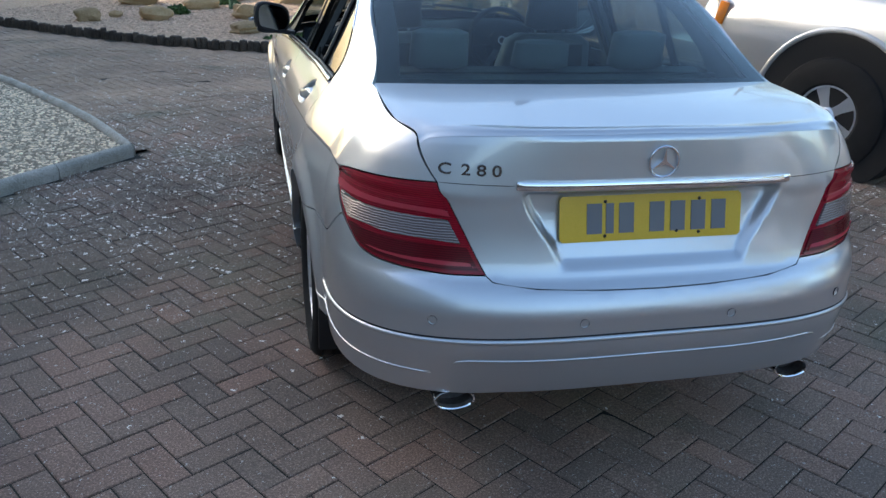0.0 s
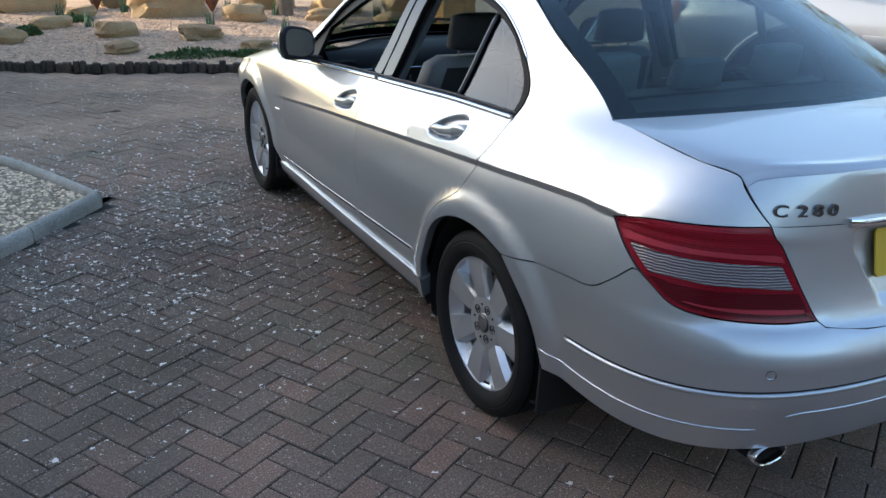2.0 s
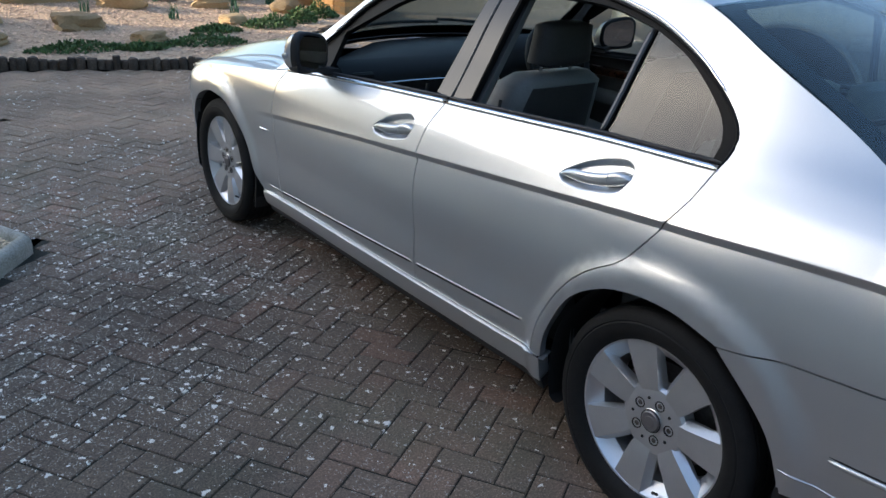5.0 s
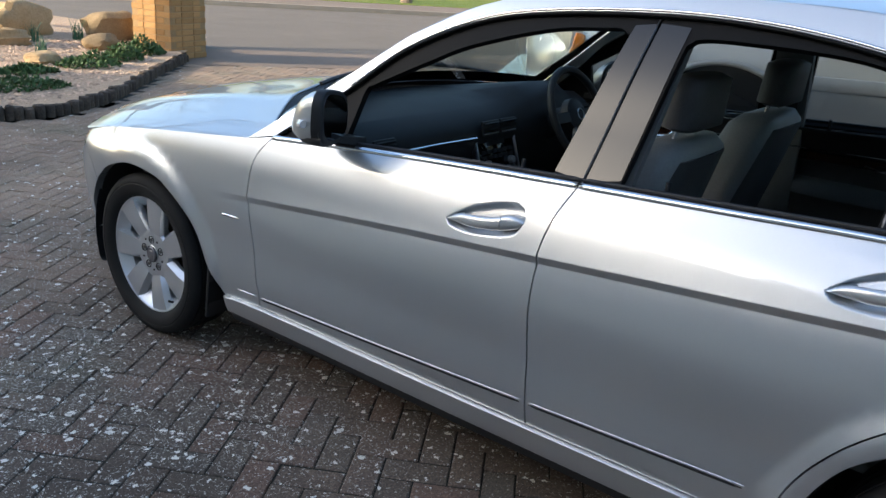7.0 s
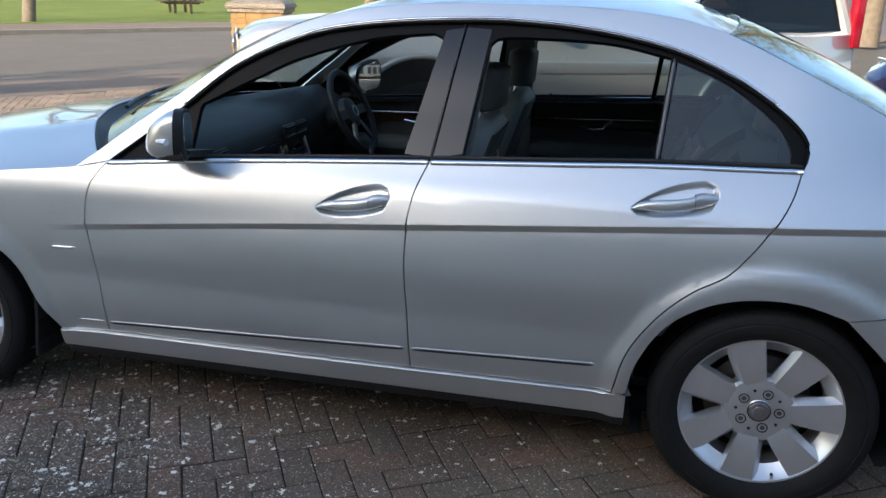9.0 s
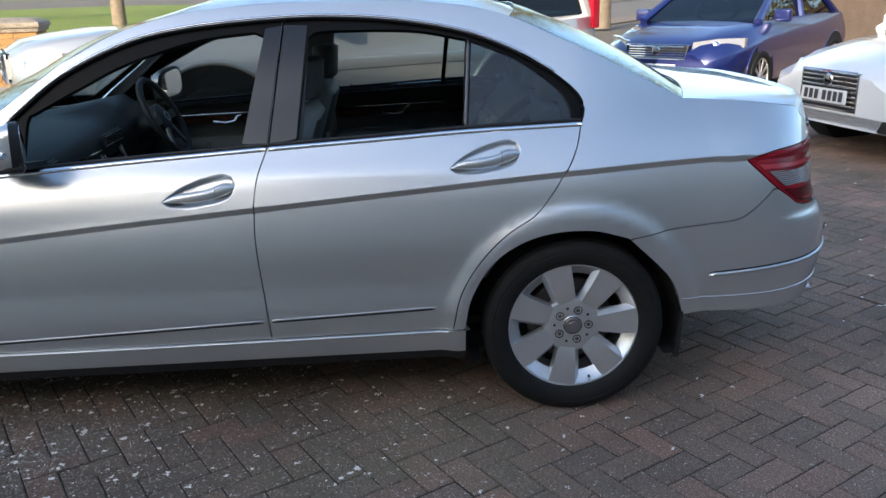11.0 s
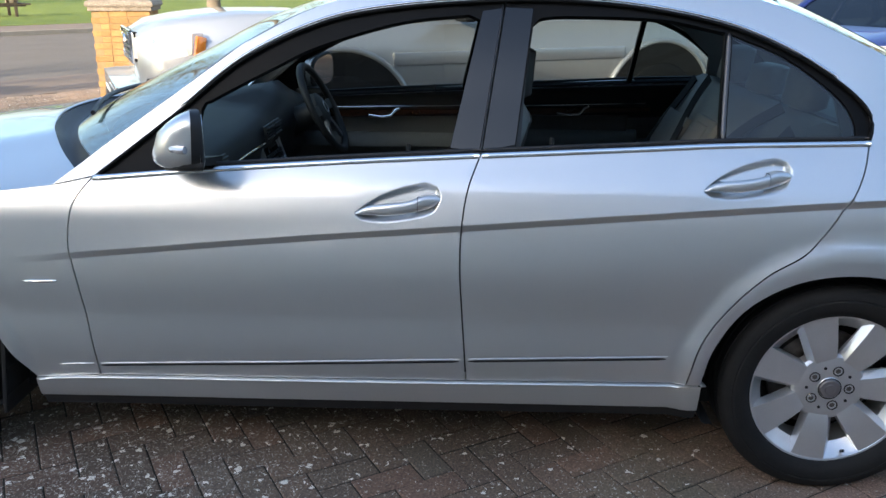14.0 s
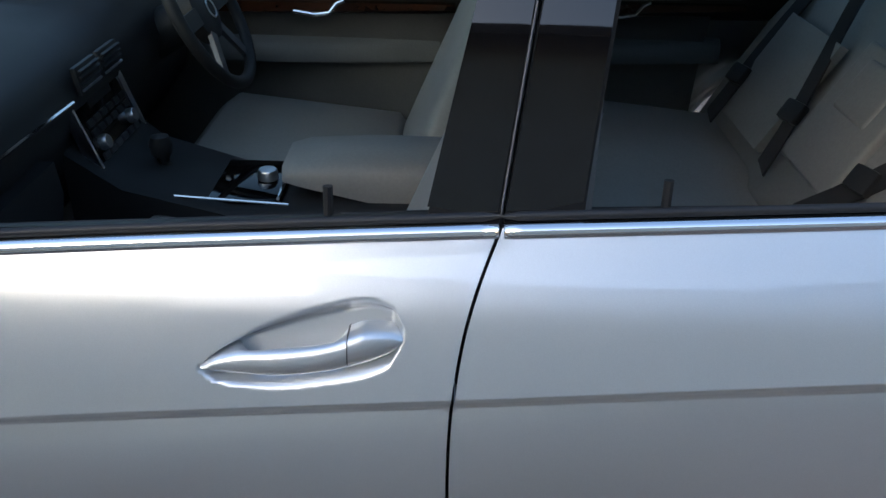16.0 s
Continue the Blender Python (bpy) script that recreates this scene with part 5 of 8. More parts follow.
# rear bench
BENCH_Y = 0.12
bm = bmesh.new()
rings = []
for x, in_y, in_z in ((-0.66, 0.03, -0.03), (-0.64, 0.0, 0.0), (-0.50, 0.0, 0.0), (-0.22, 0.008, 0.0), (-0.16, 0.03, 0.0), (0.0, 0.035, 0.0), (0.16, 0.03, 0.0), (0.22, 0.008, 0.0), (0.50, 0.0, 0.0), (0.64, 0.0, 0.0), (0.66, 0.03, -0.03)):
    rings.append([(x, y + BENCH_Y + in_y * k, z + in_z) for y, z, k in ((-0.16, 1.02, 0), (-0.06, 1.045, 0), (-0.02, 1.03, 0.3), (0.06, 0.90, 1), (0.15, 0.74, 1), (0.22, 0.60, 1), (0.22, 0.50, 0), (0.0, 0.50, 0))])
loft(bm, rings)
bench_back = part("rear_bench", bm, CLOTH, saloon, "grey leather rear bench", angle=50)
bm = bmesh.new()
rings = []
for x, k in ((-0.66, 0.7), (-0.63, 1.0), (-0.25, 1.0), (-0.2, 0.9), (0.2, 0.9), (0.25, 1.0), (0.63, 1.0), (0.66, 0.7)):
    rings.append([(x, y + BENCH_Y, 0.45 + (z - 0.45) * k) for y, z in ((0.15, 0.45), (0.15, 0.60), (0.30, 0.615), (0.55, 0.64), (0.66, 0.63), (0.70, 0.58), (0.68, 0.45))])
loft(bm, rings)
part("bench_cushion", bm, CLOTH, bench_back, angle=50)


def bench_pad(name, x0, x1, t0, t1, proud, label=""):
    """A padded panel on the slope of the rear backrest."""
    bm = bmesh.new()
    low, top = Vector((0, 0.185 + BENCH_Y + 0.035, 0.67)), Vector((0, 0.015 + BENCH_Y + 0.035, 0.975))
    up = (top - low).normalized()
    m = Matrix.Translation(low + (top - low) * (t0 + t1) / 2 + Vector(((x0 + x1) / 2, 0, 0))) @ Matrix((Vector((1, 0, 0)), up, Vector((1, 0, 0)).cross(up))).transposed().to_4x4()
    box(bm, (x1 - x0, (top - low).length * (t1 - t0), 0.03 + 2 * proud), m, min(0.012, proud + 0.006), 3)
    return part(name, bm, CLOTH, bench_back, label, angle=60)


bench_pad("armrest_panel", -0.125, 0.125, 0.10, 0.92, 0.004, "folded grey centre armrest")
bench_pad("armrest_flap", -0.075, 0.075, 0.50, 0.84, 0.009, "stitched square flap in the armrest")
for x in (-0.37, 0.37):
    bench_pad("back_insert", x - 0.15, x + 0.15, -0.02, 0.80, -0.004, "quilted backrest insert")
for x, w, h in ((-0.37, 0.105, 0.135), (0.0, 0.105, 0.10), (0.37, 0.105, 0.135)):
    bm = bmesh.new()
    rings = []
    for t in (0, 0.1, 0.4, 0.7, 0.92, 1.0):
        z = 1.045 + h * t
        ww = w - (0.03 if t in (0, 1.0) else 0) - 0.008 * t
        d = 0.048 - (0.02 if t in (0, 1.0) else 0)
        rings.append([(x + ww * math.copysign(abs(math.cos(a)) ** 0.5, math.cos(a)), BENCH_Y - 0.10 + d * math.copysign(abs(math.sin(a)) ** 0.8, math.sin(a)) - 0.02 * t, z) for a in (2 * math.pi * k / 20 for k in range(20))])
    loft(bm, rings)
    part("rear_headrest", bm, CLOTH, bench_back, "low grey rear headrest", angle=70)
for pts, w in (([(0.40, -0.05, 1.04), (0.30, 0.03, 0.96), (0.16, 0.16, 0.76), (0.10, 0.23, 0.66)], 0.024), ([(-0.42, -0.05, 1.04), (-0.34, 0.04, 0.95), (-0.20, 0.16, 0.76), (-0.12, 0.23, 0.66)], 0.024), ([(0.58, -0.04, 1.02), (0.54, 0.10, 0.83), (0.48, 0.24, 0.64)], 0.024), ([(-0.60, -0.02, 1.0), (-0.55, 0.11, 0.82), (-0.50, 0.25, 0.64)], 0.024)):
    pts = [Vector(p) + Vector((0, BENCH_Y, 0)) for p in smooth_line(pts, 0.04)]
    verts, faces = [], []
    for p in pts:
        for dx in (-w, w):
            for up in (0.012, 0.016):
                verts.append(p + Vector((dx * 0.9, up + 0.012, up + dx * 0.4)))
    for k in range(len(pts) - 1):
        a, b = 4 * k, 4 * k + 4
        faces += [(a, a + 2, b + 2, b), (a + 1, b + 1, b + 3, a + 3), (a, b, b + 1, a + 1), (a + 2, a + 3, b + 3, b + 2)]
    mesh_ob("seat_belt", verts, faces, BELT, bench_back, "black seat belt")
    bm = bmesh.new()
    q = pts[int(len(pts) * 0.72)]
    box(bm, (0.055, 0.025, 0.05), Matrix.Translation(q + Vector((0, 0.03, 0.025))) @ pose(0, 0, 0, 35, 0, 20), 0.008)
    part("belt_tongue", bm, CABIN_BLACK, bench_back)

# parcel shelf, headliner, inner sides, floor
bm = bmesh.new()
loft(bm, [[(-x, y, z), (x, y, z), (x, y, z - 0.03), (-x, y, z - 0.03)] for x, y, z in ((0.62, 0.06, 1.030), (0.62, -0.36, 1.042), (0.50, -0.47, 1.045))])
part("parcel_shelf", bm, CABIN_GREY, saloon, "grey parcel shelf below the rear window")
patch("headliner", sub(roof, 0.02, 0.98, 0.02, 0.98, -0.022), 20, 20, CABIN_GREY, saloon, "pale grey roof lining", flip=True)
bm = bmesh.new()
box(bm, (1.36, 2.2, 0.03), pose(0, 1.15, 0.30))
part("cabin_floor", bm, CABIN_BLACK, saloon, "dark carpet")
bm = bmesh.new()
box(bm, (1.36, 0.03, 0.75), pose(0, -0.02, 0.66))
part("rear_bulkhead", bm, CABIN_BLACK, saloon)
for side in (1, -1):
    def inner(line_low, line_top, name, mat, parent, off=0.055, label=""):
        verts, faces = [], []
        for (y0, z0), (y1, z1) in zip(smooth_line(line_low, 0.06), smooth_line(line_top, 0.06)):
            for t in (0, 0.25, 0.5, 0.75, 1.0):
                y, z = y0 + (y1 - y0) * t, z0 + (z1 - z0) * t
                verts.append((-side * (table_at(y, z) - off), y, z))
        n = len(verts) // 5
        for k in range(n - 1):
            for j in range(4):
                q = (5 * k + j, 5 * k + j + 1, 5 * k + 6 + j, 5 * k + 5 + j)
                faces.append(q)
        n0 = len(verts)
        verts += [(v[0] + side * -0.012, v[1], v[2]) for v in verts]
        faces += [tuple(n0 + i for i in reversed(f)) for f in faces]
        top = [5 * k + 4 for k in range(n)]
        faces += [(a, b, n0 + b, n0 + a) for a, b in zip(top, top[1:])]
        return mesh_ob(name, verts, faces, mat, parent, label, smooth=True)
    fd = [o for o in doors if o.name.startswith("front") and (o.data.vertices[0].co.x < 0) == (side > 0)][0]
    rd = [o for o in doors if o.name.startswith("rear") and (o.data.vertices[0].co.x < 0) == (side > 0)][0]
    inner([(1.98, 0.33), (1.04, 0.34)], [(1.98, 0.815), (1.04, 0.835)], "door_card", CABIN_GREY, fd, 0.085, "grey lower door trim")
    inner([(1.98, 0.80), (1.04, 0.825)], [(1.93, 0.905), (1.03, 0.955)], "door_card_top", CABIN_BLACK, fd, 0.075, "dark upper door trim")
    inner([(1.02, 0.34), (0.36, 0.34)], [(1.02, 0.835), (0.10, 0.85)], "door_card", CABIN_GREY, rd, 0.085, "grey lower door trim")
    inner([(1.01, 0.825), (0.06, 0.84)], [(0.99, 0.957), (0.0, 0.995)], "door_card_top", CABIN_BLACK, rd, 0.075, "dark upper door trim")
    # armrest, wood strip and pull
    for d0, y0, y1, z0, holder_ob in ((0, 1.10, 1.85, 0.72, fd), (1, 0.30, 0.96, 0.74, rd)):
        bm = bmesh.new()
        rings = []
        for k in range(9):
            t = k / 8
            y = y0 + (y1 - y0) * t
            x = table_at(y, z0) - 0.085
            w = 0.055 * math.sin(math.pi * (0.08 + 0.86 * (1 - t) ** 0.7)) + 0.006
            rings.append([(-side * (x + 0.01), y, z0 - 0.035), (-side * (x - w), y, z0 - 0.025), (-side * (x - w), y, z0 + 0.012), (-side * (x - w * 0.6), y, z0 + 0.03), (-side * (x + 0.01), y, z0 + 0.04)])
        loft(bm, rings)
        part("armrest", bm, CABIN_GREY, holder_ob, "grey armrest", angle=60)
        bm = bmesh.new()
        rings = []
        for k in range(9):
            t = k / 8
            y = y0 - 0.04 + (y1 - y0 + 0.06) * t
            z = z0 + 0.105 + 0.02 * (1 - t) + 0.012
            x = table_at(y, z) - 0.088
            h = 0.020 * (0.45 + 0.55 * t)
            rings.append([(-side * (x + 0.006), y, z - h), (-side * (x - 0.012), y, z - h * 0.8), (-side * (x - 0.013), y, z + h * 0.8), (-side * (x + 0.006), y, z + h)])
        loft(bm, rings)
        part("wood_strip", bm, WOOD_TRIM, holder_ob, "dark wood strip", angle=40)
        bm = bmesh.new()
        tube(bm, [(-side * (table_at(y, z0 + 0.15) - 0.107), y, z0 + 0.146 + 0.02 * (y1 - y) / (y1 - y0)) for y in (y0 - 0.02, y0 + 0.2, (y0 + y1) / 2, y1 - 0.15, y1)], 0.0035, 6)
        part("chrome_line", bm, CHROME, holder_ob)
        bm = bmesh.new()
        ym = y0 + (y1 - y0) * 0.42
        xx = table_at(ym, z0 + 0.13) - 0.115
        tube(bm, [(-side * xx, ym + 0.09, z0 + 0.118), (-side * (xx - 0.01), ym + 0.03, z0 + 0.112), (-side * (xx - 0.01), ym - 0.01, z0 + 0.118), (-side * (xx - 0.004), ym - 0.03, z0 + 0.142), (-side * xx, ym - 0.05, z0 + 0.150)], 0.006, 8)
        part("inner_handle", bm, CHROME, holder_ob, "chrome inner door pull")
    bm = bmesh.new()
    for y, z in ((1.207, 0.980), ):
        tube(bm, [(-side * 0.705, y, 0.94), (-side * 0.700, y, z)], 0.006, 8)
    part("lock_pin", bm, CABIN_BLACK, fd)
    bm = bmesh.new()
    tube(bm, [(-side * 0.712, 0.811, 0.95), (-side * 0.705, 0.811, 1.003)], 0.006, 8)
    part("lock_pin", bm, CABIN_BLACK, rd)
    # pillar trims and belts behind the front doors
    bm = bmesh.new()
    loft(bm, [[(-side * (table_at(y, z) - 0.05), y, z), (-side * (table_at(y2, z) - 0.05), y2, z), (-side * (table_at(y2, z) - 0.075), y2, z), (-side * (table_at(y, z) - 0.075), y, z)] for y, y2, z in ((0.90, 1.05, 0.40), (0.90, 1.04, 0.95), (0.87, 0.99, 1.33))])
    part("pillar_trim", bm, CABIN_GREY, saloon, "grey centre pillar trim")
    bm = bmesh.new()
    loft(bm, [[(-side * (table_at(0.97, z) - 0.085 - dx), y0, z) for dx, y0 in ((0, yc - 0.024), (0, yc + 0.024), (0.003, yc + 0.024), (0.003, yc - 0.024))] for yc, z in ((0.93, 1.20), (0.955, 0.9), (0.97, 0.55))])
    part("front_belt", bm, BELT, saloon, "black seat belt")
    bm = bmesh.new()
    loft(bm, [[(-side * (table_at(y, z) - 0.035), y, z), (-side * (table_at(y2, z) - 0.035), y2, z), (-side * (table_at(y2, z) - 0.05), y2, z), (-side * (table_at(y, z) - 0.05), y, z)] for y, y2, z in ((-0.30, 0.03, 1.00), (-0.16, 0.045, 1.12), (0.03, 0.17, 1.225), (0.14, 0.31, 1.29), (0.22, 0.40, 1.33))])
    part("rear_pillar_trim", bm, CABIN_GREY, saloon, "grey rear pillar trim")

# dashboard, console, steering wheel
bm = bmesh.new()
rings = []
for x, hood, cut in ((-0.70, 0.0, 0.0), (-0.66, 0.0, 0.0), (-0.30, 0.0, 0.0), (-0.17, 0.0, 0.0), (0.0, 0.005, 0.0), (0.15, 0.012, 0.0), (0.22, 0.055, -0.02), (0.37, 0.065, -0.02), (0.52, 0.055, 0.0), (0.60, 0.01, 0.0), (0.70, 0.0, 0.0)):
    yb, zb = 2.33 - 0.29 * (x / 0.7) ** 2, 0.962 - 0.055 * (x / 0.7) ** 4
    rings.append([(x, yb, zb - 0.09), (x, yb - 0.07, zb), (x, min(2.02, yb - 0.10), zb + 0.008 + hood * 0.4), (x, 1.86, 0.955 + hood), (x, 1.80 + cut, 0.925 + hood * 0.7), (x, 1.765 + cut, 0.87), (x, 1.79 + cut, 0.78), (x, 1.82, 0.68), (x, 1.92, 0.55), (x, yb - 0.04, 0.50)])
loft(bm, rings)
dash = part("dashboard", bm, CABIN_BLACK, saloon, "dark soft dashboard", angle=50)
for x in (-0.055, 0.055, -0.62, 0.62):
    bm = bmesh.new()
    box(bm, (0.10, 0.012, 0.055), pose(x, 1.764, 0.892, -8, 0, 0), 0.006)
    vent = part("air_vent", bm, TRIM_BLACK, dash)
    for k in range(4):
        bm = bmesh.new()
        box(bm, (0.09, 0.006, 0.004), pose(x, 1.756, 0.875 + 0.012 * k, 20, 0, 0))
        part("vent_slat", bm, SATIN if k == 0 else CABIN_BLACK, vent)
bm = bmesh.new()
tube(bm, [(-0.64, 1.766, 0.868), (-0.36, 1.762, 0.870), (-0.14, 1.760, 0.866)], 0.004, 6)
part("dash_chrome_line", bm, CHROME, dash)
bm = bmesh.new()
loft(bm, [[(-0.60, y, z), (-0.26, y, z), (-0.26, y + 0.03, z), (-0.60, y + 0.03, z)] for y, z in ((1.765, 0.68), (1.752, 0.74), (1.757, 0.80))])
part("glovebox", bm, CABIN_BLACK, dash)
for x in (0.29, 0.45):
    bm = bmesh.new()
    ringp = [(0.055 + 0.004 * math.cos(a), 0.004 * math.sin(a)) for a in (2 * math.pi * k / 8 for k in range(8))]
    lathe(bm, ringp, pose(x, 1.835, 0.945, 75, 0, 0), 28, True)
    part("dial_ring", bm, SATIN, dash, "bright instrument ring")
# centre stack: display, rows of buttons, two rotary knobs
stack_m = pose(0, 1.768, 0.785, 72, 0, 0)
bm = bmesh.new()
box(bm, (0.235, 0.185, 0.02), stack_m, 0.008)
stack = part("control_panel", bm, GLOSS_BLACK, dash, "gloss black centre control panel")
for x in (-0.121, 0.121):
    bm = bmesh.new()
    box(bm, (0.008, 0.19, 0.026), stack_m @ pose(x, 0, 0.002), 0.003)
    part("stack_edge", bm, SATIN, stack, "satin side trim")
bm = bmesh.new()
box(bm, (0.11, 0.040, 0.003), stack_m @ pose(0, 0.058, 0.011), 0.001)
part("display", bm, CABIN_BLACK, stack)
for r, z in enumerate((0.016, -0.004, -0.052, -0.074)):
    for k in range(6):
        bm = bmesh.new()
        box(bm, (0.026, 0.014, 0.006), stack_m @ pose(-0.0825 + 0.033 * k, z, 0.012), 0.0015, 1)
        part("button", bm, DULL_BAR if r == 2 else CABIN_BLACK, stack)
for x in (-0.075, 0.075):
    bm = bmesh.new()
    lathe(bm, [(0.0, 0.016), (0.013, 0.016), (0.015, 0.012), (0.016, 0.0)], stack_m @ pose(x, -0.028, 0.010), 20)
    part("rotary_knob", bm, SATIN, stack, "satin rotary knob")
bm = bmesh.new()
loft(bm, [[(-w, y, 0.32), (w, y, 0.32), (w, y, z - 0.01), (w - 0.015, y, z), (-w + 0.015, y, z), (-w, y, z - 0.01)] for y, z, w in ((0.86, 0.60, 0.115), (0.92, 0.66, 0.12), (1.30, 0.655, 0.125), (1.50, 0.645, 0.13), (1.70, 0.70, 0.14), (1.80, 0.78, 0.15))])
console = part("centre_console", bm, CABIN_BLACK, saloon, "dark centre console", angle=40)
bm = bmesh.new()
loft(bm, [[(-w, y, z - h), (w, y, z - h), (w, y, z - 0.02), (w * 0.8, y, z), (-w * 0.8, y, z), (-w, y, z - 0.02)] for y, z, w, h in ((0.98, 0.715, 0.085, 0.07), (1.01, 0.735, 0.095, 0.09), (1.22, 0.735, 0.095, 0.08), (1.36, 0.728, 0.088, 0.045), (1.40, 0.718, 0.075, 0.030))])
part("console_armrest", bm, CLOTH, console, "padded grey console lid", angle=50)
bm = bmesh.new()
box(bm, (0.20, 0.20, 0.012), pose(0, 1.50, 0.652), 0.004)
part("console_tray", bm, GLOSS_BLACK, console)
bm = bmesh.new()
tube(bm, [(-0.10, 1.405, 0.662), (0.10, 1.405, 0.662)], 0.004, 6)
tube(bm, [(-0.12, 1.38, 0.66), (-0.12, 1.62, 0.672)], 0.003, 6)
part("tray_chrome_line", bm, CHROME, console)
bm = bmesh.new()
tube(bm, [(0.0, 1.65, 0.66), (0.0, 1.66, 0.69), (0.0, 1.662, 0.710)], [0.02, 0.012, 0.016], 12)
lathe(bm, [(0.0, 0.035), (0.018, 0.030), (0.024, 0.012), (0.020, -0.01), (0.0, -0.012)], pose(0, 1.663, 0.718), 20)
part("gear_lever", bm, CABIN_BLACK, console, "dark gear lever")
bm = bmesh.new()
lathe(bm, [(0.0, 0.022), (0.018, 0.021), (0.021, 0.016), (0.022, 0.0)], pose(0.0, 1.445, 0.66), 24)
part("control_knob", bm, SATIN, console, "silver control knob")
bm = bmesh.new()
ringp = [(0.182 + 0.0155 * math.cos(a), 0.0145 * math.sin(a)) for a in (2 * math.pi * k / 12 for k in range(12))]
wheel_m = pose(0.37, 1.645, 0.918, 90 - 26, 0, 0)
lathe(bm, ringp, wheel_m, 56, True)
steering = part("steering_wheel", bm, CABIN_BLACK, saloon, "dark leather steering wheel")
bm = bmesh.new()
lathe(bm, [(0.0, 0.022), (0.045, 0.020), (0.068, 0.008), (0.072, -0.02)], wheel_m @ pose(0, 0, -0.012), 32)
hub = part("steering_hub", bm, CABIN_BLACK, steering)
bm = bmesh.new()
lathe(bm, [(0.019, 0.0), (0.022, 0.003), (0.025, 0.0)], wheel_m @ pose(0, 0, 0.012), 28)
part("hub_ring", bm, SATIN, steering)
for a in (0, 180, 235, 305):
    bm = bmesh.new()
    d = Vector((math.cos(radians(a)), math.sin(radians(a)), 0))
    s = Vector((-d.y, d.x, 0)) * (0.020 if a in (0, 180) else 0.013)
    loft(bm, [[wheel_m @ (d * r + s * k + Vector((0, 0, z - 0.012))) for k, z in ((-1, 0.0), (1, 0.0), (1, 0.012), (-1, 0.012))] for r in (0.06, 0.12, 0.178)])
    part("steering_spoke", bm, DULL_BAR if a > 200 else CABIN_BLACK, steering)
bm = bmesh.new()
tube(bm, [wheel_m @ Vector((0, 0, -0.03)), wheel_m @ Vector((0, 0, -0.20))], [0.05, 0.06], 14)
part("steering_column", bm, CABIN_BLACK, steering)
bm = bmesh.new()
box(bm, (0.22, 0.02, 0.06), pose(0.0, 1.50, 1.315, 12, 0, 0), 0.01)
part("interior_mirror", bm, CABIN_BLACK, saloon)


# ---- materials of the drive and gardens ----
def world_pos(m):
    return node(m, "ShaderNodeNewGeometry").outputs["Position"]


def math_node(m, op, a, b=None, c=None):
    n = node(m, "ShaderNodeMath")
    n.operation = op
    for k, v in enumerate((a, b, c)):
        if v is None:
            continue
        if isinstance(v, (int, float)):
            n.inputs[k].default_value = v
        else:
            link(m, v, n.inputs[k])
    return n.outputs[0]


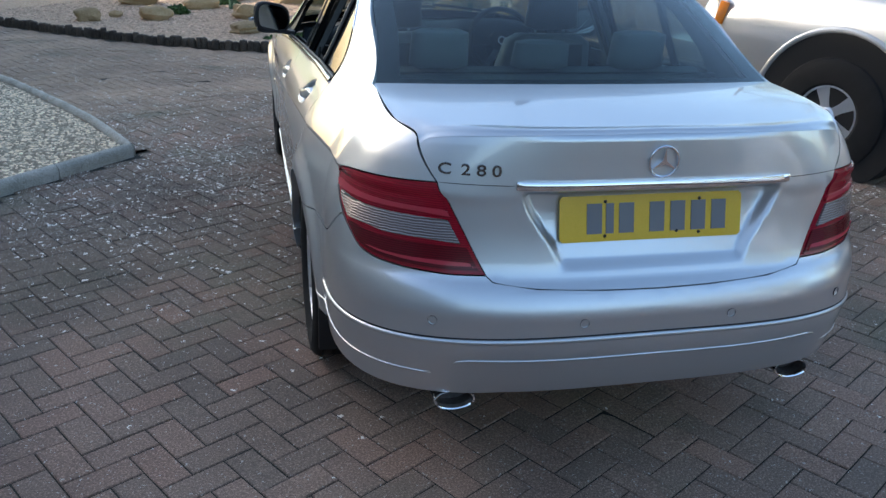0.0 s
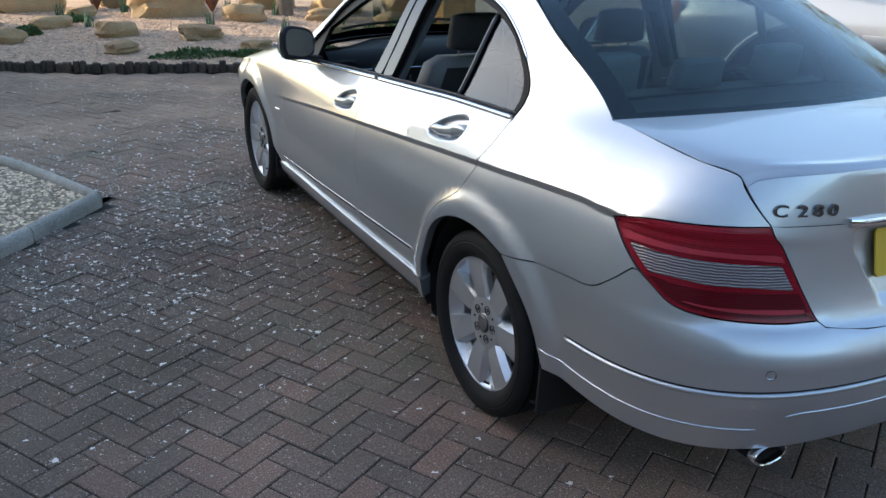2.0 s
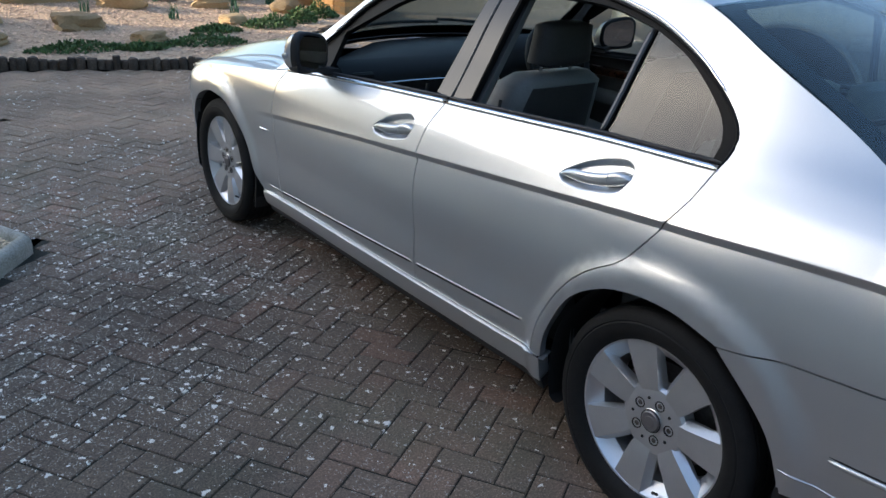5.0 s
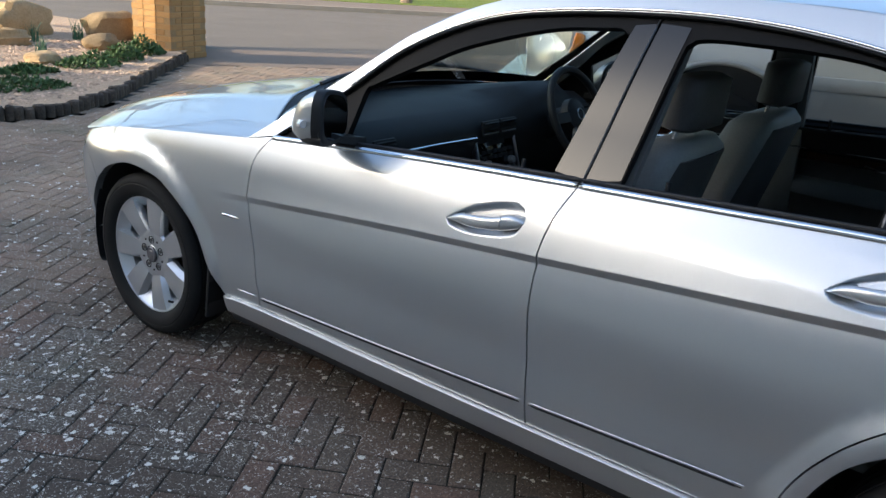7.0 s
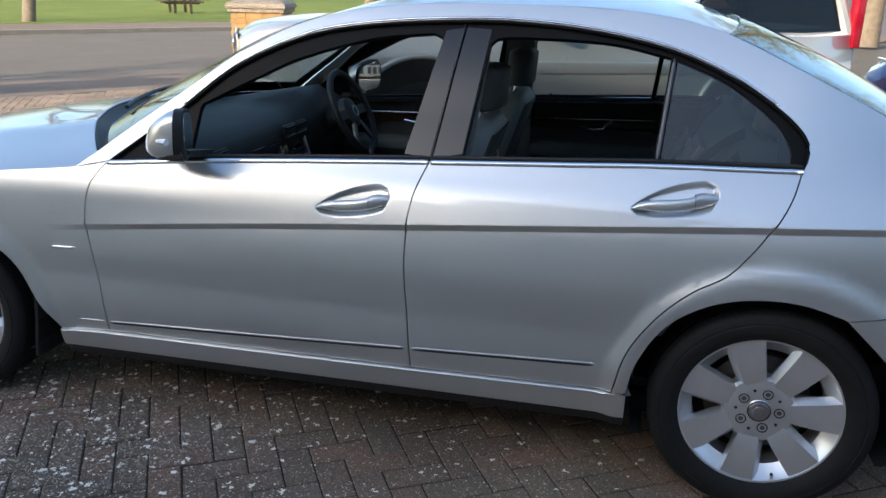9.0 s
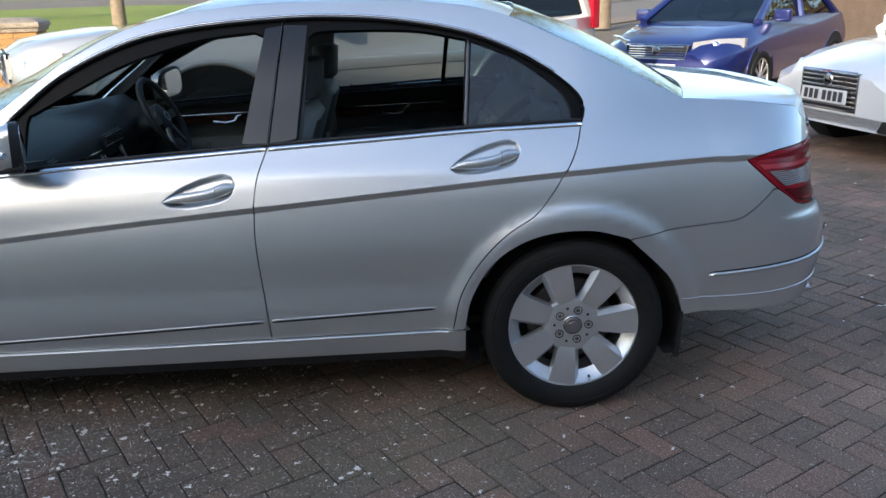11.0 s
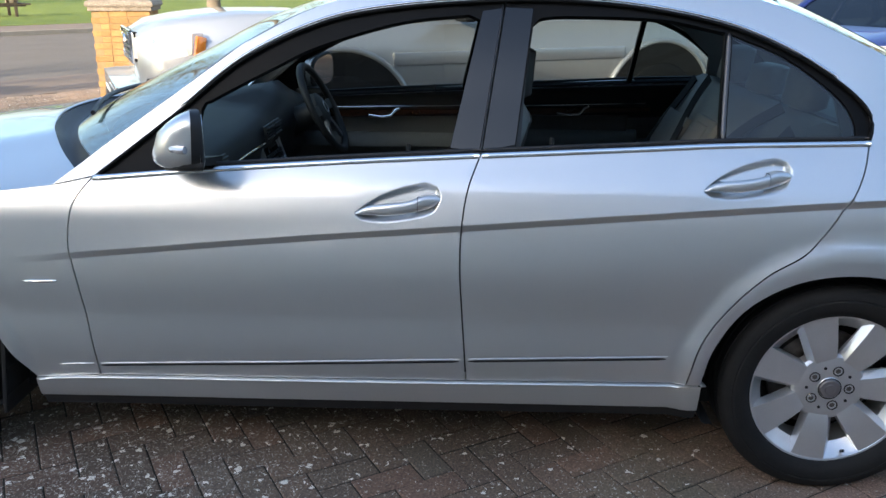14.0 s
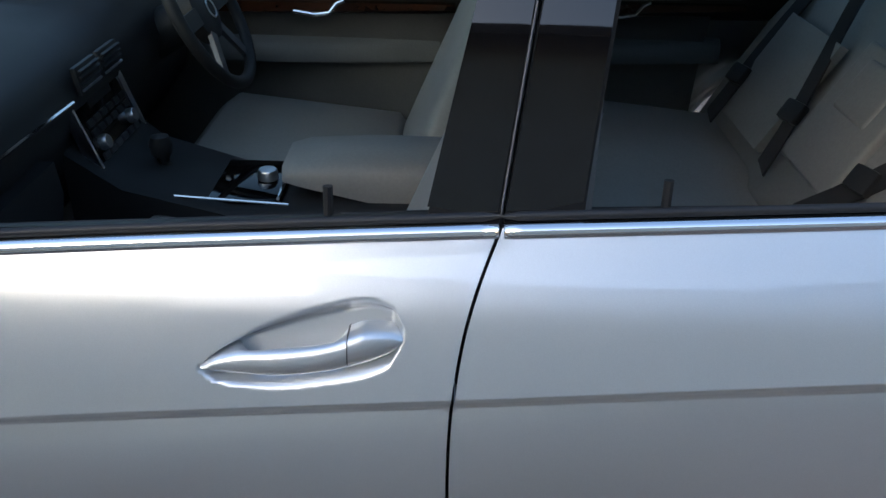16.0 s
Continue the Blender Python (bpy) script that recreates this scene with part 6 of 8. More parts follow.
def paver_material():
    """Weathered clay blocks: mixed tints, grit, moss and lichen flecks that thicken towards the shaded middle of the drive."""
    m = material("clay_paver", (0.1, 0.1, 0.1), 0.85, spec=0.3)
    b = m.node_tree.nodes["Principled BSDF"]
    pos = world_pos(m)
    info, geo = node(m, "ShaderNodeObjectInfo"), node(m, "ShaderNodeNewGeometry")
    pick = math_node(m, "FRACT", math_node(m, "ADD", info.outputs["Random"], geo.outputs["Random Per Island"]))
    tint = ramp(m, pick, [(0.0, (0.150, 0.115, 0.088)), (0.25, (0.205, 0.142, 0.104)), (0.5, (0.170, 0.136, 0.104)), (0.72, (0.260, 0.150, 0.108)), (0.9, (0.170, 0.150, 0.120)), (1.0, (0.300, 0.170, 0.120))])
    broad = noise_tex(m, 0.45, 3, 0.5, pos)
    tint = mix(m, math_node(m, "MULTIPLY_ADD", ramp_fac(m, broad, 0.42, 0.62), 0.35, 0.45), tint, (0.125, 0.098, 0.074))
    moss = ramp_fac(m, noise_tex(m, 0.9, 4, 0.6, pos), 0.55, 0.70)
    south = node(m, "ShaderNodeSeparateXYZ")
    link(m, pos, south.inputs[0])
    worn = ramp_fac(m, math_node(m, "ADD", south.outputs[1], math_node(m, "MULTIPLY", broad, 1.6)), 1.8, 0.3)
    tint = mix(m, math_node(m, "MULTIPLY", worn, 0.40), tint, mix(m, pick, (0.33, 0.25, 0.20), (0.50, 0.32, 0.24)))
    # Paler tan tint that comes in along +y
    far_paler = ramp_fac(m, math_node(m, "ADD", south.outputs[1], math_node(m, "MULTIPLY", broad, 1.6)), 3.6, 5.6)
    tint = mix(m, math_node(m, "MULTIPLY", far_paler, 0.6), tint, mix(m, pick, (0.31, 0.225, 0.15), (0.38, 0.275, 0.19)))
    tint = mix(m, math_node(m, "MULTIPLY", moss, 0.55), tint, (0.105, 0.115, 0.075))
    patchy = ramp(m, noise_tex(m, 0.75, 4, 0.6, pos), [(0.32, (0.62, 0.61, 0.60)), (0.50, (1.05, 1.03, 1.0)), (0.66, (1.50, 1.42, 1.32))])
    tint = mix(m, 0.85, tint, patchy, "MULTIPLY")
    grit = noise_tex(m, 150, 5, 0.8, pos)
    tint = mix(m, 0.75, tint, ramp(m, grit, [(0.30, (0.25, 0.23, 0.22)), (0.52, (0.95, 0.95, 0.95)), (0.72, (3.0, 2.9, 2.8))]), "MULTIPLY")
    # lichen: small pale flecks gathered in patches
    spots = node(m, "ShaderNodeTexVoronoi", Scale=38.0)
    warp = node(m, "ShaderNodeVectorMath")
    warp.operation = "ADD"
    wob = node(m, "ShaderNodeTexNoise", Scale=70.0, Detail=2.0)
    link(m, pos, wob.inputs["Vector"])
    scl = node(m, "ShaderNodeVectorMath")
    scl.operation = "SCALE"
    link(m, wob.outputs["Color"], scl.inputs[0])
    scl.inputs["Scale"].default_value = 0.032
    link(m, pos, warp.inputs[0])
    link(m, scl.outputs[0], warp.inputs[1])
    link(m, warp.outputs[0], spots.inputs["Vector"])
    sep = node(m, "ShaderNodeSeparateXYZ")
    link(m, pos, sep.inputs[0])
    cell = node(m, "ShaderNodeSeparateColor")
    link(m, spots.outputs["Color"], cell.inputs[0])
    # patchiness grows along the drive
    along_y = math_node(m, "MULTIPLY_ADD", sep.outputs[1], 0.42, -0.05)
    near = math_node(m, "MULTIPLY_ADD", ramp_fac(m, sep.outputs[1], 5.2, 2.8), 0.85, 0.15)
    dense = math_node(m, "MULTIPLY", near, math_node(m, "MULTIPLY", math_node(m, "MINIMUM", math_node(m, "MAXIMUM", along_y, 0.025), 0.90), ramp_fac(m, noise_tex(m, 1.3, 4, 0.65, pos), 0.30, 0.60)))
    chosen = math_node(m, "LESS_THAN", cell.outputs[0], dense)
    size = math_node(m, "MULTIPLY_ADD", math_node(m, "POWER", cell.outputs[1], 2.2), 0.34, 0.12)
    fleck = math_node(m, "MULTIPLY", chosen, math_node(m, "LESS_THAN", spots.outputs["Distance"], size))
    tint = mix(m, math_node(m, "MULTIPLY", fleck, 1.0), tint, (0.88, 0.83, 0.73))
    fine = node(m, "ShaderNodeTexVoronoi", Scale=120.0)
    link(m, warp.outputs[0], fine.inputs["Vector"])
    pick2 = node(m, "ShaderNodeSeparateColor")
    link(m, fine.outputs["Color"], pick2.inputs[0])
    small = math_node(m, "MULTIPLY", math_node(m, "LESS_THAN", pick2.outputs[0], math_node(m, "MULTIPLY_ADD", dense, 0.85, 0.06)), math_node(m, "LESS_THAN", fine.outputs["Distance"], 0.34))
    tint = mix(m, math_node(m, "MULTIPLY", small, 0.8), tint, (0.62, 0.57, 0.49))
    link(m, tint, b.inputs["Base Color"])
    bump(m, grit, 0.75, 0.004)
    return m


def ramp_fac(m, fac, low, high):
    n = node(m, "ShaderNodeMapRange")
    n.inputs[1].default_value, n.inputs[2].default_value = low, high
    n.clamp = True
    link(m, fac, n.inputs[0])
    return n.outputs[0]


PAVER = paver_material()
SAND = mottled("joint_sand", [(0.3, (0.014, 0.014, 0.010)), (0.7, (0.040, 0.038, 0.026))], 4, 0.95, 120, 0.6, 0.004)
SOIL = mottled("soil", [(0.3, (0.09, 0.075, 0.055)), (0.7, (0.16, 0.13, 0.10))], 3, 0.95, 40, 0.5, 0.02)
CONCRETE = mottled("concrete_edging", [(0.28, (0.13, 0.125, 0.09)), (0.5, (0.42, 0.39, 0.32)), (0.72, (0.66, 0.61, 0.52))], 6, 0.9, 120, 0.4, 0.004)
PEBBLE = mottled("buff_gravel", [(0.2, (0.55, 0.40, 0.24)), (0.5, (0.74, 0.59, 0.40)), (0.8, (0.88, 0.77, 0.60))], 30, 0.85, 140, 0.3, 0.003, random_tint=0.6)
BED_BASE = mottled("buff_gravel_bed", [(0.3, (0.16, 0.115, 0.07)), (0.7, (0.50, 0.38, 0.25))], 40, 0.9, 90, 0.9, 0.02)
PINK_GRAVEL = mottled("pink_gravel", [(0.25, (0.34, 0.22, 0.13)), (0.5, (0.54, 0.38, 0.25)), (0.8, (0.72, 0.56, 0.41))], 35, 0.9, 60, 0.9, 0.03)
PINK_STONE = mottled("pink_gravel_stone", [(0.2, (0.38, 0.24, 0.15)), (0.8, (0.72, 0.54, 0.39))], 20, 0.9, 90, 0.3, 0.004, random_tint=0.35)
LOG = mottled("weathered_log", [(0.25, (0.022, 0.017, 0.012)), (0.5, (0.06, 0.045, 0.032)), (0.8, (0.15, 0.12, 0.09))], 10, 0.9, 70, 0.6, 0.008, random_tint=0.35)
SANDSTONE = mottled("sandstone", [(0.2, (0.20, 0.13, 0.065)), (0.5, (0.34, 0.235, 0.12)), (0.8, (0.45, 0.33, 0.19))], 4, 0.9, 40, 0.5, 0.02, random_tint=0.25)
BRICK = mottled("buff_brick", [(0.2, (0.30, 0.15, 0.05)), (0.5, (0.38, 0.21, 0.078)), (0.8, (0.44, 0.27, 0.11))], 8, 0.9, 90, 0.4, 0.004, random_tint=0.16)
MORTAR = mottled("mortar", [(0.3, (0.27, 0.175, 0.08)), (0.7, (0.36, 0.24, 0.12))], 20, 0.95, 120, 0.4, 0.004)
CAP = mottled("stone_cap", [(0.25, (0.15, 0.12, 0.09)), (0.55, (0.30, 0.25, 0.19)), (0.8, (0.48, 0.45, 0.40))], 14, 0.95, 60, 0.5, 0.006)
TARMAC = mottled("road_tarmac", [(0.3, (0.125, 0.102, 0.078)), (0.7, (0.18, 0.150, 0.118))], 0.8, 0.9, 130, 0.5, 0.006)
FOOTWAY = mottled("footway_tarmac", [(0.3, (0.16, 0.115, 0.080)), (0.7, (0.24, 0.18, 0.135))], 0.8, 0.95, 110, 0.4, 0.005)
KERB = mottled("kerb_concrete", [(0.3, (0.27, 0.23, 0.17)), (0.7, (0.38, 0.33, 0.26))], 3, 0.9, 90, 0.3, 0.004)
GRASS = mottled("grass", [(0.25, (0.085, 0.12, 0.012)), (0.5, (0.16, 0.20, 0.022)), (0.8, (0.26, 0.28, 0.05))], 0.5, 0.95, 25, 0.7, 0.05)
LEAF = mottled("low_leaves", [(0.3, (0.03, 0.07, 0.02)), (0.7, (0.09, 0.15, 0.045))], 12, 0.7, 60, 0.2, 0.004, random_tint=0.4)
BLADE = mottled("bulb_leaves", [(0.3, (0.03, 0.09, 0.05)), (0.7, (0.08, 0.17, 0.09))], 12, 0.6, 60, 0.1, 0.004, random_tint=0.3)
GOLD_LEAF = mottled("golden_leaves", [(0.3, (0.10, 0.10, 0.015)), (0.7, (0.22, 0.19, 0.04))], 2, 0.7, 30, 0.2, 0.004, random_tint=0.4)
BARK = mottled("bark", [(0.25, (0.10, 0.075, 0.05)), (0.7, (0.25, 0.20, 0.15))], 8, 0.95, 50, 0.8, 0.02)
TWIG = mottled("red_twigs", [(0.3, (0.16, 0.06, 0.03)), (0.7, (0.27, 0.12, 0.06))], 9, 0.8, 50, 0.2, 0.004)
# Walls of the unseen house, kept pale to bounce light onto the car's flank
HOUSE_BRICK = mottled("house_brick", [(0.3, (0.42, 0.37, 0.32)), (0.7, (0.54, 0.49, 0.43))], 3, 0.9, 30, 0.4, 0.01)
ROOF_TILE = mottled("roof_tile", [(0.3, (0.07, 0.05, 0.04)), (0.7, (0.12, 0.08, 0.065))], 2, 0.9, 25, 0.5, 0.02)

rnd = random.Random(7)

# ---- ground ----
bm = bmesh.new()
box(bm, (600, 600, 0.2), pose(0, 0, -0.16))
tagged(part("ground", bm, SOIL, smooth=False), "bare earth under the drive and gardens", "ground", kind="structure")

ROAD_N, ROAD_T = Vector((0.57, 0.82)).normalized(), Vector((0.82, -0.57)).normalized()


def strip_along(name, n0, n1, z, mat, label, thick=0.1, t0=-70, t1=70, kind="structure", cat=""):
    bm = bmesh.new()
    q = [ROAD_N * n + ROAD_T * t for n, t in ((n0, t0), (n0, t1), (n1, t1), (n1, t0))]
    prism(bm, [(v.x, v.y) for v in q], z - thick, z)
    return tagged(part(name, bm, mat, smooth=False), label, cat or name.split("_")[-1], kind=kind)


strip_along("footway_near", 9.7, 11.5, 0.0, FOOTWAY, "brown tarmac footway along the near side of the road", cat="pavement")
strip_along("road", 11.5, 21.4, -0.012, TARMAC, "grey tarmac road with tree shadows across it")
kerb_far = strip_along("kerb_far", 21.4, 21.56, 0.10, KERB, "pale concrete kerb along the far side of the road", 0.2, cat="kerb")
strip_along("footway_far", 21.56, 24.4, 0.09, FOOTWAY, "brown footway beyond the road", cat="pavement")
strip_along("lawn", 24.4, 95, 0.10, GRASS, "sunlit mown grass beyond the road", cat="grass")

# ---- gravel bed with its concrete edging ----
BED_CORNER = (-1.79, 2.80)
BED_LOW = [BED_CORNER, (-2.40, 2.03), (-3.3, 0.90), (-4.6, -0.75)]
BED_FAR = [BED_CORNER, (-2.10, 3.52), (-2.42, 4.12), (-2.90, 4.93), (-3.25, 5.45), (-4.1, 6.45), (-5.4, 7.6)]
bed_poly = [*BED_LOW[::-1], *BED_FAR[1:], (-6.6, 8.2), (-6.6, -1.0)]
bm = bmesh.new()
prism(bm, bed_poly, -0.05, 0.045)
tagged(part("gravel_bed", bm, BED_BASE, smooth=False), "raised bed of buff gravel beside the drive", "gravel bed", kind="structure")


def edging(line, name, label):
    """Round-topped concrete lengths laid end to end."""
    pts = [Vector((*p, 0)) for p in smooth_line(line, 0.06)]
    total = [0.0]
    for a, b in zip(pts, pts[1:]):
        total.append(total[-1] + (b - a).length)
    at = lambda d: Vector([float(np.interp(d, total, [p[k] for p in pts])) for k in range(3)])
    root = tagged(holder(name, (*line[0], 0)), label, "edging")
    inv = root.matrix_world.inverted()
    d, k = 0.0, 0
    while d < total[-1] - 0.1:
        e = min(d + 0.60, total[-1])
        bm = bmesh.new()
        rings = []
        for j in range(7):
            s = d + 0.004 + (e - d - 0.008) * j / 6
            p, way = at(s), (at(min(s + 0.03, total[-1])) - at(max(s - 0.03, 0))).normalized()
            side = Vector((-way.y, way.x, 0))
            lift = rnd.uniform(-0.002, 0.002)
            rings.append([inv @ (p + side * x + Vector((0, 0, z + lift))) for x, z in ((-0.034, -0.04), (-0.036, 0.04), (-0.031, 0.066), (-0.017, 0.081), (0.0, 0.086), (0.017, 0.081), (0.031, 0.066), (0.036, 0.04), (0.034, -0.04))])
        loft(bm, rings)
        part("edging_length", bm, CONCRETE, root, angle=40)
        d, k = e, k + 1
    return root


edging(BED_LOW, "bed_edging", "mossy round-topped concrete edging of the gravel bed")
edging(BED_FAR, "bed_edging", "pale round-topped concrete edging along the curving side of the bed")


def scatter_stones(name, poly, count, size, mat, label, z=0.045, keep=None, seed=3):
    """Many small stones in one object."""
    r = np.random.RandomState(seed)
    p = np.array(poly)
    lo, hi = p.min(0), p.max(0)
    pts = lo + (hi - lo) * r.rand(count * 3, 2)
    pts = pts[inside(pts, list(map(tuple, poly)))]
    if keep is not None:
        pts = pts[keep(pts)]
    pts = pts[:count]
    base = np.array([(0, 0, 0.7), (1, 0, 0), (0.3, 0.95, 0.1), (-0.8, 0.6, -0.1), (-0.8, -0.6, 0.1), (0.3, -0.95, 0), (0, 0, -0.7)])
    tris = np.array([(0, 1, 2), (0, 2, 3), (0, 3, 4), (0, 4, 5), (0, 5, 1), (6, 2, 1), (6, 3, 2), (6, 4, 3), (6, 5, 4), (6, 1, 5)])
    n = len(pts)
    s = size * (0.5 + r.rand(n, 1, 1)) * (0.7 + 0.6 * r.rand(n, 7, 1))
    a = r.rand(n) * 6.283
    v = base[None] * s * np.array([1, 0.75, 0.6])
    x = v[..., 0] * np.cos(a)[:, None] - v[..., 1] * np.sin(a)[:, None]
    y = v[..., 0] * np.sin(a)[:, None] + v[..., 1] * np.cos(a)[:, None]
    v = np.stack([x + pts[:, :1], y + pts[:, 1:], v[..., 2] + (z(pts)[:, None] if callable(z) else z) + 0.15 * size], -1).reshape(-1, 3)
    f = (tris[None] + 7 * np.arange(n)[:, None, None]).reshape(-1, 3)
    ob = mesh_ob(name, v.tolist(), f.tolist(), mat)
    return tagged(ob, label, "gravel", kind="stuff")


near_bed = [*[(x - 0.03, y + 0.02) for x, y in BED_LOW[:3][::-1]], *[(x - 0.05, y - 0.02) for x, y in BED_FAR[1:5]], (-4.6, 6.2), (-5.6, 6.0), (-5.6, 0.6), (-4.3, -0.2)]
scatter_stones("bed_gravel", near_bed, 42000, 0.0130, PEBBLE, "loose buff gravel stones in the bed", 0.045, seed=5)

# ---- log edging and rockery ----
LOG_LINE = [(-7.4, 11.9), (-5.6, 10.75), (-4.19, 9.60), (-3.13, 8.70), (-2.10, 7.95), (-1.23, 7.52), (-0.70, 7.36), (-0.35, 7.25), (0.72, 6.87), (1.55, 7.20), (2.49, 8.05), (3.19, 8.70), (4.0, 9.40)]
log_pts = [Vector((*p, 0)) for p in smooth_line(LOG_LINE, 0.05)]
log_len = np.r_[0, np.cumsum([(b - a).length for a, b in zip(log_pts, log_pts[1:])])]
log_xy = np.array([(p.x, p.y) for p in log_pts])
log_at = lambda d: (float(np.interp(d, log_len, log_xy[:, 0])), float(np.interp(d, log_len, log_xy[:, 1])))
logs = tagged(holder("log_edging", (0, 7.1, 0)), "dark weathered half-log edging round the rockery", "edging")
log_meshes = []
for k in range(6):
    bm = bmesh.new()
    w = 0.036 + 0.006 * (k % 3)
    h = 0.095 + 0.011 * ((k * 5) % 4)
    rings = []
    for z, sc in ((-0.05, 1.0), (0.05, 1.02), (h - 0.012, 1.0), (h - 0.002, 0.86), (h, 0.6)):
        rings.append([(w * sc * math.cos(a) * (1 + 0.05 * math.sin(3 * a + k)), w * sc * math.sin(a), z + 0.004 * math.sin(2 * a + k)) for a in (2 * math.pi * j / 12 for j in range(12))])
    loft(bm, rings)
    proto = part("log", bm, LOG, logs, angle=50)
    log_meshes.append(proto.data)
    bpy.data.objects.remove(proto)
d, k = 1.0, 0
while d < log_len[-1] - 0.05:
    i = rnd.randrange(6)
    x, y = log_at(d)
    ob = new("log", log_meshes[i])
    ob.parent = logs
    ob.matrix_local = pose(x + rnd.uniform(-0.006, 0.006), y - 7.1 + rnd.uniform(-0.006, 0.006), rnd.uniform(-0.015, 0.006), rnd.uniform(-2, 2), rnd.uniform(-2, 2), rnd.uniform(0, 360))
    d += 2 * (0.036 + 0.006 * (i % 3)) * 0.97
    k += 1

rock_poly = [(p.x, p.y + 0.02) for p in log_pts[::3]] + [(5.2, 10.6), (3.0, 15.5), (-3.0, 19.5), (-9, 20)]


def rockery_z(x, y):
    d = max(0.0, y - (8.2 - 0.5 * x if x < -0.8 else 7.6 + 0.25 * abs(x - 0.7)))
    return 0.085 + 0.035 * min(d, 6.0) + 0.03 * noise.noise((x * 0.7, y * 0.7, 0.3))


pts = []
r = np.random.RandomState(2)
p = np.array(rock_poly)
gx, gy = np.meshgrid(np.arange(-9, 5.4, 0.25), np.arange(6.8, 20, 0.25))
cand = np.stack([gx.ravel(), gy.ravel()], 1)
cand = cand[inside(cand, rock_poly)]
edge_ids = [(k, (k + 1) % len(rock_poly)) for k in range(len(rock_poly))]
got = geometry.delaunay_2d_cdt([Vector(q) for q in rock_poly] + [Vector(q) for q in cand.tolist()], edge_ids, [], 1, 1e-6)
faces = [f for f in got[2] if inside(np.array([np.mean([tuple(got[0][i]) for i in f], axis=0)]), rock_poly)[0]]
tagged(mesh_ob("rockery_bed", [(v.x, v.y, rockery_z(v.x, v.y)) for v in got[0]], faces, PINK_GRAVEL, smooth=True), "gently rising rockery bed of pinkish gravel behind the logs", "rockery", kind="structure")
scatter_stones("rockery_gravel", [(-4.6, 10.4), (-2.1, 8.1), (-0.7, 7.5), (0.75, 7.0), (1.5, 7.35), (2.6, 8.3), (3.6, 9.4), (2.4, 12), (-2.5, 12.5)], 9000, 0.022, PINK_STONE, "loose pinkish gravel of the rockery",
               lambda q: np.array([rockery_z(a, b) for a, b in q]), seed=8)


def rock(x, y, w, d, h, turn, seed, blocky=0.5, label="weathered sandstone rock in the gravel"):
    bm = bmesh.new()
    bmesh.ops.create_icosphere(bm, subdivisions=3, radius=1.0)
    for v in bm.verts:
        c = v.co.normalized()
        q = 2 + 3 * blocky
        c = c / (abs(c.x) ** q + abs(c.y) ** q + abs(c.z) ** q) ** (1 / q)
        n = noise.noise(c * 1.3 + Vector((seed * 3.1, seed, 0))) * 0.30 + noise.noise(c * 3.5 + Vector((seed, 0, seed))) * 0.10
        c *= 1 + n
        strata = 0.03 * math.sin(c.z * 9 + seed)
        v.co = Vector((c.x * w / 2 * (1 + strata), c.y * d / 2 * (1 + strata), c.z * h / 2))
    bm.transform(pose(0, 0, h * 0.36))
    ob = part("rock", bm, SANDSTONE, angle=38)
    ob.matrix_world = pose(x, y, rockery_z(x, y) - 0.01, rnd.uniform(-5, 5), rnd.uniform(-5, 5), turn)
    return tagged(ob, label, "rock", "rockery rocks")


ROCKS = [(-3.05, 9.45, 0.40, 0.30, 0.30, 10, 0.4), (-2.2, 9.6, 0.52, 0.36, 0.36, -6, 0.2), (-1.62, 10.75, 0.62, 0.4, 0.28, 0, 0.5), (-0.90, 9.6, 0.60, 0.42, 0.36, 5, 0.9),
         (-0.98, 8.35, 0.42, 0.34, 0.26, 20, 0.6), (-1.16, 11.6, 0.5, 0.4, 0.3, 30, 0.5), (0.07, 9.1, 0.60, 0.42, 0.32, 8, 0.9), (0.05, 11.2, 1.1, 0.6, 0.5, 4, 0.9),
         (1.0, 10.5, 0.72, 0.5, 0.42, -12, 0.8), (0.55, 8.05, 0.44, 0.36, 0.22, 40, 0.8), (-2.6, 11.3, 0.7, 0.5, 0.34, 0, 0.5), (-0.2, 12.6, 1.3, 0.8, 0.7, 0, 0.8),
         (1.75, 11.9, 0.9, 0.6, 0.6, 10, 0.8), (2.2, 10.4, 0.55, 0.4, 0.32, -20, 0.6), (3.1, 9.9, 0.5, 0.4, 0.3, 30, 0.5), (2.7, 11.2, 0.8, 0.55, 0.5, 12, 0.8),
         (-1.9, 12.7, 1.2, 0.7, 0.6, 6, 0.9), (-3.6, 12.3, 0.8, 0.6, 0.4, 0, 0.4), (-3.3, 11.9, 0.3, 0.25, 0.2, 0, 0.4), (1.97, 9.1, 0.42, 0.3, 0.22, 10, 0.5), (-2.75, 9.9, 0.22, 0.2, 0.16, 0, 0.4), (3.7, 10.6, 0.7, 0.5, 0.45, 0, 0.7)]
for k, (x, y, w, d, h, turn, bl) in enumerate(ROCKS):
    rock(x, y, w * (0.82 if h < 0.45 else 0.95), d * 0.85, h * (0.66 if h < 0.45 else 0.9), turn, k + 1, bl, "large lit sandstone boulder at the back of the rockery" if h > 0.45 else "low rounded sandstone rock in the gravel" if bl < 0.6 else "squared sandstone block in the gravel")


def leaf_quads(verts, faces, at, size, way, r):
    side = way.cross(Vector((r.uniform(-1, 1), r.uniform(-1, 1), r.uniform(-1, 1))))
    if side.length < 1e-3:
        return
    side.normalize()
    n = len(verts)
    verts += [at - side * size * 0.1, at + way * size * 0.5 - side * size * 0.28, at + way * size, at + way * size * 0.5 + side * size * 0.28]
    faces.append((n, n + 1, n + 2, n + 3))


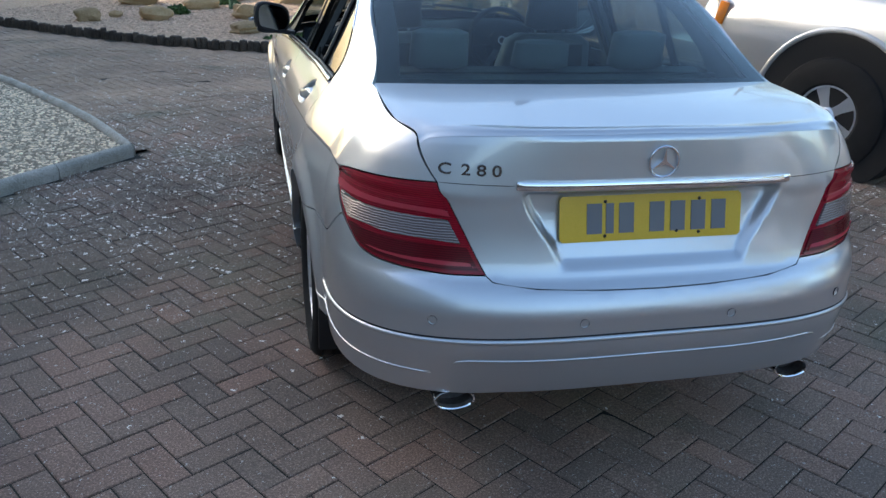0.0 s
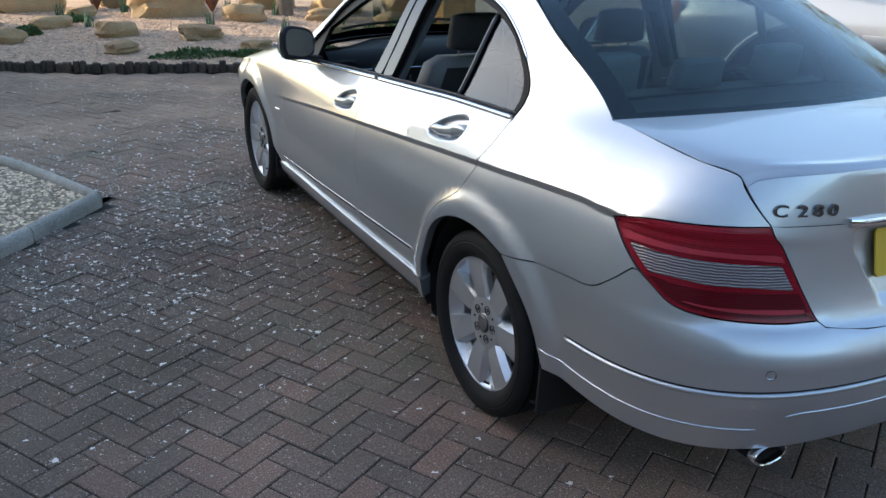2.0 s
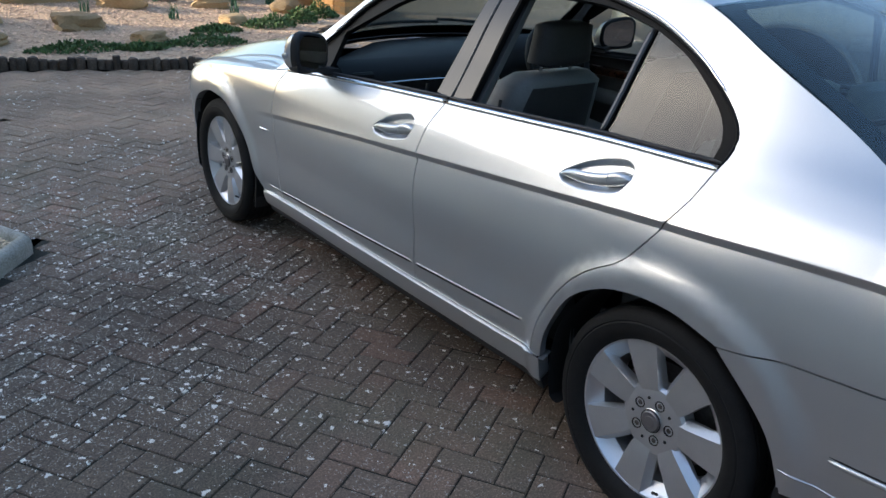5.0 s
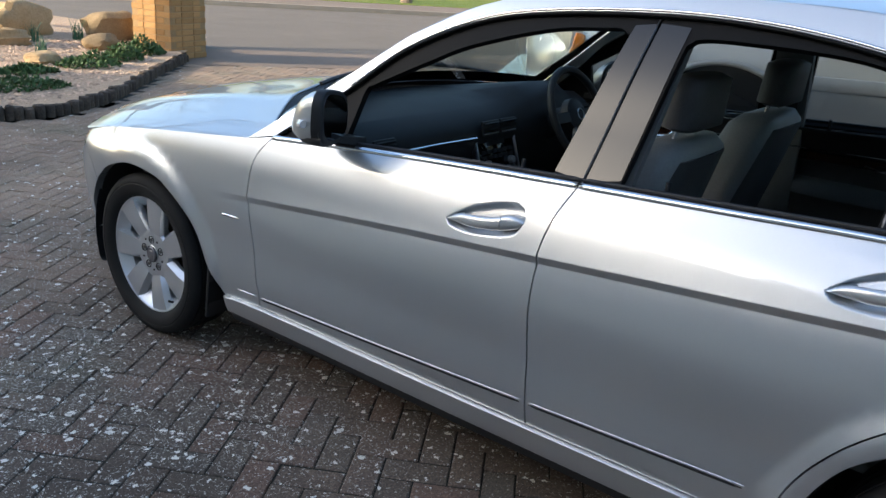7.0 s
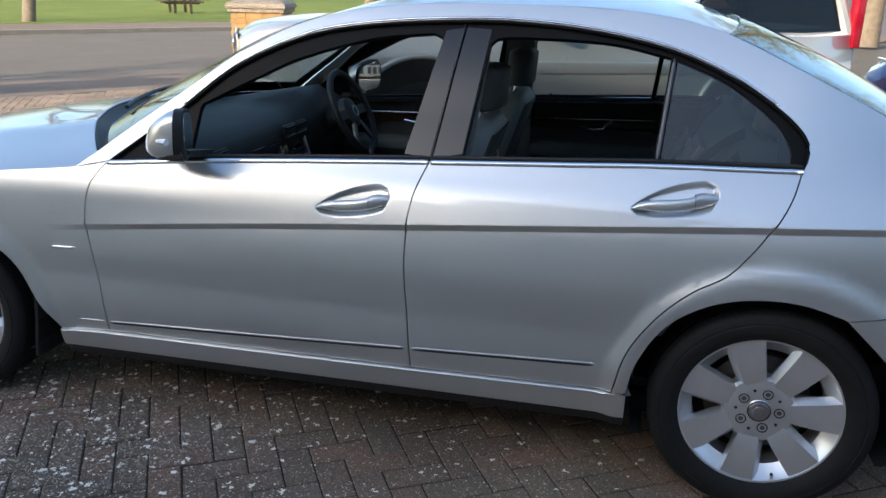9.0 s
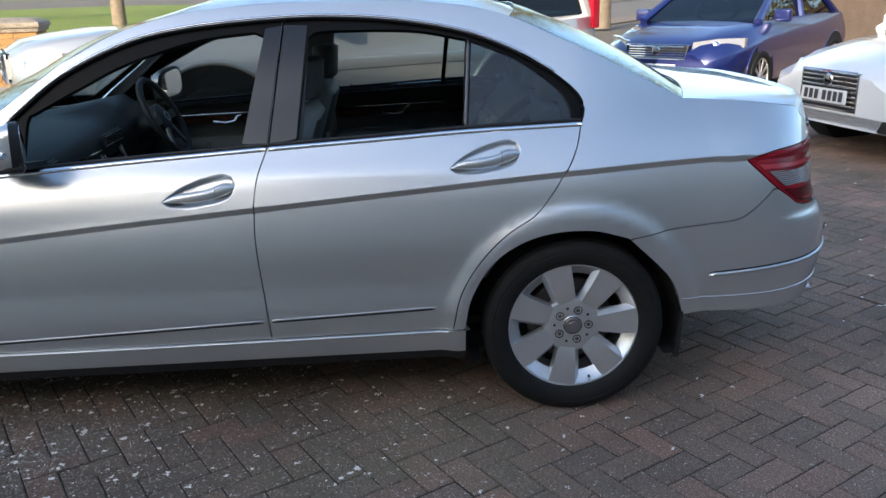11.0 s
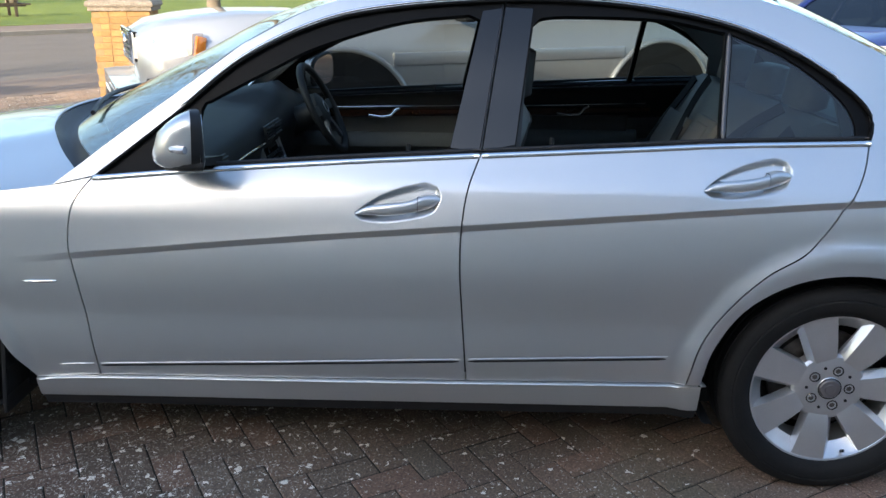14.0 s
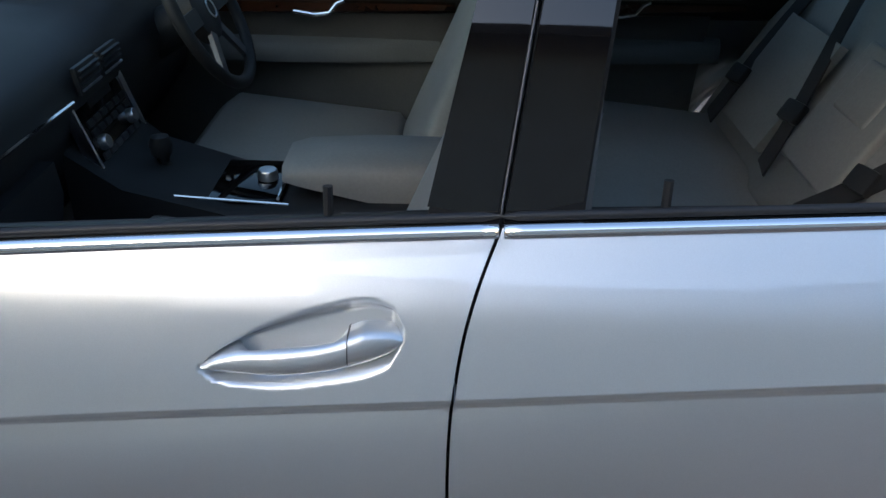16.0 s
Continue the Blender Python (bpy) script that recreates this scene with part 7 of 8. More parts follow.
def ground_cover(x, y, w, d, h, seed):
    r = random.Random(seed)
    verts, faces = [], []
    for _ in range(900):
        a, q = r.uniform(0, 6.283), math.sqrt(r.random())
        px, py = w / 2 * q * math.cos(a), d / 2 * q * math.sin(a)
        pz = h * (1 - q * q) * r.uniform(0.2, 1.0) * (0.7 + 0.5 * noise.noise((px * 5, py * 5, seed)))
        leaf_quads(verts, faces, Vector((px, py, pz)), r.uniform(0.03, 0.06), Vector((r.uniform(-1, 1), r.uniform(-1, 1), r.uniform(0.1, 1))).normalized(), r)
    ob = mesh_ob("creeping_plant", verts, faces, LEAF)
    ob.matrix_world = pose(x, y, rockery_z(x, y))
    return tagged(ob, "low spreading green plant at the front of the rockery", "plant", "rockery plants", "stuff")


for k, (x, y, w, d, h) in enumerate(((-0.25, 7.75, 1.0, 0.4, 0.12), (1.05, 7.75, 0.95, 0.42, 0.16), (0.35, 7.6, 0.5, 0.3, 0.08), (1.5, 8.5, 0.6, 0.4, 0.10), (-1.3, 11.2, 0.5, 0.3, 0.16), (2.3, 8.75, 0.7, 0.5, 0.22), (2.9, 9.1, 0.5, 0.4, 0.25), (3.4, 9.4, 0.5, 0.4, 0.3), (-1.95, 10.2, 0.35, 0.25, 0.18))):
    ground_cover(x, y, w, d, h, 20 + k)


def bulb_clump(x, y, h, seed, count=26):
    r = random.Random(seed)
    verts, faces = [], []
    for _ in range(count):
        a, lean = r.uniform(0, 6.283), r.uniform(0.05, 0.45)
        base = Vector((r.uniform(-0.06, 0.06), r.uniform(-0.06, 0.06), 0))
        out_w = Vector((math.cos(a), math.sin(a), 0))
        side = Vector((-math.sin(a), math.cos(a), 0)) * 0.008
        hh = h * r.uniform(0.6, 1.0)
        n = len(verts)
        for t in (0, 0.35, 0.7, 1.0):
            p = base + out_w * (lean * hh * t * t) + Vector((0, 0, hh * (t - 0.15 * t * t)))
            verts += [p - side * (1 - t * 0.9), p + side * (1 - t * 0.9)]
        for j in range(3):
            faces.append((n + 2 * j, n + 2 * j + 1, n + 2 * j + 3, n + 2 * j + 2))
    ob = mesh_ob("bulb_plant", verts, faces, BLADE)
    ob.matrix_world = pose(x, y, rockery_z(x, y))
    return tagged(ob, "upright clump of strappy bulb leaves among the rocks", "plant", "bulb plants", "stuff")


for k, (x, y, h) in enumerate(((-1.15, 10.55, 0.30), (0.42, 10.1, 0.26), (0.95, 11.3, 0.34), (1.35, 9.55, 0.26), (2.2, 9.6, 0.30), (-0.55, 11.7, 0.36), (-0.35, 11.5, 0.3), (2.55, 10.5, 0.3), (1.6, 10.9, 0.3), (3.2, 10.6, 0.34), (-1.45, 11.9, 0.3))):
    bulb_clump(x, y, h, 60 + k)


def twig_bush(x, y, h, seed):
    r = random.Random(seed)
    bm = bmesh.new()
    for _ in range(70):
        a, lean = r.uniform(0, 6.283), r.uniform(0.1, 0.9)
        hh = h * r.uniform(0.5, 1)
        tube(bm, [(0, 0, 0), (math.cos(a) * lean * hh * 0.4, math.sin(a) * lean * hh * 0.4, hh * 0.6), (math.cos(a + 0.4) * lean * hh * 0.8, math.sin(a + 0.4) * lean * hh * 0.8, hh)], [0.007, 0.005, 0.002], 4, False)
    ob = part("twiggy_shrub", bm, TWIG)
    ob.matrix_world = pose(x, y, rockery_z(x, y))
    return tagged(ob, "reddish bare twiggy shrub between the boulders", "shrub")


twig_bush(0.75, 11.5, 0.5, 5)
twig_bush(-0.9, 12.2, 0.45, 6)


# ---- trees ----
def bare_tree(name, x, y, z, height, trunk, seed, label, spread=0.75, levels=5):
    r = random.Random(seed)
    root = tagged(holder(name, (x, y, z)), label, "tree")
    bm, fine = bmesh.new(), bmesh.new()

    def grow(p, way, length, rad, level):
        pts, rads = [p.copy()], [rad]
        for k in range(4):
            way = (way + Vector((r.uniform(-1, 1), r.uniform(-1, 1), r.uniform(-0.3, 0.9))) * 0.16).normalized()
            p = p + way * length / 4
            pts.append(p.copy())
            rads.append(rad * (1 - 0.45 * (k + 1) / 4))
        tube(bm if level < 2 else fine, pts, rads, 10 if level == 0 else 6 if level < 3 else 4, False)
        if level >= levels:
            return
        for k in range(3 if level else 5):
            t = r.uniform(0.45, 1.0) if level else r.uniform(0.4, 1.0)
            i = min(int(t * 4), 3)
            q = pts[i].lerp(pts[i + 1], t * 4 - i)
            a = r.uniform(0, 6.283)
            side = Vector((math.cos(a), math.sin(a), r.uniform(-0.1, 0.5))) * spread
            grow(q, (way + side).normalized(), length * r.uniform(0.55, 0.78), rads[i] * r.uniform(0.45, 0.65), level + 1)

    grow(Vector((0, 0, -0.05)), Vector((0.02, 0.02, 1)), height * 0.42, trunk, 0)
    part("trunk", bm, BARK, root, angle=60)
    part("branches", fine, BARK, root, angle=60)
    return root


bare_tree("garden_tree", 1.75, 10.9, 0.15, 7.5, 0.14, 11, "bare tree with a pale brown trunk standing in the rockery", levels=4)
bare_tree("garden_tree", -0.6, 14.5, 0.2, 8.5, 0.15, 12, "bare tree with a pale brown trunk behind the rockery boulders", levels=4)


def leafy_tree(x, y, height, wide, seed, mat, label):
    r = random.Random(seed)
    root = tagged(holder("verge_tree", (x, y, 0.1)), label, "tree", "far trees")
    bm = bmesh.new()
    tube(bm, [(0, 0, -0.1), (0.1, 0, height * 0.25), (0.05, 0.1, height * 0.5), (0, 0.1, height * 0.85)], [0.35, 0.28, 0.2, 0.06], 10, False)
    limbs = []
    for k in range(16):
        a, z0 = r.uniform(0, 6.283), height * r.uniform(0.22, 0.75)
        ln = wide * r.uniform(0.3, 0.5) * (1.1 - 0.5 * z0 / height)
        tip = Vector((math.cos(a) * ln, math.sin(a) * ln, z0 + ln * r.uniform(0.2, 0.8)))
        limbs.append(tip)
        tube(bm, [(0.05, 0.05, z0), tip * 0.5 + Vector((0, 0, z0 * 0.5)), tip], [0.12, 0.07, 0.02], 6, False)
    part("trunk", bm, BARK, root, angle=60)
    verts, faces = [], []
    for k in range(230):
        c = r.choice(limbs) * r.uniform(0.5, 1.1) + Vector((r.gauss(0, 0.5), r.gauss(0, 0.5), r.gauss(0.3, 0.6)))
        for _ in range(45):
            p = c + Vector((r.gauss(0, 0.45), r.gauss(0, 0.45), r.gauss(0, 0.35)))
            leaf_quads(verts, faces, p, r.uniform(0.10, 0.22), Vector((r.uniform(-1, 1), r.uniform(-1, 1), r.uniform(-0.6, 0.8))).normalized(), r)
    tagged(mesh_ob("crown", verts, faces, mat, root), kind="stuff")
    return root


for k, (x, y, h, w) in enumerate(((24, -6, 15, 10), (27, -16, 16, 11), (33, 4, 17, 12), (38, 14, 18, 12), (17, -15, 12, 9), (45, 28, 18, 12), (30, 42, 16, 12), (20, -26, 15, 11))):
    leafy_tree(x, y, h, w, 40 + k, GOLD_LEAF, "broad tree with golden-green leaves beyond the road")

for k, (x, y, h) in enumerate(((18.5, 18.2, 12), (10.0, 24.5, 11))):
    bare_tree("verge_tree", x, y, 0.1, h, 0.2, 70 + k, "bare winter tree standing on the grass beyond the road", levels=4)

# ---- gate pillars ----
def pillar(x, y, width, height, turn, label):
    root = tagged(holder("gate_pillar", (x, y, 0), turn), label, "gate pillar", "gate pillars")
    bm = bmesh.new()
    box(bm, (width - 0.016, width - 0.016, height + 0.03), pose(0, 0, height / 2 - 0.015))
    part("mortar_core", bm, MORTAR, root, smooth=False)
    course, n = 0.075, int(height / 0.075)
    shapes = {}

    def brick(w):
        if w not in shapes:
            bm = bmesh.new()
            box(bm, (w, 0.10, 0.063), None, 0.004, 1)
            tmp = part("brick", bm, BRICK, root, angle=30)
            shapes[w] = tmp.data
            bpy.data.objects.remove(tmp)
        ob = new("brick", shapes[w])
        ob.parent = root
        return ob

    for c in range(n):
        z = 0.008 + course * c + 0.0315
        for face in range(4):
            m = Matrix.Rotation(radians(90 * face), 4, "Z")
            odd = (c + face) % 2
            start = -width / 2 + (0.0 if odd else 0.105)
            stop = width / 2 - (0.105 if odd else 0.0)
            xs, at = [], start
            lengths = [0.215, 0.215, 0.215] if odd else [0.105, 0.215, 0.215]
            k = 0
            while at < stop - 0.03:
                w = min(lengths[k % 3], stop - at)
                ob = brick(round(w - 0.010, 4) if at + w < stop - 0.001 else round(w, 4))
                ww = round(w - 0.010, 4) if at + w < stop - 0.001 else round(w, 4)
                ob.matrix_local = m @ Matrix.Translation((at + ww / 2, -width / 2 + 0.05 + rnd.uniform(-0.0015, 0.0015), z))
                at += w
                k += 1
    bm = bmesh.new()
    box(bm, (width + 0.05, width + 0.05, 0.05), pose(0, 0, height + 0.025), 0.006)
    part("cap_base", bm, CAP, root, angle=30)
    bm = bmesh.new()
    rings = [[(sx * s, sy * s, height + z) for sx, sy in ((-1, -1), (1, -1), (1, 1), (-1, 1))] for s, z in ((width / 2 + 0.045, 0.052), (width / 2 + 0.05, 0.075), (width / 2 + 0.04, 0.11), (width / 2 - 0.06, 0.155), (0.05, 0.17))]
    loft(bm, rings)
    part("cap", bm, CAP, root, "weathered stone cap with pale lichen", angle=25)
    return root


pillar(7.39, 5.40, 0.68, 1.05, 12, "buff brick gate pillar with a lichened stone cap")
pillar(4.10, 9.90, 0.66, 1.35, 12, "buff brick gate pillar beside the rockery")

# ---- unseen house that shades the drive ----
house = tagged(holder("house", (-7.4, 0, 0)), "unseen buff brick house, pale for bounce light, shading the drive", "house")
H_END, H_STEP = 14.4, 12.0
for name, y0, y1, eave, ridge in (("wall", -16.0, 2.6, 5.35, 9.0), ("wing_wall", 2.6, H_STEP, 4.35, 7.3), ("garage_wall", H_STEP, H_END, 4.5, 6.0)):
    bm = bmesh.new()
    prism(bm, [(-12.0, y0), (0, y0), (0, y1), (-12.0, y1)], -0.05, eave)
    part(name, bm, HOUSE_BRICK, house, smooth=False)
    bm = bmesh.new()
    top = 0.2 if y1 == H_END else 0.0
    va = [bm.verts.new(p) for p in ((0.3, y0 - (0.3 if y0 < 0 else 0), eave - 0.1), (0.3, y1 + top, eave - 0.1), (-6.0, y1 + top, ridge), (-6.0, y0 - (0.3 if y0 < 0 else 0), ridge), (-12.3, y1 + top, eave - 0.1), (-12.3, y0 - (0.3 if y0 < 0 else 0), eave - 0.1))]
    vb = [bm.verts.new(v.co + Vector((0, 0, -0.12))) for v in va]
    for q in ((0, 1, 2, 3), (3, 2, 4, 5)):
        bm.faces.new([va[k] for k in q])
        bm.faces.new([vb[k] for k in reversed(q)])
    for a, b in ((0, 1), (1, 2), (2, 4), (4, 5), (5, 3), (3, 0)):
        bm.faces.new((va[a], va[b], vb[b], vb[a]))
    for q in ((1, 2, 4), (0, 5, 3)):
        bm.faces.new([vb[k] for k in q])
    part("roof", bm, ROOF_TILE, house, smooth=False)

# ---- timber bench on the grass ----
bench = tagged(holder("picnic_table", (27.5, 18.5, 0.1), 40), "dark wooden picnic table standing on the grass", "table")
for name, size, at in (("tabletop", (1.8, 0.7, 0.06), (0, 0, 0.72)), ("seat", (1.8, 0.25, 0.05), (0, 0.65, 0.44)), ("seat", (1.8, 0.25, 0.05), (0, -0.65, 0.44)), ("leg", (0.08, 1.3, 0.10), (0.65, 0, 0.40)), ("leg", (0.08, 1.3, 0.10), (-0.65, 0, 0.40)), ("post", (0.08, 0.10, 0.72), (0.65, 0.3, 0.36)), ("post", (0.08, 0.10, 0.72), (-0.65, 0.3, 0.36)), ("post", (0.08, 0.10, 0.72), (0.65, -0.3, 0.36)), ("post", (0.08, 0.10, 0.72), (-0.65, -0.3, 0.36))):
    bm = bmesh.new()
    box(bm, size, pose(*at), 0.008)
    part(name, bm, LOG, bench)

# ---- boulder in the gravel bed ----
boulder = rock(-2.87, 2.60, 0.50, 0.40, 0.30, 25, 31, 0.4, "grey-brown boulder half sunk in the gravel bed")
boulder.matrix_world = pose(-2.87, 2.60, 0.03, 0, 0, 25)

# ---- unseen wall added behind the drive to cut pale reflections ----
UNSEEN_BRICK = mottled("unseen_wall_brick", [(0.3, (0.10, 0.07, 0.05)), (0.7, (0.17, 0.12, 0.09))], 3, 0.9, 30, 0.5, 0.01)
bm = bmesh.new()
box(bm, (24.0, 0.22, 1.8), pose(4.5, -9.2, 0.85))
box(bm, (24.0, 0.30, 0.08), pose(4.5, -9.2, 1.79), 0.01)
tagged(part("unseen_wall", bm, UNSEEN_BRICK, smooth=False), "unseen brown brick wall added behind to cut pale reflections", "wall", kind="structure")


# ---- other parked cars ----
def shell_ring(y, zb, zs, zt, wb, ws, wt):
    """A body section: sill, widest line, shoulder and deck."""
    half = [(wb, zb), (wb + 0.6 * (ws - wb), zb + 0.10), (ws, zs - 0.14), (ws, zs), (ws - 0.02, zs + 0.06), (wt + 0.03, zt - 0.035), (wt, zt - 0.008), (wt * 0.6, zt + 0.008), (0.0, zt + 0.014)]
    return [(x, y, z) for x, z in half] + [(-x, y, z) for x, z in half[-2::-1]]


def parked_car(name, label, paint, at, turn, length, sections, cabin, wheel_r, axles, track, front, colour_bits):
    """A car of its main parts: body, cabin glass, roof, pillars, wheels, lamps, grille and plate. Front towards local +y."""
    root = tagged(holder(name, at, turn), label, "car")
    bm = bmesh.new()
    loft(bm, [shell_ring(*s) for s in sections])
    part("body", bm, paint, root, angle=40)
    # cabin: glass between waist and roof
    (yb, zb, wb), (y0, z0, w0), (y1, z1, w1), (yf, zf, wf) = cabin
    def cab(y, z, w, low, wl):
        return [(wl, y, low), (w, y, z), (w * 0.85, y, z + 0.03), (0, y, z + 0.05), (-w * 0.85, y, z + 0.03), (-w, y, z), (-wl, y, low)]
    bm = bmesh.new()
    ring = lambda y, z, w: [(wb, 0, 0)]
    lo = [(wb, yb, zb), (wf, yf, zf), (-wf, yf, zf), (-wb, yb, zb)]
    hi = [(w0, y0, z0), (w1, y1, z1), (-w1, y1, z1), (-w0, y0, z0)]
    loft(bm, [lo, hi])
    part("window_glass", bm, PANE_DARK, root, "dark windows", smooth=False)
    bm = bmesh.new()
    rows = []
    for k in range(9):
        t = k / 8
        y, z, w = y0 + (y1 - y0) * t, z0 + (z1 - z0) * t + 0.05 * math.sin(math.pi * t), w0 + (w1 - w0) * t
        rows.append([(w + 0.012, y, z - 0.03), (w + 0.01, y, z + 0.005), (w * 0.8, y, z + 0.035), (0, y, z + 0.05), (-w * 0.8, y, z + 0.035), (-w - 0.01, y, z + 0.005), (-w - 0.012, y, z - 0.03), (0, y, z - 0.02)])
    loft(bm, rows)
    part("roof", bm, paint, root, angle=50)
    for s in (1, -1):
        for a, b in (((s * wb, yb, zb), (s * w0, y0, z0)), ((s * wf, yf, zf), (s * w1, y1, z1)), ((s * (wb + wf) / 2, (yb + yf) / 2, (zb + zf) / 2), (s * (w0 + w1) / 2, (y0 + y1) / 2, (z0 + z1) / 2 + 0.03))):
            bm = bmesh.new()
            tube(bm, [a, tuple((p + q) / 2 + (0.01 * s if k == 0 else 0) for k, (p, q) in enumerate(zip(a, b))), b], [0.055, 0.045, 0.04], 8)
            part("pillar", bm, paint, root)
        bm = bmesh.new()
        pad_at = pose(s * (wf + 0.17), yf - 0.32, zf + 0.07)
        box(bm, (0.20, 0.10, 0.15), pad_at, 0.035, 3)
        part("door_mirror", bm, paint if not colour_bits.get("black_mirror") else TRIM_BLACK, root)
        for ya in axles:
            face = s * track
            # Near-black disc on the flank stands in for the shaded wheel opening
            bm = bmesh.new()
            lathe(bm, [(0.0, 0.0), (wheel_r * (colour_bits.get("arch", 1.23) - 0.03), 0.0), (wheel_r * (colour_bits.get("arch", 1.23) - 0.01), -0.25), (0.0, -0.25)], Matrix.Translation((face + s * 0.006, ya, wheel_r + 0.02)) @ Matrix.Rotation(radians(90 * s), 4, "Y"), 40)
            part("arch_shade_disc", bm, DARK, root)
            bm = bmesh.new()
            pts = [(face - s * 0.002, ya + wheel_r * colour_bits.get("arch", 1.23) * math.cos(a), wheel_r + 0.02 + wheel_r * colour_bits.get("arch", 1.23) * math.sin(a)) for a in (radians(-12 + 204 * k / 24) for k in range(25))]
            tube(bm, pts, colour_bits.get("flare", 0.022), 10)
            part("arch_flare", bm, paint, root)
            m = Matrix.Translation((face + s * 0.02, ya, wheel_r)) @ Matrix.Rotation(radians(90 * s), 4, "Y")
            bm = bmesh.new()
            rr = wheel_r * colour_bits.get("rim", 0.66)
            lathe(bm, [(rr, -0.20), (wheel_r * 0.93, -0.215), (wheel_r, -0.19), (wheel_r, -0.03), (wheel_r * 0.96, 0.0), (wheel_r * 0.85, 0.014), (rr * 1.08, 0.010), (rr, -0.005)], m, 56)
            tyre = part("wheel", bm, RUBBER, root, "road wheel")
            bm = bmesh.new()
            lathe(bm, [(rr, -0.005), (rr * 0.94, -0.004), (rr * 0.90, -0.05), (rr * 0.9, -0.15)], m, 48)
            n = colour_bits.get("spokes", 5)
            for k in range(n):
                a = Matrix.Rotation(2 * math.pi * k / n + 0.3, 3, "Z")
                wsp = rr * 0.9 * math.pi / n * 0.42
                loft(bm, [[m @ (a @ Vector(p)) for p in ((r0, -w2, z2 - 0.03), (r0, -w2 * 0.8, z2), (r0, w2 * 0.8, z2), (r0, w2, z2 - 0.03))] for r0, w2, z2 in ((0.02, wsp * 0.7, -0.006), (rr * 0.5, wsp * 0.8, -0.012), (rr * 0.93, wsp * 1.2, -0.012))])
            lathe(bm, [(0.0, 0.002), (rr * 0.22, 0.0), (rr * 0.30, -0.012), (rr * 0.32, -0.05)], m, 24)
            part("alloy_rim", bm, ALLOY, tyre, "silver alloy rim", angle=30)
    # front: grille, lamps, plate
    fy, gz, gw, gh = front["y"], front["grille_z"], front["grille_w"], front["grille_h"]
    bm = bmesh.new()
    loft(bm, [[(-gw * 1.0, y, gz - gh), (gw * 1.0, y, gz - gh), (gw * front.get("flare", 1.1), y, gz + gh), (-gw * front.get("flare", 1.1), y, gz + gh)] for y in (fy - 0.10, fy + 0.012)])
    grille = part("grille", bm, TRIM_BLACK, root, "dark grille", smooth=False)
    for k in range(front.get("bars", 4)):
        z = gz - gh * 0.75 + 1.5 * gh * k / max(front.get("bars", 4) - 1, 1)
        bm = bmesh.new()
        box(bm, (2 * gw * 0.97, 0.02, 0.016), pose(0, fy + 0.016, z), 0.004)
        part("grille_bar", bm, CHROME, grille)
    bm = bmesh.new()
    tube(bm, [(-gw * front.get("flare", 1.1), fy + 0.01, gz + gh), (gw * front.get("flare", 1.1), fy + 0.01, gz + gh), (gw, fy + 0.01, gz - gh), (-gw, fy + 0.01, gz - gh), (-gw * front.get("flare", 1.1), fy + 0.01, gz + gh)], 0.014, 8)
    part("grille_surround", bm, CHROME, grille, "chrome grille surround")
    bm = bmesh.new()
    lathe(bm, [(0.0, 0.012), (0.03, 0.012), (0.046, 0.010), (0.055, 0.0)], pose(0, fy + 0.025, gz + gh * front.get("badge", 0.2), -90, 0, 0), 24)
    part("front_badge", bm, CHROME, grille, "round chrome badge")
    for s in (1, -1):
        bm = bmesh.new()
        lx0, lx1, lz, lh, ly0, ly1 = front["lamp"]
        loft(bm, [[(s * x, y - 0.06, z0), (s * x, y, z0), (s * x, y - 0.01, z1), (s * x, y - 0.08, z1)] for x, y, z0, z1 in ((lx0, ly0, lz - lh * 0.6, lz + lh * 0.6), ((lx0 + lx1) / 2, (ly0 + ly1) / 2 + 0.03, lz - lh, lz + lh), (lx1, ly1, lz - lh * 0.2, lz + lh))])
        lamp = part("headlamp", bm, CLEAR_LENS, root, "clear headlamp", angle=40)
        bm = bmesh.new()
        lathe(bm, [(0.0, 0.03), (lh * 0.6, 0.012), (lh * 0.8, -0.02)], pose(s * (lx0 * 0.6 + lx1 * 0.4), ly0 * 0.6 + ly1 * 0.4 + 0.005, lz, -90, 0, 0), 24)
        part("lamp_bowl", bm, CHROME, lamp)
        if colour_bits.get("amber"):
            bm = bmesh.new()
            box(bm, (0.035, 0.07, lh * 1.5), pose(s * (lx1 + 0.012), ly1 - 0.05, lz + 0.01, 12, 0, -s * 18), 0.012)
            part("indicator", bm, AMBER, lamp, "amber indicator lens")
    bm = bmesh.new()
    pw, ph, pz, py = 0.26, 0.0555, front["plate_z"], front["plate_y"]
    box(bm, (2 * pw, 0.01, 2 * ph), pose(0, py, pz, 4, 0, 0), 0.003)
    plate = part("number_plate", bm, PLATE_WHITE, root, "white number plate", smooth=False)
    for k in range(7):
        bm = bmesh.new()
        box(bm, (0.042, 0.004, 0.078), pose(-0.20 + 0.062 * k + (0.03 if k > 3 else 0), py + 0.006, pz, 4, 0, 0))
        part("plate_bar", bm, INK, plate, smooth=False)
    bm = bmesh.new()
    box(bm, (1.5 * front["low_w"], 0.06, 0.12), pose(0, front["low_y"], front["low_z"]), 0.02)
    part("lower_intake", bm, TRIM_BLACK, root)
    return root


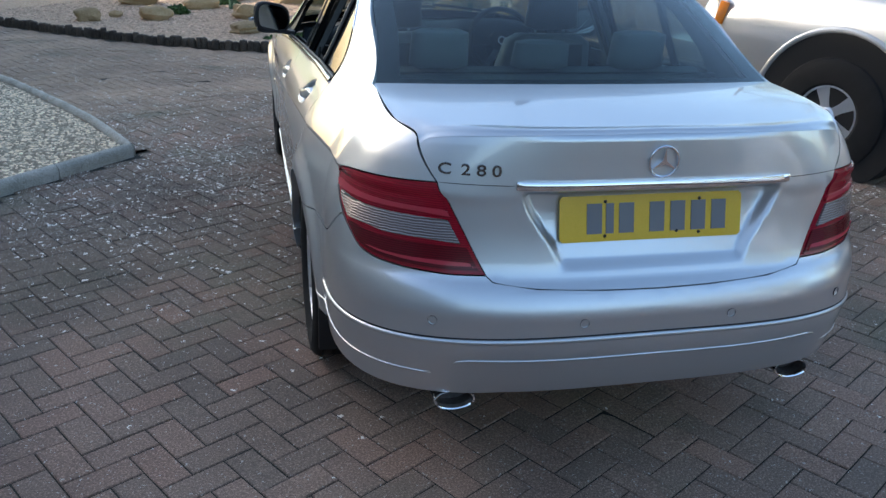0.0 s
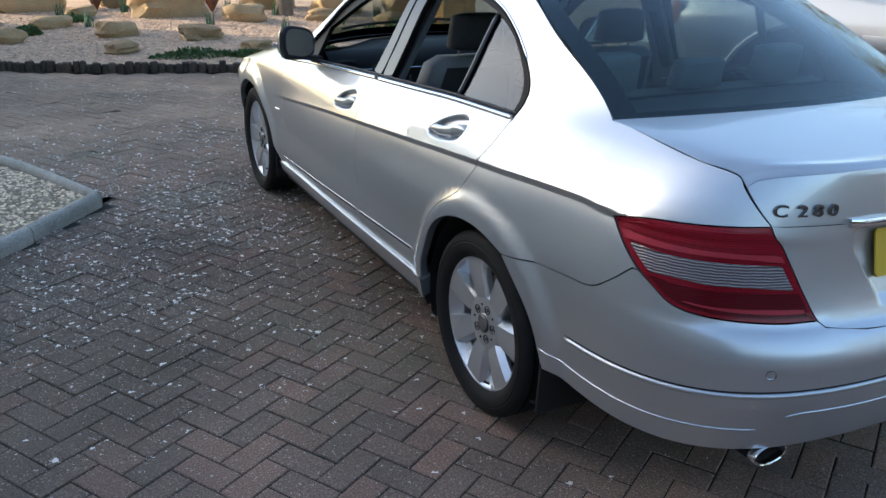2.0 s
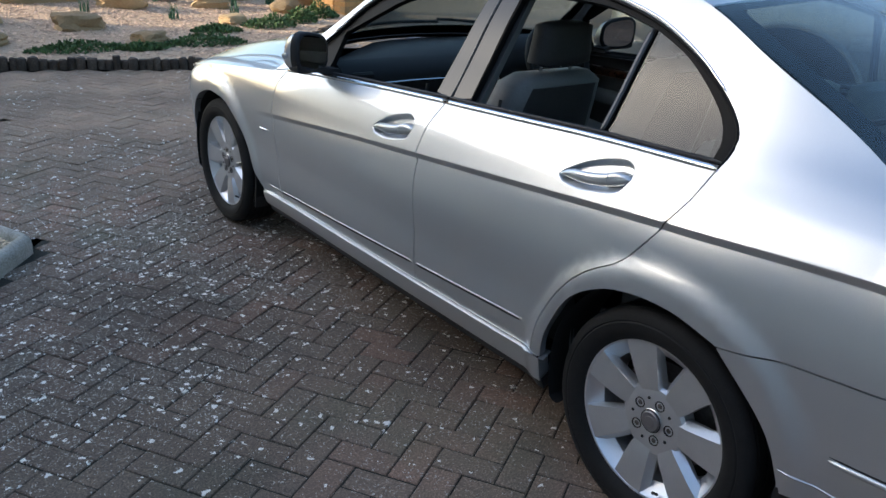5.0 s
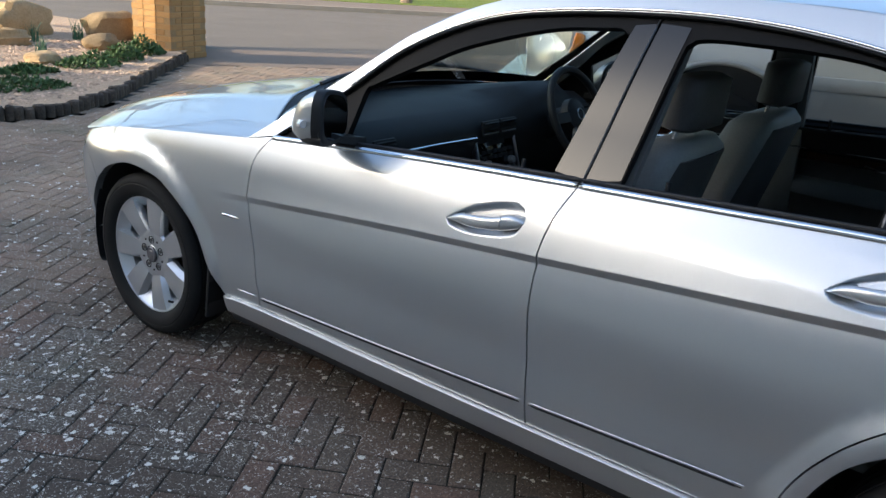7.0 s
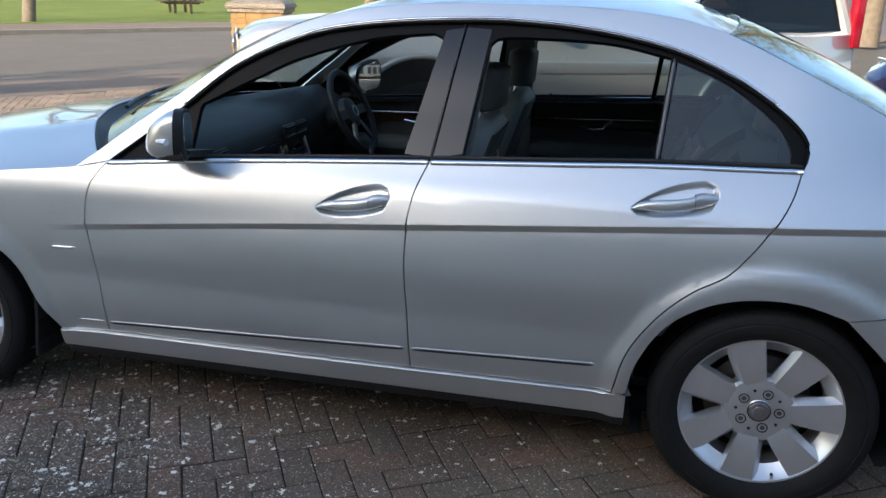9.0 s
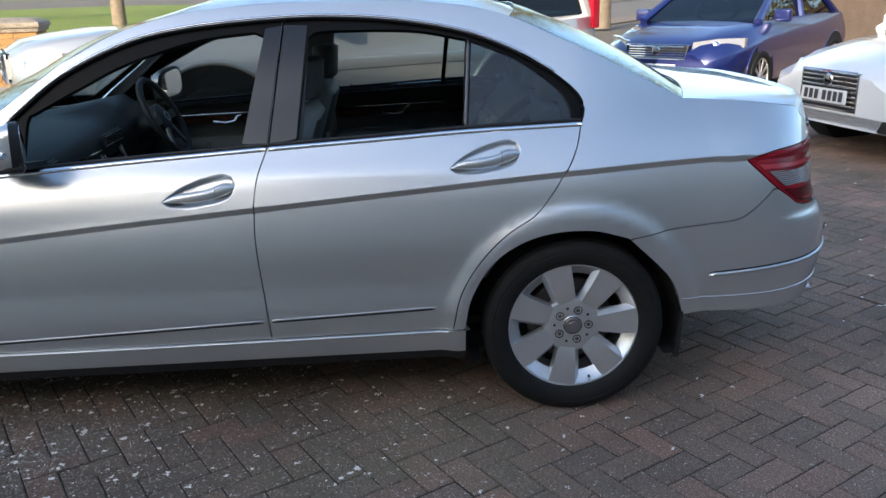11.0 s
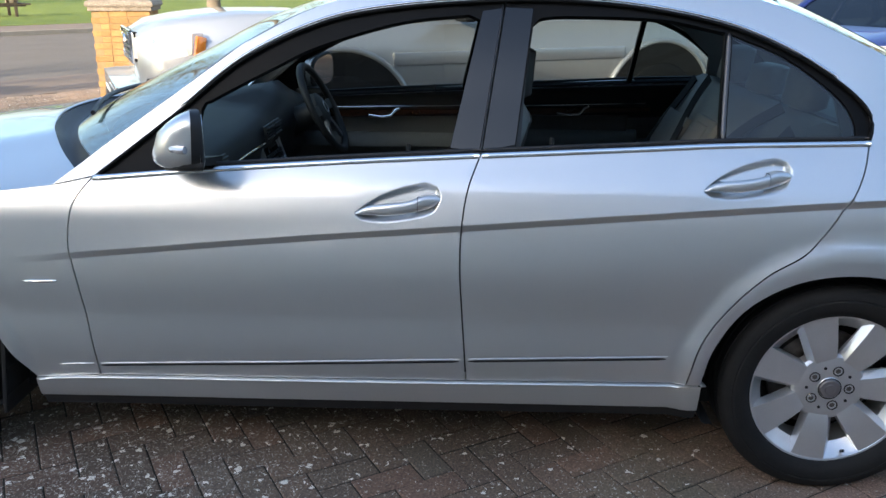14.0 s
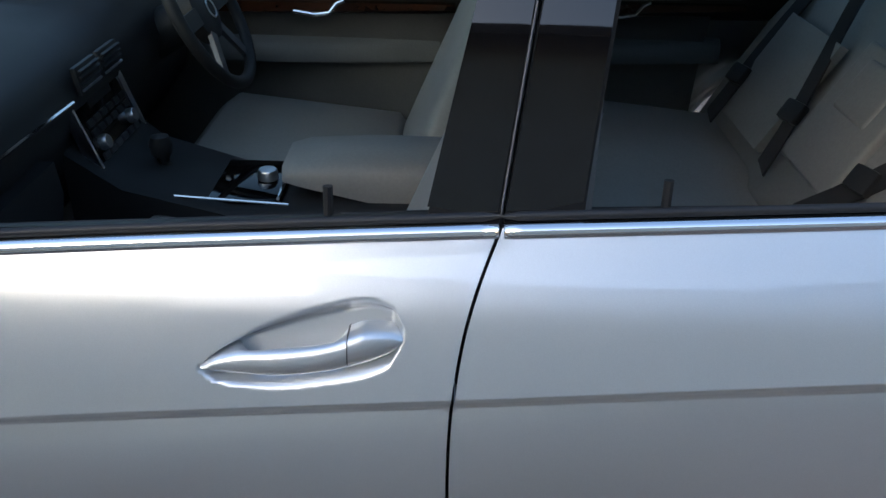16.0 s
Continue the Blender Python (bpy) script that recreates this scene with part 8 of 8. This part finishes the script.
# tall pale silver off-road car beside the saloon
X4 = [(-1.68, 0.52, 0.80, 1.05, 0.70, 0.80, 0.76), (-1.62, 0.44, 0.90, 1.18, 0.78, 0.86, 0.80), (-1.2, 0.40, 0.90, 1.16, 0.80, 0.88, 0.82), (0.0, 0.38, 0.90, 1.16, 0.80, 0.88, 0.82),
      (1.2, 0.38, 0.90, 1.15, 0.80, 0.88, 0.82), (1.55, 0.38, 0.90, 1.14, 0.80, 0.88, 0.82), (2.2, 0.42, 0.92, 1.20, 0.80, 0.88, 0.78), (2.70, 0.46, 0.96, 1.20, 0.78, 0.88, 0.74), (3.00, 0.48, 0.94, 1.17, 0.74, 0.84, 0.68), (3.22, 0.48, 0.90, 1.13, 0.66, 0.74, 0.60), (3.34, 0.50, 0.84, 1.06, 0.50, 0.56, 0.46)]
x4 = parked_car("off_road_car", "tall pale silver off-road car parked beside the saloon", OFF_SILVER, (4.54, 0.55, 0.0), 27, 4.9, X4,
                ((-1.60, 1.14, 0.78), (-1.42, 1.74, 0.66), (0.80, 1.76, 0.66), (1.45, 1.14, 0.79)), 0.395, (-0.73, 2.05), 0.885,
                {"y": 3.36, "grille_z": 0.97, "grille_w": 0.34, "grille_h": 0.10, "bars": 5, "lamp": (0.42, 0.83, 0.97, 0.11, 3.37, 3.04), "plate_z": 0.62, "plate_y": 3.535, "low_w": 0.8, "low_y": 3.46, "low_z": 0.44},
                {"amber": True, "flare": 0.022, "rim": 0.52, "spokes": 5, "black_mirror": True, "arch": 1.38})
bm = bmesh.new()
rings = [[(x, y, z) for x, z in ((-0.83 * w, 0.46), (0.83 * w, 0.46), (0.86 * w, 0.52), (0.85 * w, 0.74), (-0.85 * w, 0.74), (-0.86 * w, 0.52))] for y, w in ((2.68, 1.0), (3.20, 1.0), (3.42, 0.92), (3.52, 0.80))]
loft(bm, rings)
part("front_bumper", bm, OFF_SILVER, x4, angle=40)
for s in (1, -1):
    bm = bmesh.new()
    box(bm, (0.02, 2.0, 0.09), pose(s * 0.888, 0.66, 0.88), 0.008)
    part("rub_strip", bm, ALLOY, x4, "pale rubbing strip")
    bm = bmesh.new()
    box(bm, (0.10, 0.08, 0.42), pose(s * 0.82, -1.63, 1.25), 0.02)
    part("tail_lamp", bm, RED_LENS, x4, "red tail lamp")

BLUE_S = [(-4.2, 0.35, 0.66, 0.90, 0.62, 0.74, 0.66), (-4.1, 0.28, 0.72, 0.98, 0.74, 0.84, 0.74), (-3.3, 0.25, 0.76, 0.98, 0.80, 0.89, 0.80), (-2.0, 0.24, 0.76, 0.97, 0.80, 0.90, 0.80), (-1.15, 0.24, 0.74, 0.96, 0.80, 0.90, 0.78),
          (-0.75, 0.24, 0.70, 0.90, 0.79, 0.89, 0.74), (-0.35, 0.24, 0.64, 0.82, 0.74, 0.85, 0.66), (-0.12, 0.26, 0.58, 0.74, 0.66, 0.76, 0.56), (0.0, 0.30, 0.52, 0.64, 0.52, 0.62, 0.48)]
parked_car("hatchback_car", "dark blue hatchback parked across the drive", BLUE, (6.25, -2.42, 0), 45, 4.2, BLUE_S,
           ((-3.95, 0.95, 0.72), (-3.2, 1.42, 0.56), (-2.0, 1.43, 0.57), (-1.05, 0.95, 0.76)), 0.32, (-3.5, -0.92), 0.885,
           {"y": -0.02, "grille_z": 0.66, "grille_w": 0.36, "grille_h": 0.075, "bars": 5, "lamp": (0.42, 0.86, 0.72, 0.085, -0.06, -0.46), "plate_z": 0.47, "plate_y": 0.02, "low_w": 0.8, "low_y": -0.04, "low_z": 0.32},
           {"rim": 0.72, "spokes": 10, "flare": 0.012})
WHITE_S = [(-4.6, 0.35, 0.66, 0.92, 0.62, 0.74, 0.66), (-4.4, 0.28, 0.74, 1.0, 0.74, 0.84, 0.72), (-3.4, 0.25, 0.76, 0.98, 0.80, 0.90, 0.80), (-2.0, 0.24, 0.76, 0.97, 0.80, 0.90, 0.80), (-1.3, 0.24, 0.74, 0.95, 0.80, 0.90, 0.78),
           (-0.85, 0.24, 0.72, 0.90, 0.80, 0.90, 0.74), (-0.40, 0.24, 0.66, 0.83, 0.77, 0.87, 0.66), (-0.12, 0.25, 0.58, 0.76, 0.70, 0.79, 0.54), (0.0, 0.28, 0.52, 0.68, 0.56, 0.66, 0.46)]
parked_car("white_saloon_car", "white saloon car with a dark barred grille behind the off-road car", WHITE, (3.25, -2.96, 0), 13, 4.6, WHITE_S,
           ((-4.0, 0.97, 0.70), (-3.1, 1.40, 0.56), (-2.0, 1.42, 0.57), (-1.15, 0.95, 0.76)), 0.325, (-3.7, -0.9), 0.885,
           {"y": -0.01, "grille_z": 0.56, "grille_w": 0.33, "grille_h": 0.15, "bars": 7, "flare": 0.95, "badge": 0.55, "lamp": (0.50, 0.80, 0.68, 0.07, -0.10, -0.34), "plate_z": 0.52, "plate_y": 0.045, "low_w": 0.9, "low_y": -0.03, "low_z": 0.34},
           {"rim": 0.72, "spokes": 10, "flare": 0.012})


# ---- block paving in herringbone ----
TURN, UNIT = radians(31.3), 0.1
E1, E2 = np.array((math.cos(TURN), math.sin(TURN))), np.array((-math.sin(TURN), math.cos(TURN)))
ORIGIN = np.array((-1.271, 0.308))
near_line = [(ROAD_N * 9.7 + ROAD_T * t) for t in (-9.0, 13.5)]
drive_poly = [tuple(q) for q in log_xy[::-4]][::-1]
drive_poly = [*[(float(a), float(b)) for a, b in log_xy[::4]], (4.15, 9.55), (near_line[0].x, near_line[0].y), (near_line[1].x, near_line[1].y), (11.0, -9.0), (-4.6, -9.0), *BED_LOW[::-1], *BED_FAR[1:], (-7.3, 9.2)]
a, b = np.meshgrid(np.arange(-150, 150), np.arange(-150, 150), indexing="ij")
kind = (a - b) % 4
flat = []
for want, dx, dy in ((0, 1.0, 0.5), (3, 0.5, 1.0)):
    sel = kind == want
    mid = np.stack([a[sel] + dx, b[sel] + dy], 1) * UNIT
    flat.append((want, ORIGIN + mid[:, :1] * E1 + mid[:, 1:] * E2))
rs = np.random.RandomState(4)
bm = bmesh.new()
prism(bm, drive_poly, -0.05, -0.0045)
drive = tagged(part("drive", bm, SAND, smooth=False), "shaded herringbone block drive with lichen flecks and moss in the joints", "driveway", kind="structure")


def paver_verts(cx, cy, along, h, tilt):
    """Eight rim and four top corners of one block with worn, chamfered edges."""
    ang = TURN if along else TURN + math.pi / 2
    u, v = np.array((math.cos(ang), math.sin(ang))), np.array((-math.sin(ang), math.cos(ang)))
    out_v = []
    for l, w, z in ((0.0977, 0.0477, -0.010), (0.0977, 0.0477, -0.0028), (0.0942, 0.0442, 0.0)):
        for sx, sy in ((-1, -1), (1, -1), (1, 1), (-1, 1)):
            p = u * l * sx + v * w * sy
            out_v.append((cx + p[0], cy + p[1], z + h + tilt[0] * sx + tilt[1] * sy))
    return out_v


P_FACES = [(0, 1, 5, 4), (1, 2, 6, 5), (2, 3, 7, 6), (3, 0, 4, 7), (4, 5, 9, 8), (5, 6, 10, 9), (6, 7, 11, 10), (7, 4, 8, 11), (8, 9, 10, 11)]
block = bpy.data.meshes.new("paver")
block.from_pydata([(x, y, z) for x, y, z in [(p[0], p[1], p[2]) for p in [(l * sx, w * sy, z) for l, w, z in ((0.0977, 0.0477, -0.010), (0.0977, 0.0477, -0.0028), (0.0942, 0.0442, 0.0)) for sx, sy in ((-1, -1), (1, -1), (1, 1), (-1, 1))]]], [], P_FACES)
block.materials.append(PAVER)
verts, faces, singles = [], [], 0
for want, mids in flat:
    mids = mids[inside(mids, drive_poly)]
    clear = np.ones(len(mids), bool)
    for line, off in ((BED_LOW, 0.045), (BED_FAR, 0.045)):
        pl = np.array(smooth_line(line, 0.05))
        clear &= np.sqrt(((mids[:, None] - pl[None]) ** 2).sum(-1)).min(1) > off
    clear &= np.sqrt(((mids[:, None] - log_xy[None, ::2]) ** 2).sum(-1)).min(1) > 0.08
    for cx, cy in mids[clear]:
        h = rs.normal(0, 0.0012)
        tilt = rs.normal(0, 0.0006, 2)
        if -2.25 < cx < -0.95 and -0.95 < cy < 3.6 and singles < 300 and rs.rand() < 1.0:
            ob = new("paver", block)
            ob.parent = drive
            ang = TURN if want == 0 else TURN + math.pi / 2
            ob.matrix_local = Matrix.Translation((cx, cy, h)) @ Matrix.Rotation(ang, 4, "Z") @ Matrix.Rotation(tilt[0] * 12, 4, "X") @ Matrix.Rotation(tilt[1] * 6, 4, "Y")
            singles += 1
            continue
        n = len(verts)
        verts += paver_verts(cx, cy, want == 0, h, tilt)
        faces += [tuple(n + k for k in f) for f in P_FACES]
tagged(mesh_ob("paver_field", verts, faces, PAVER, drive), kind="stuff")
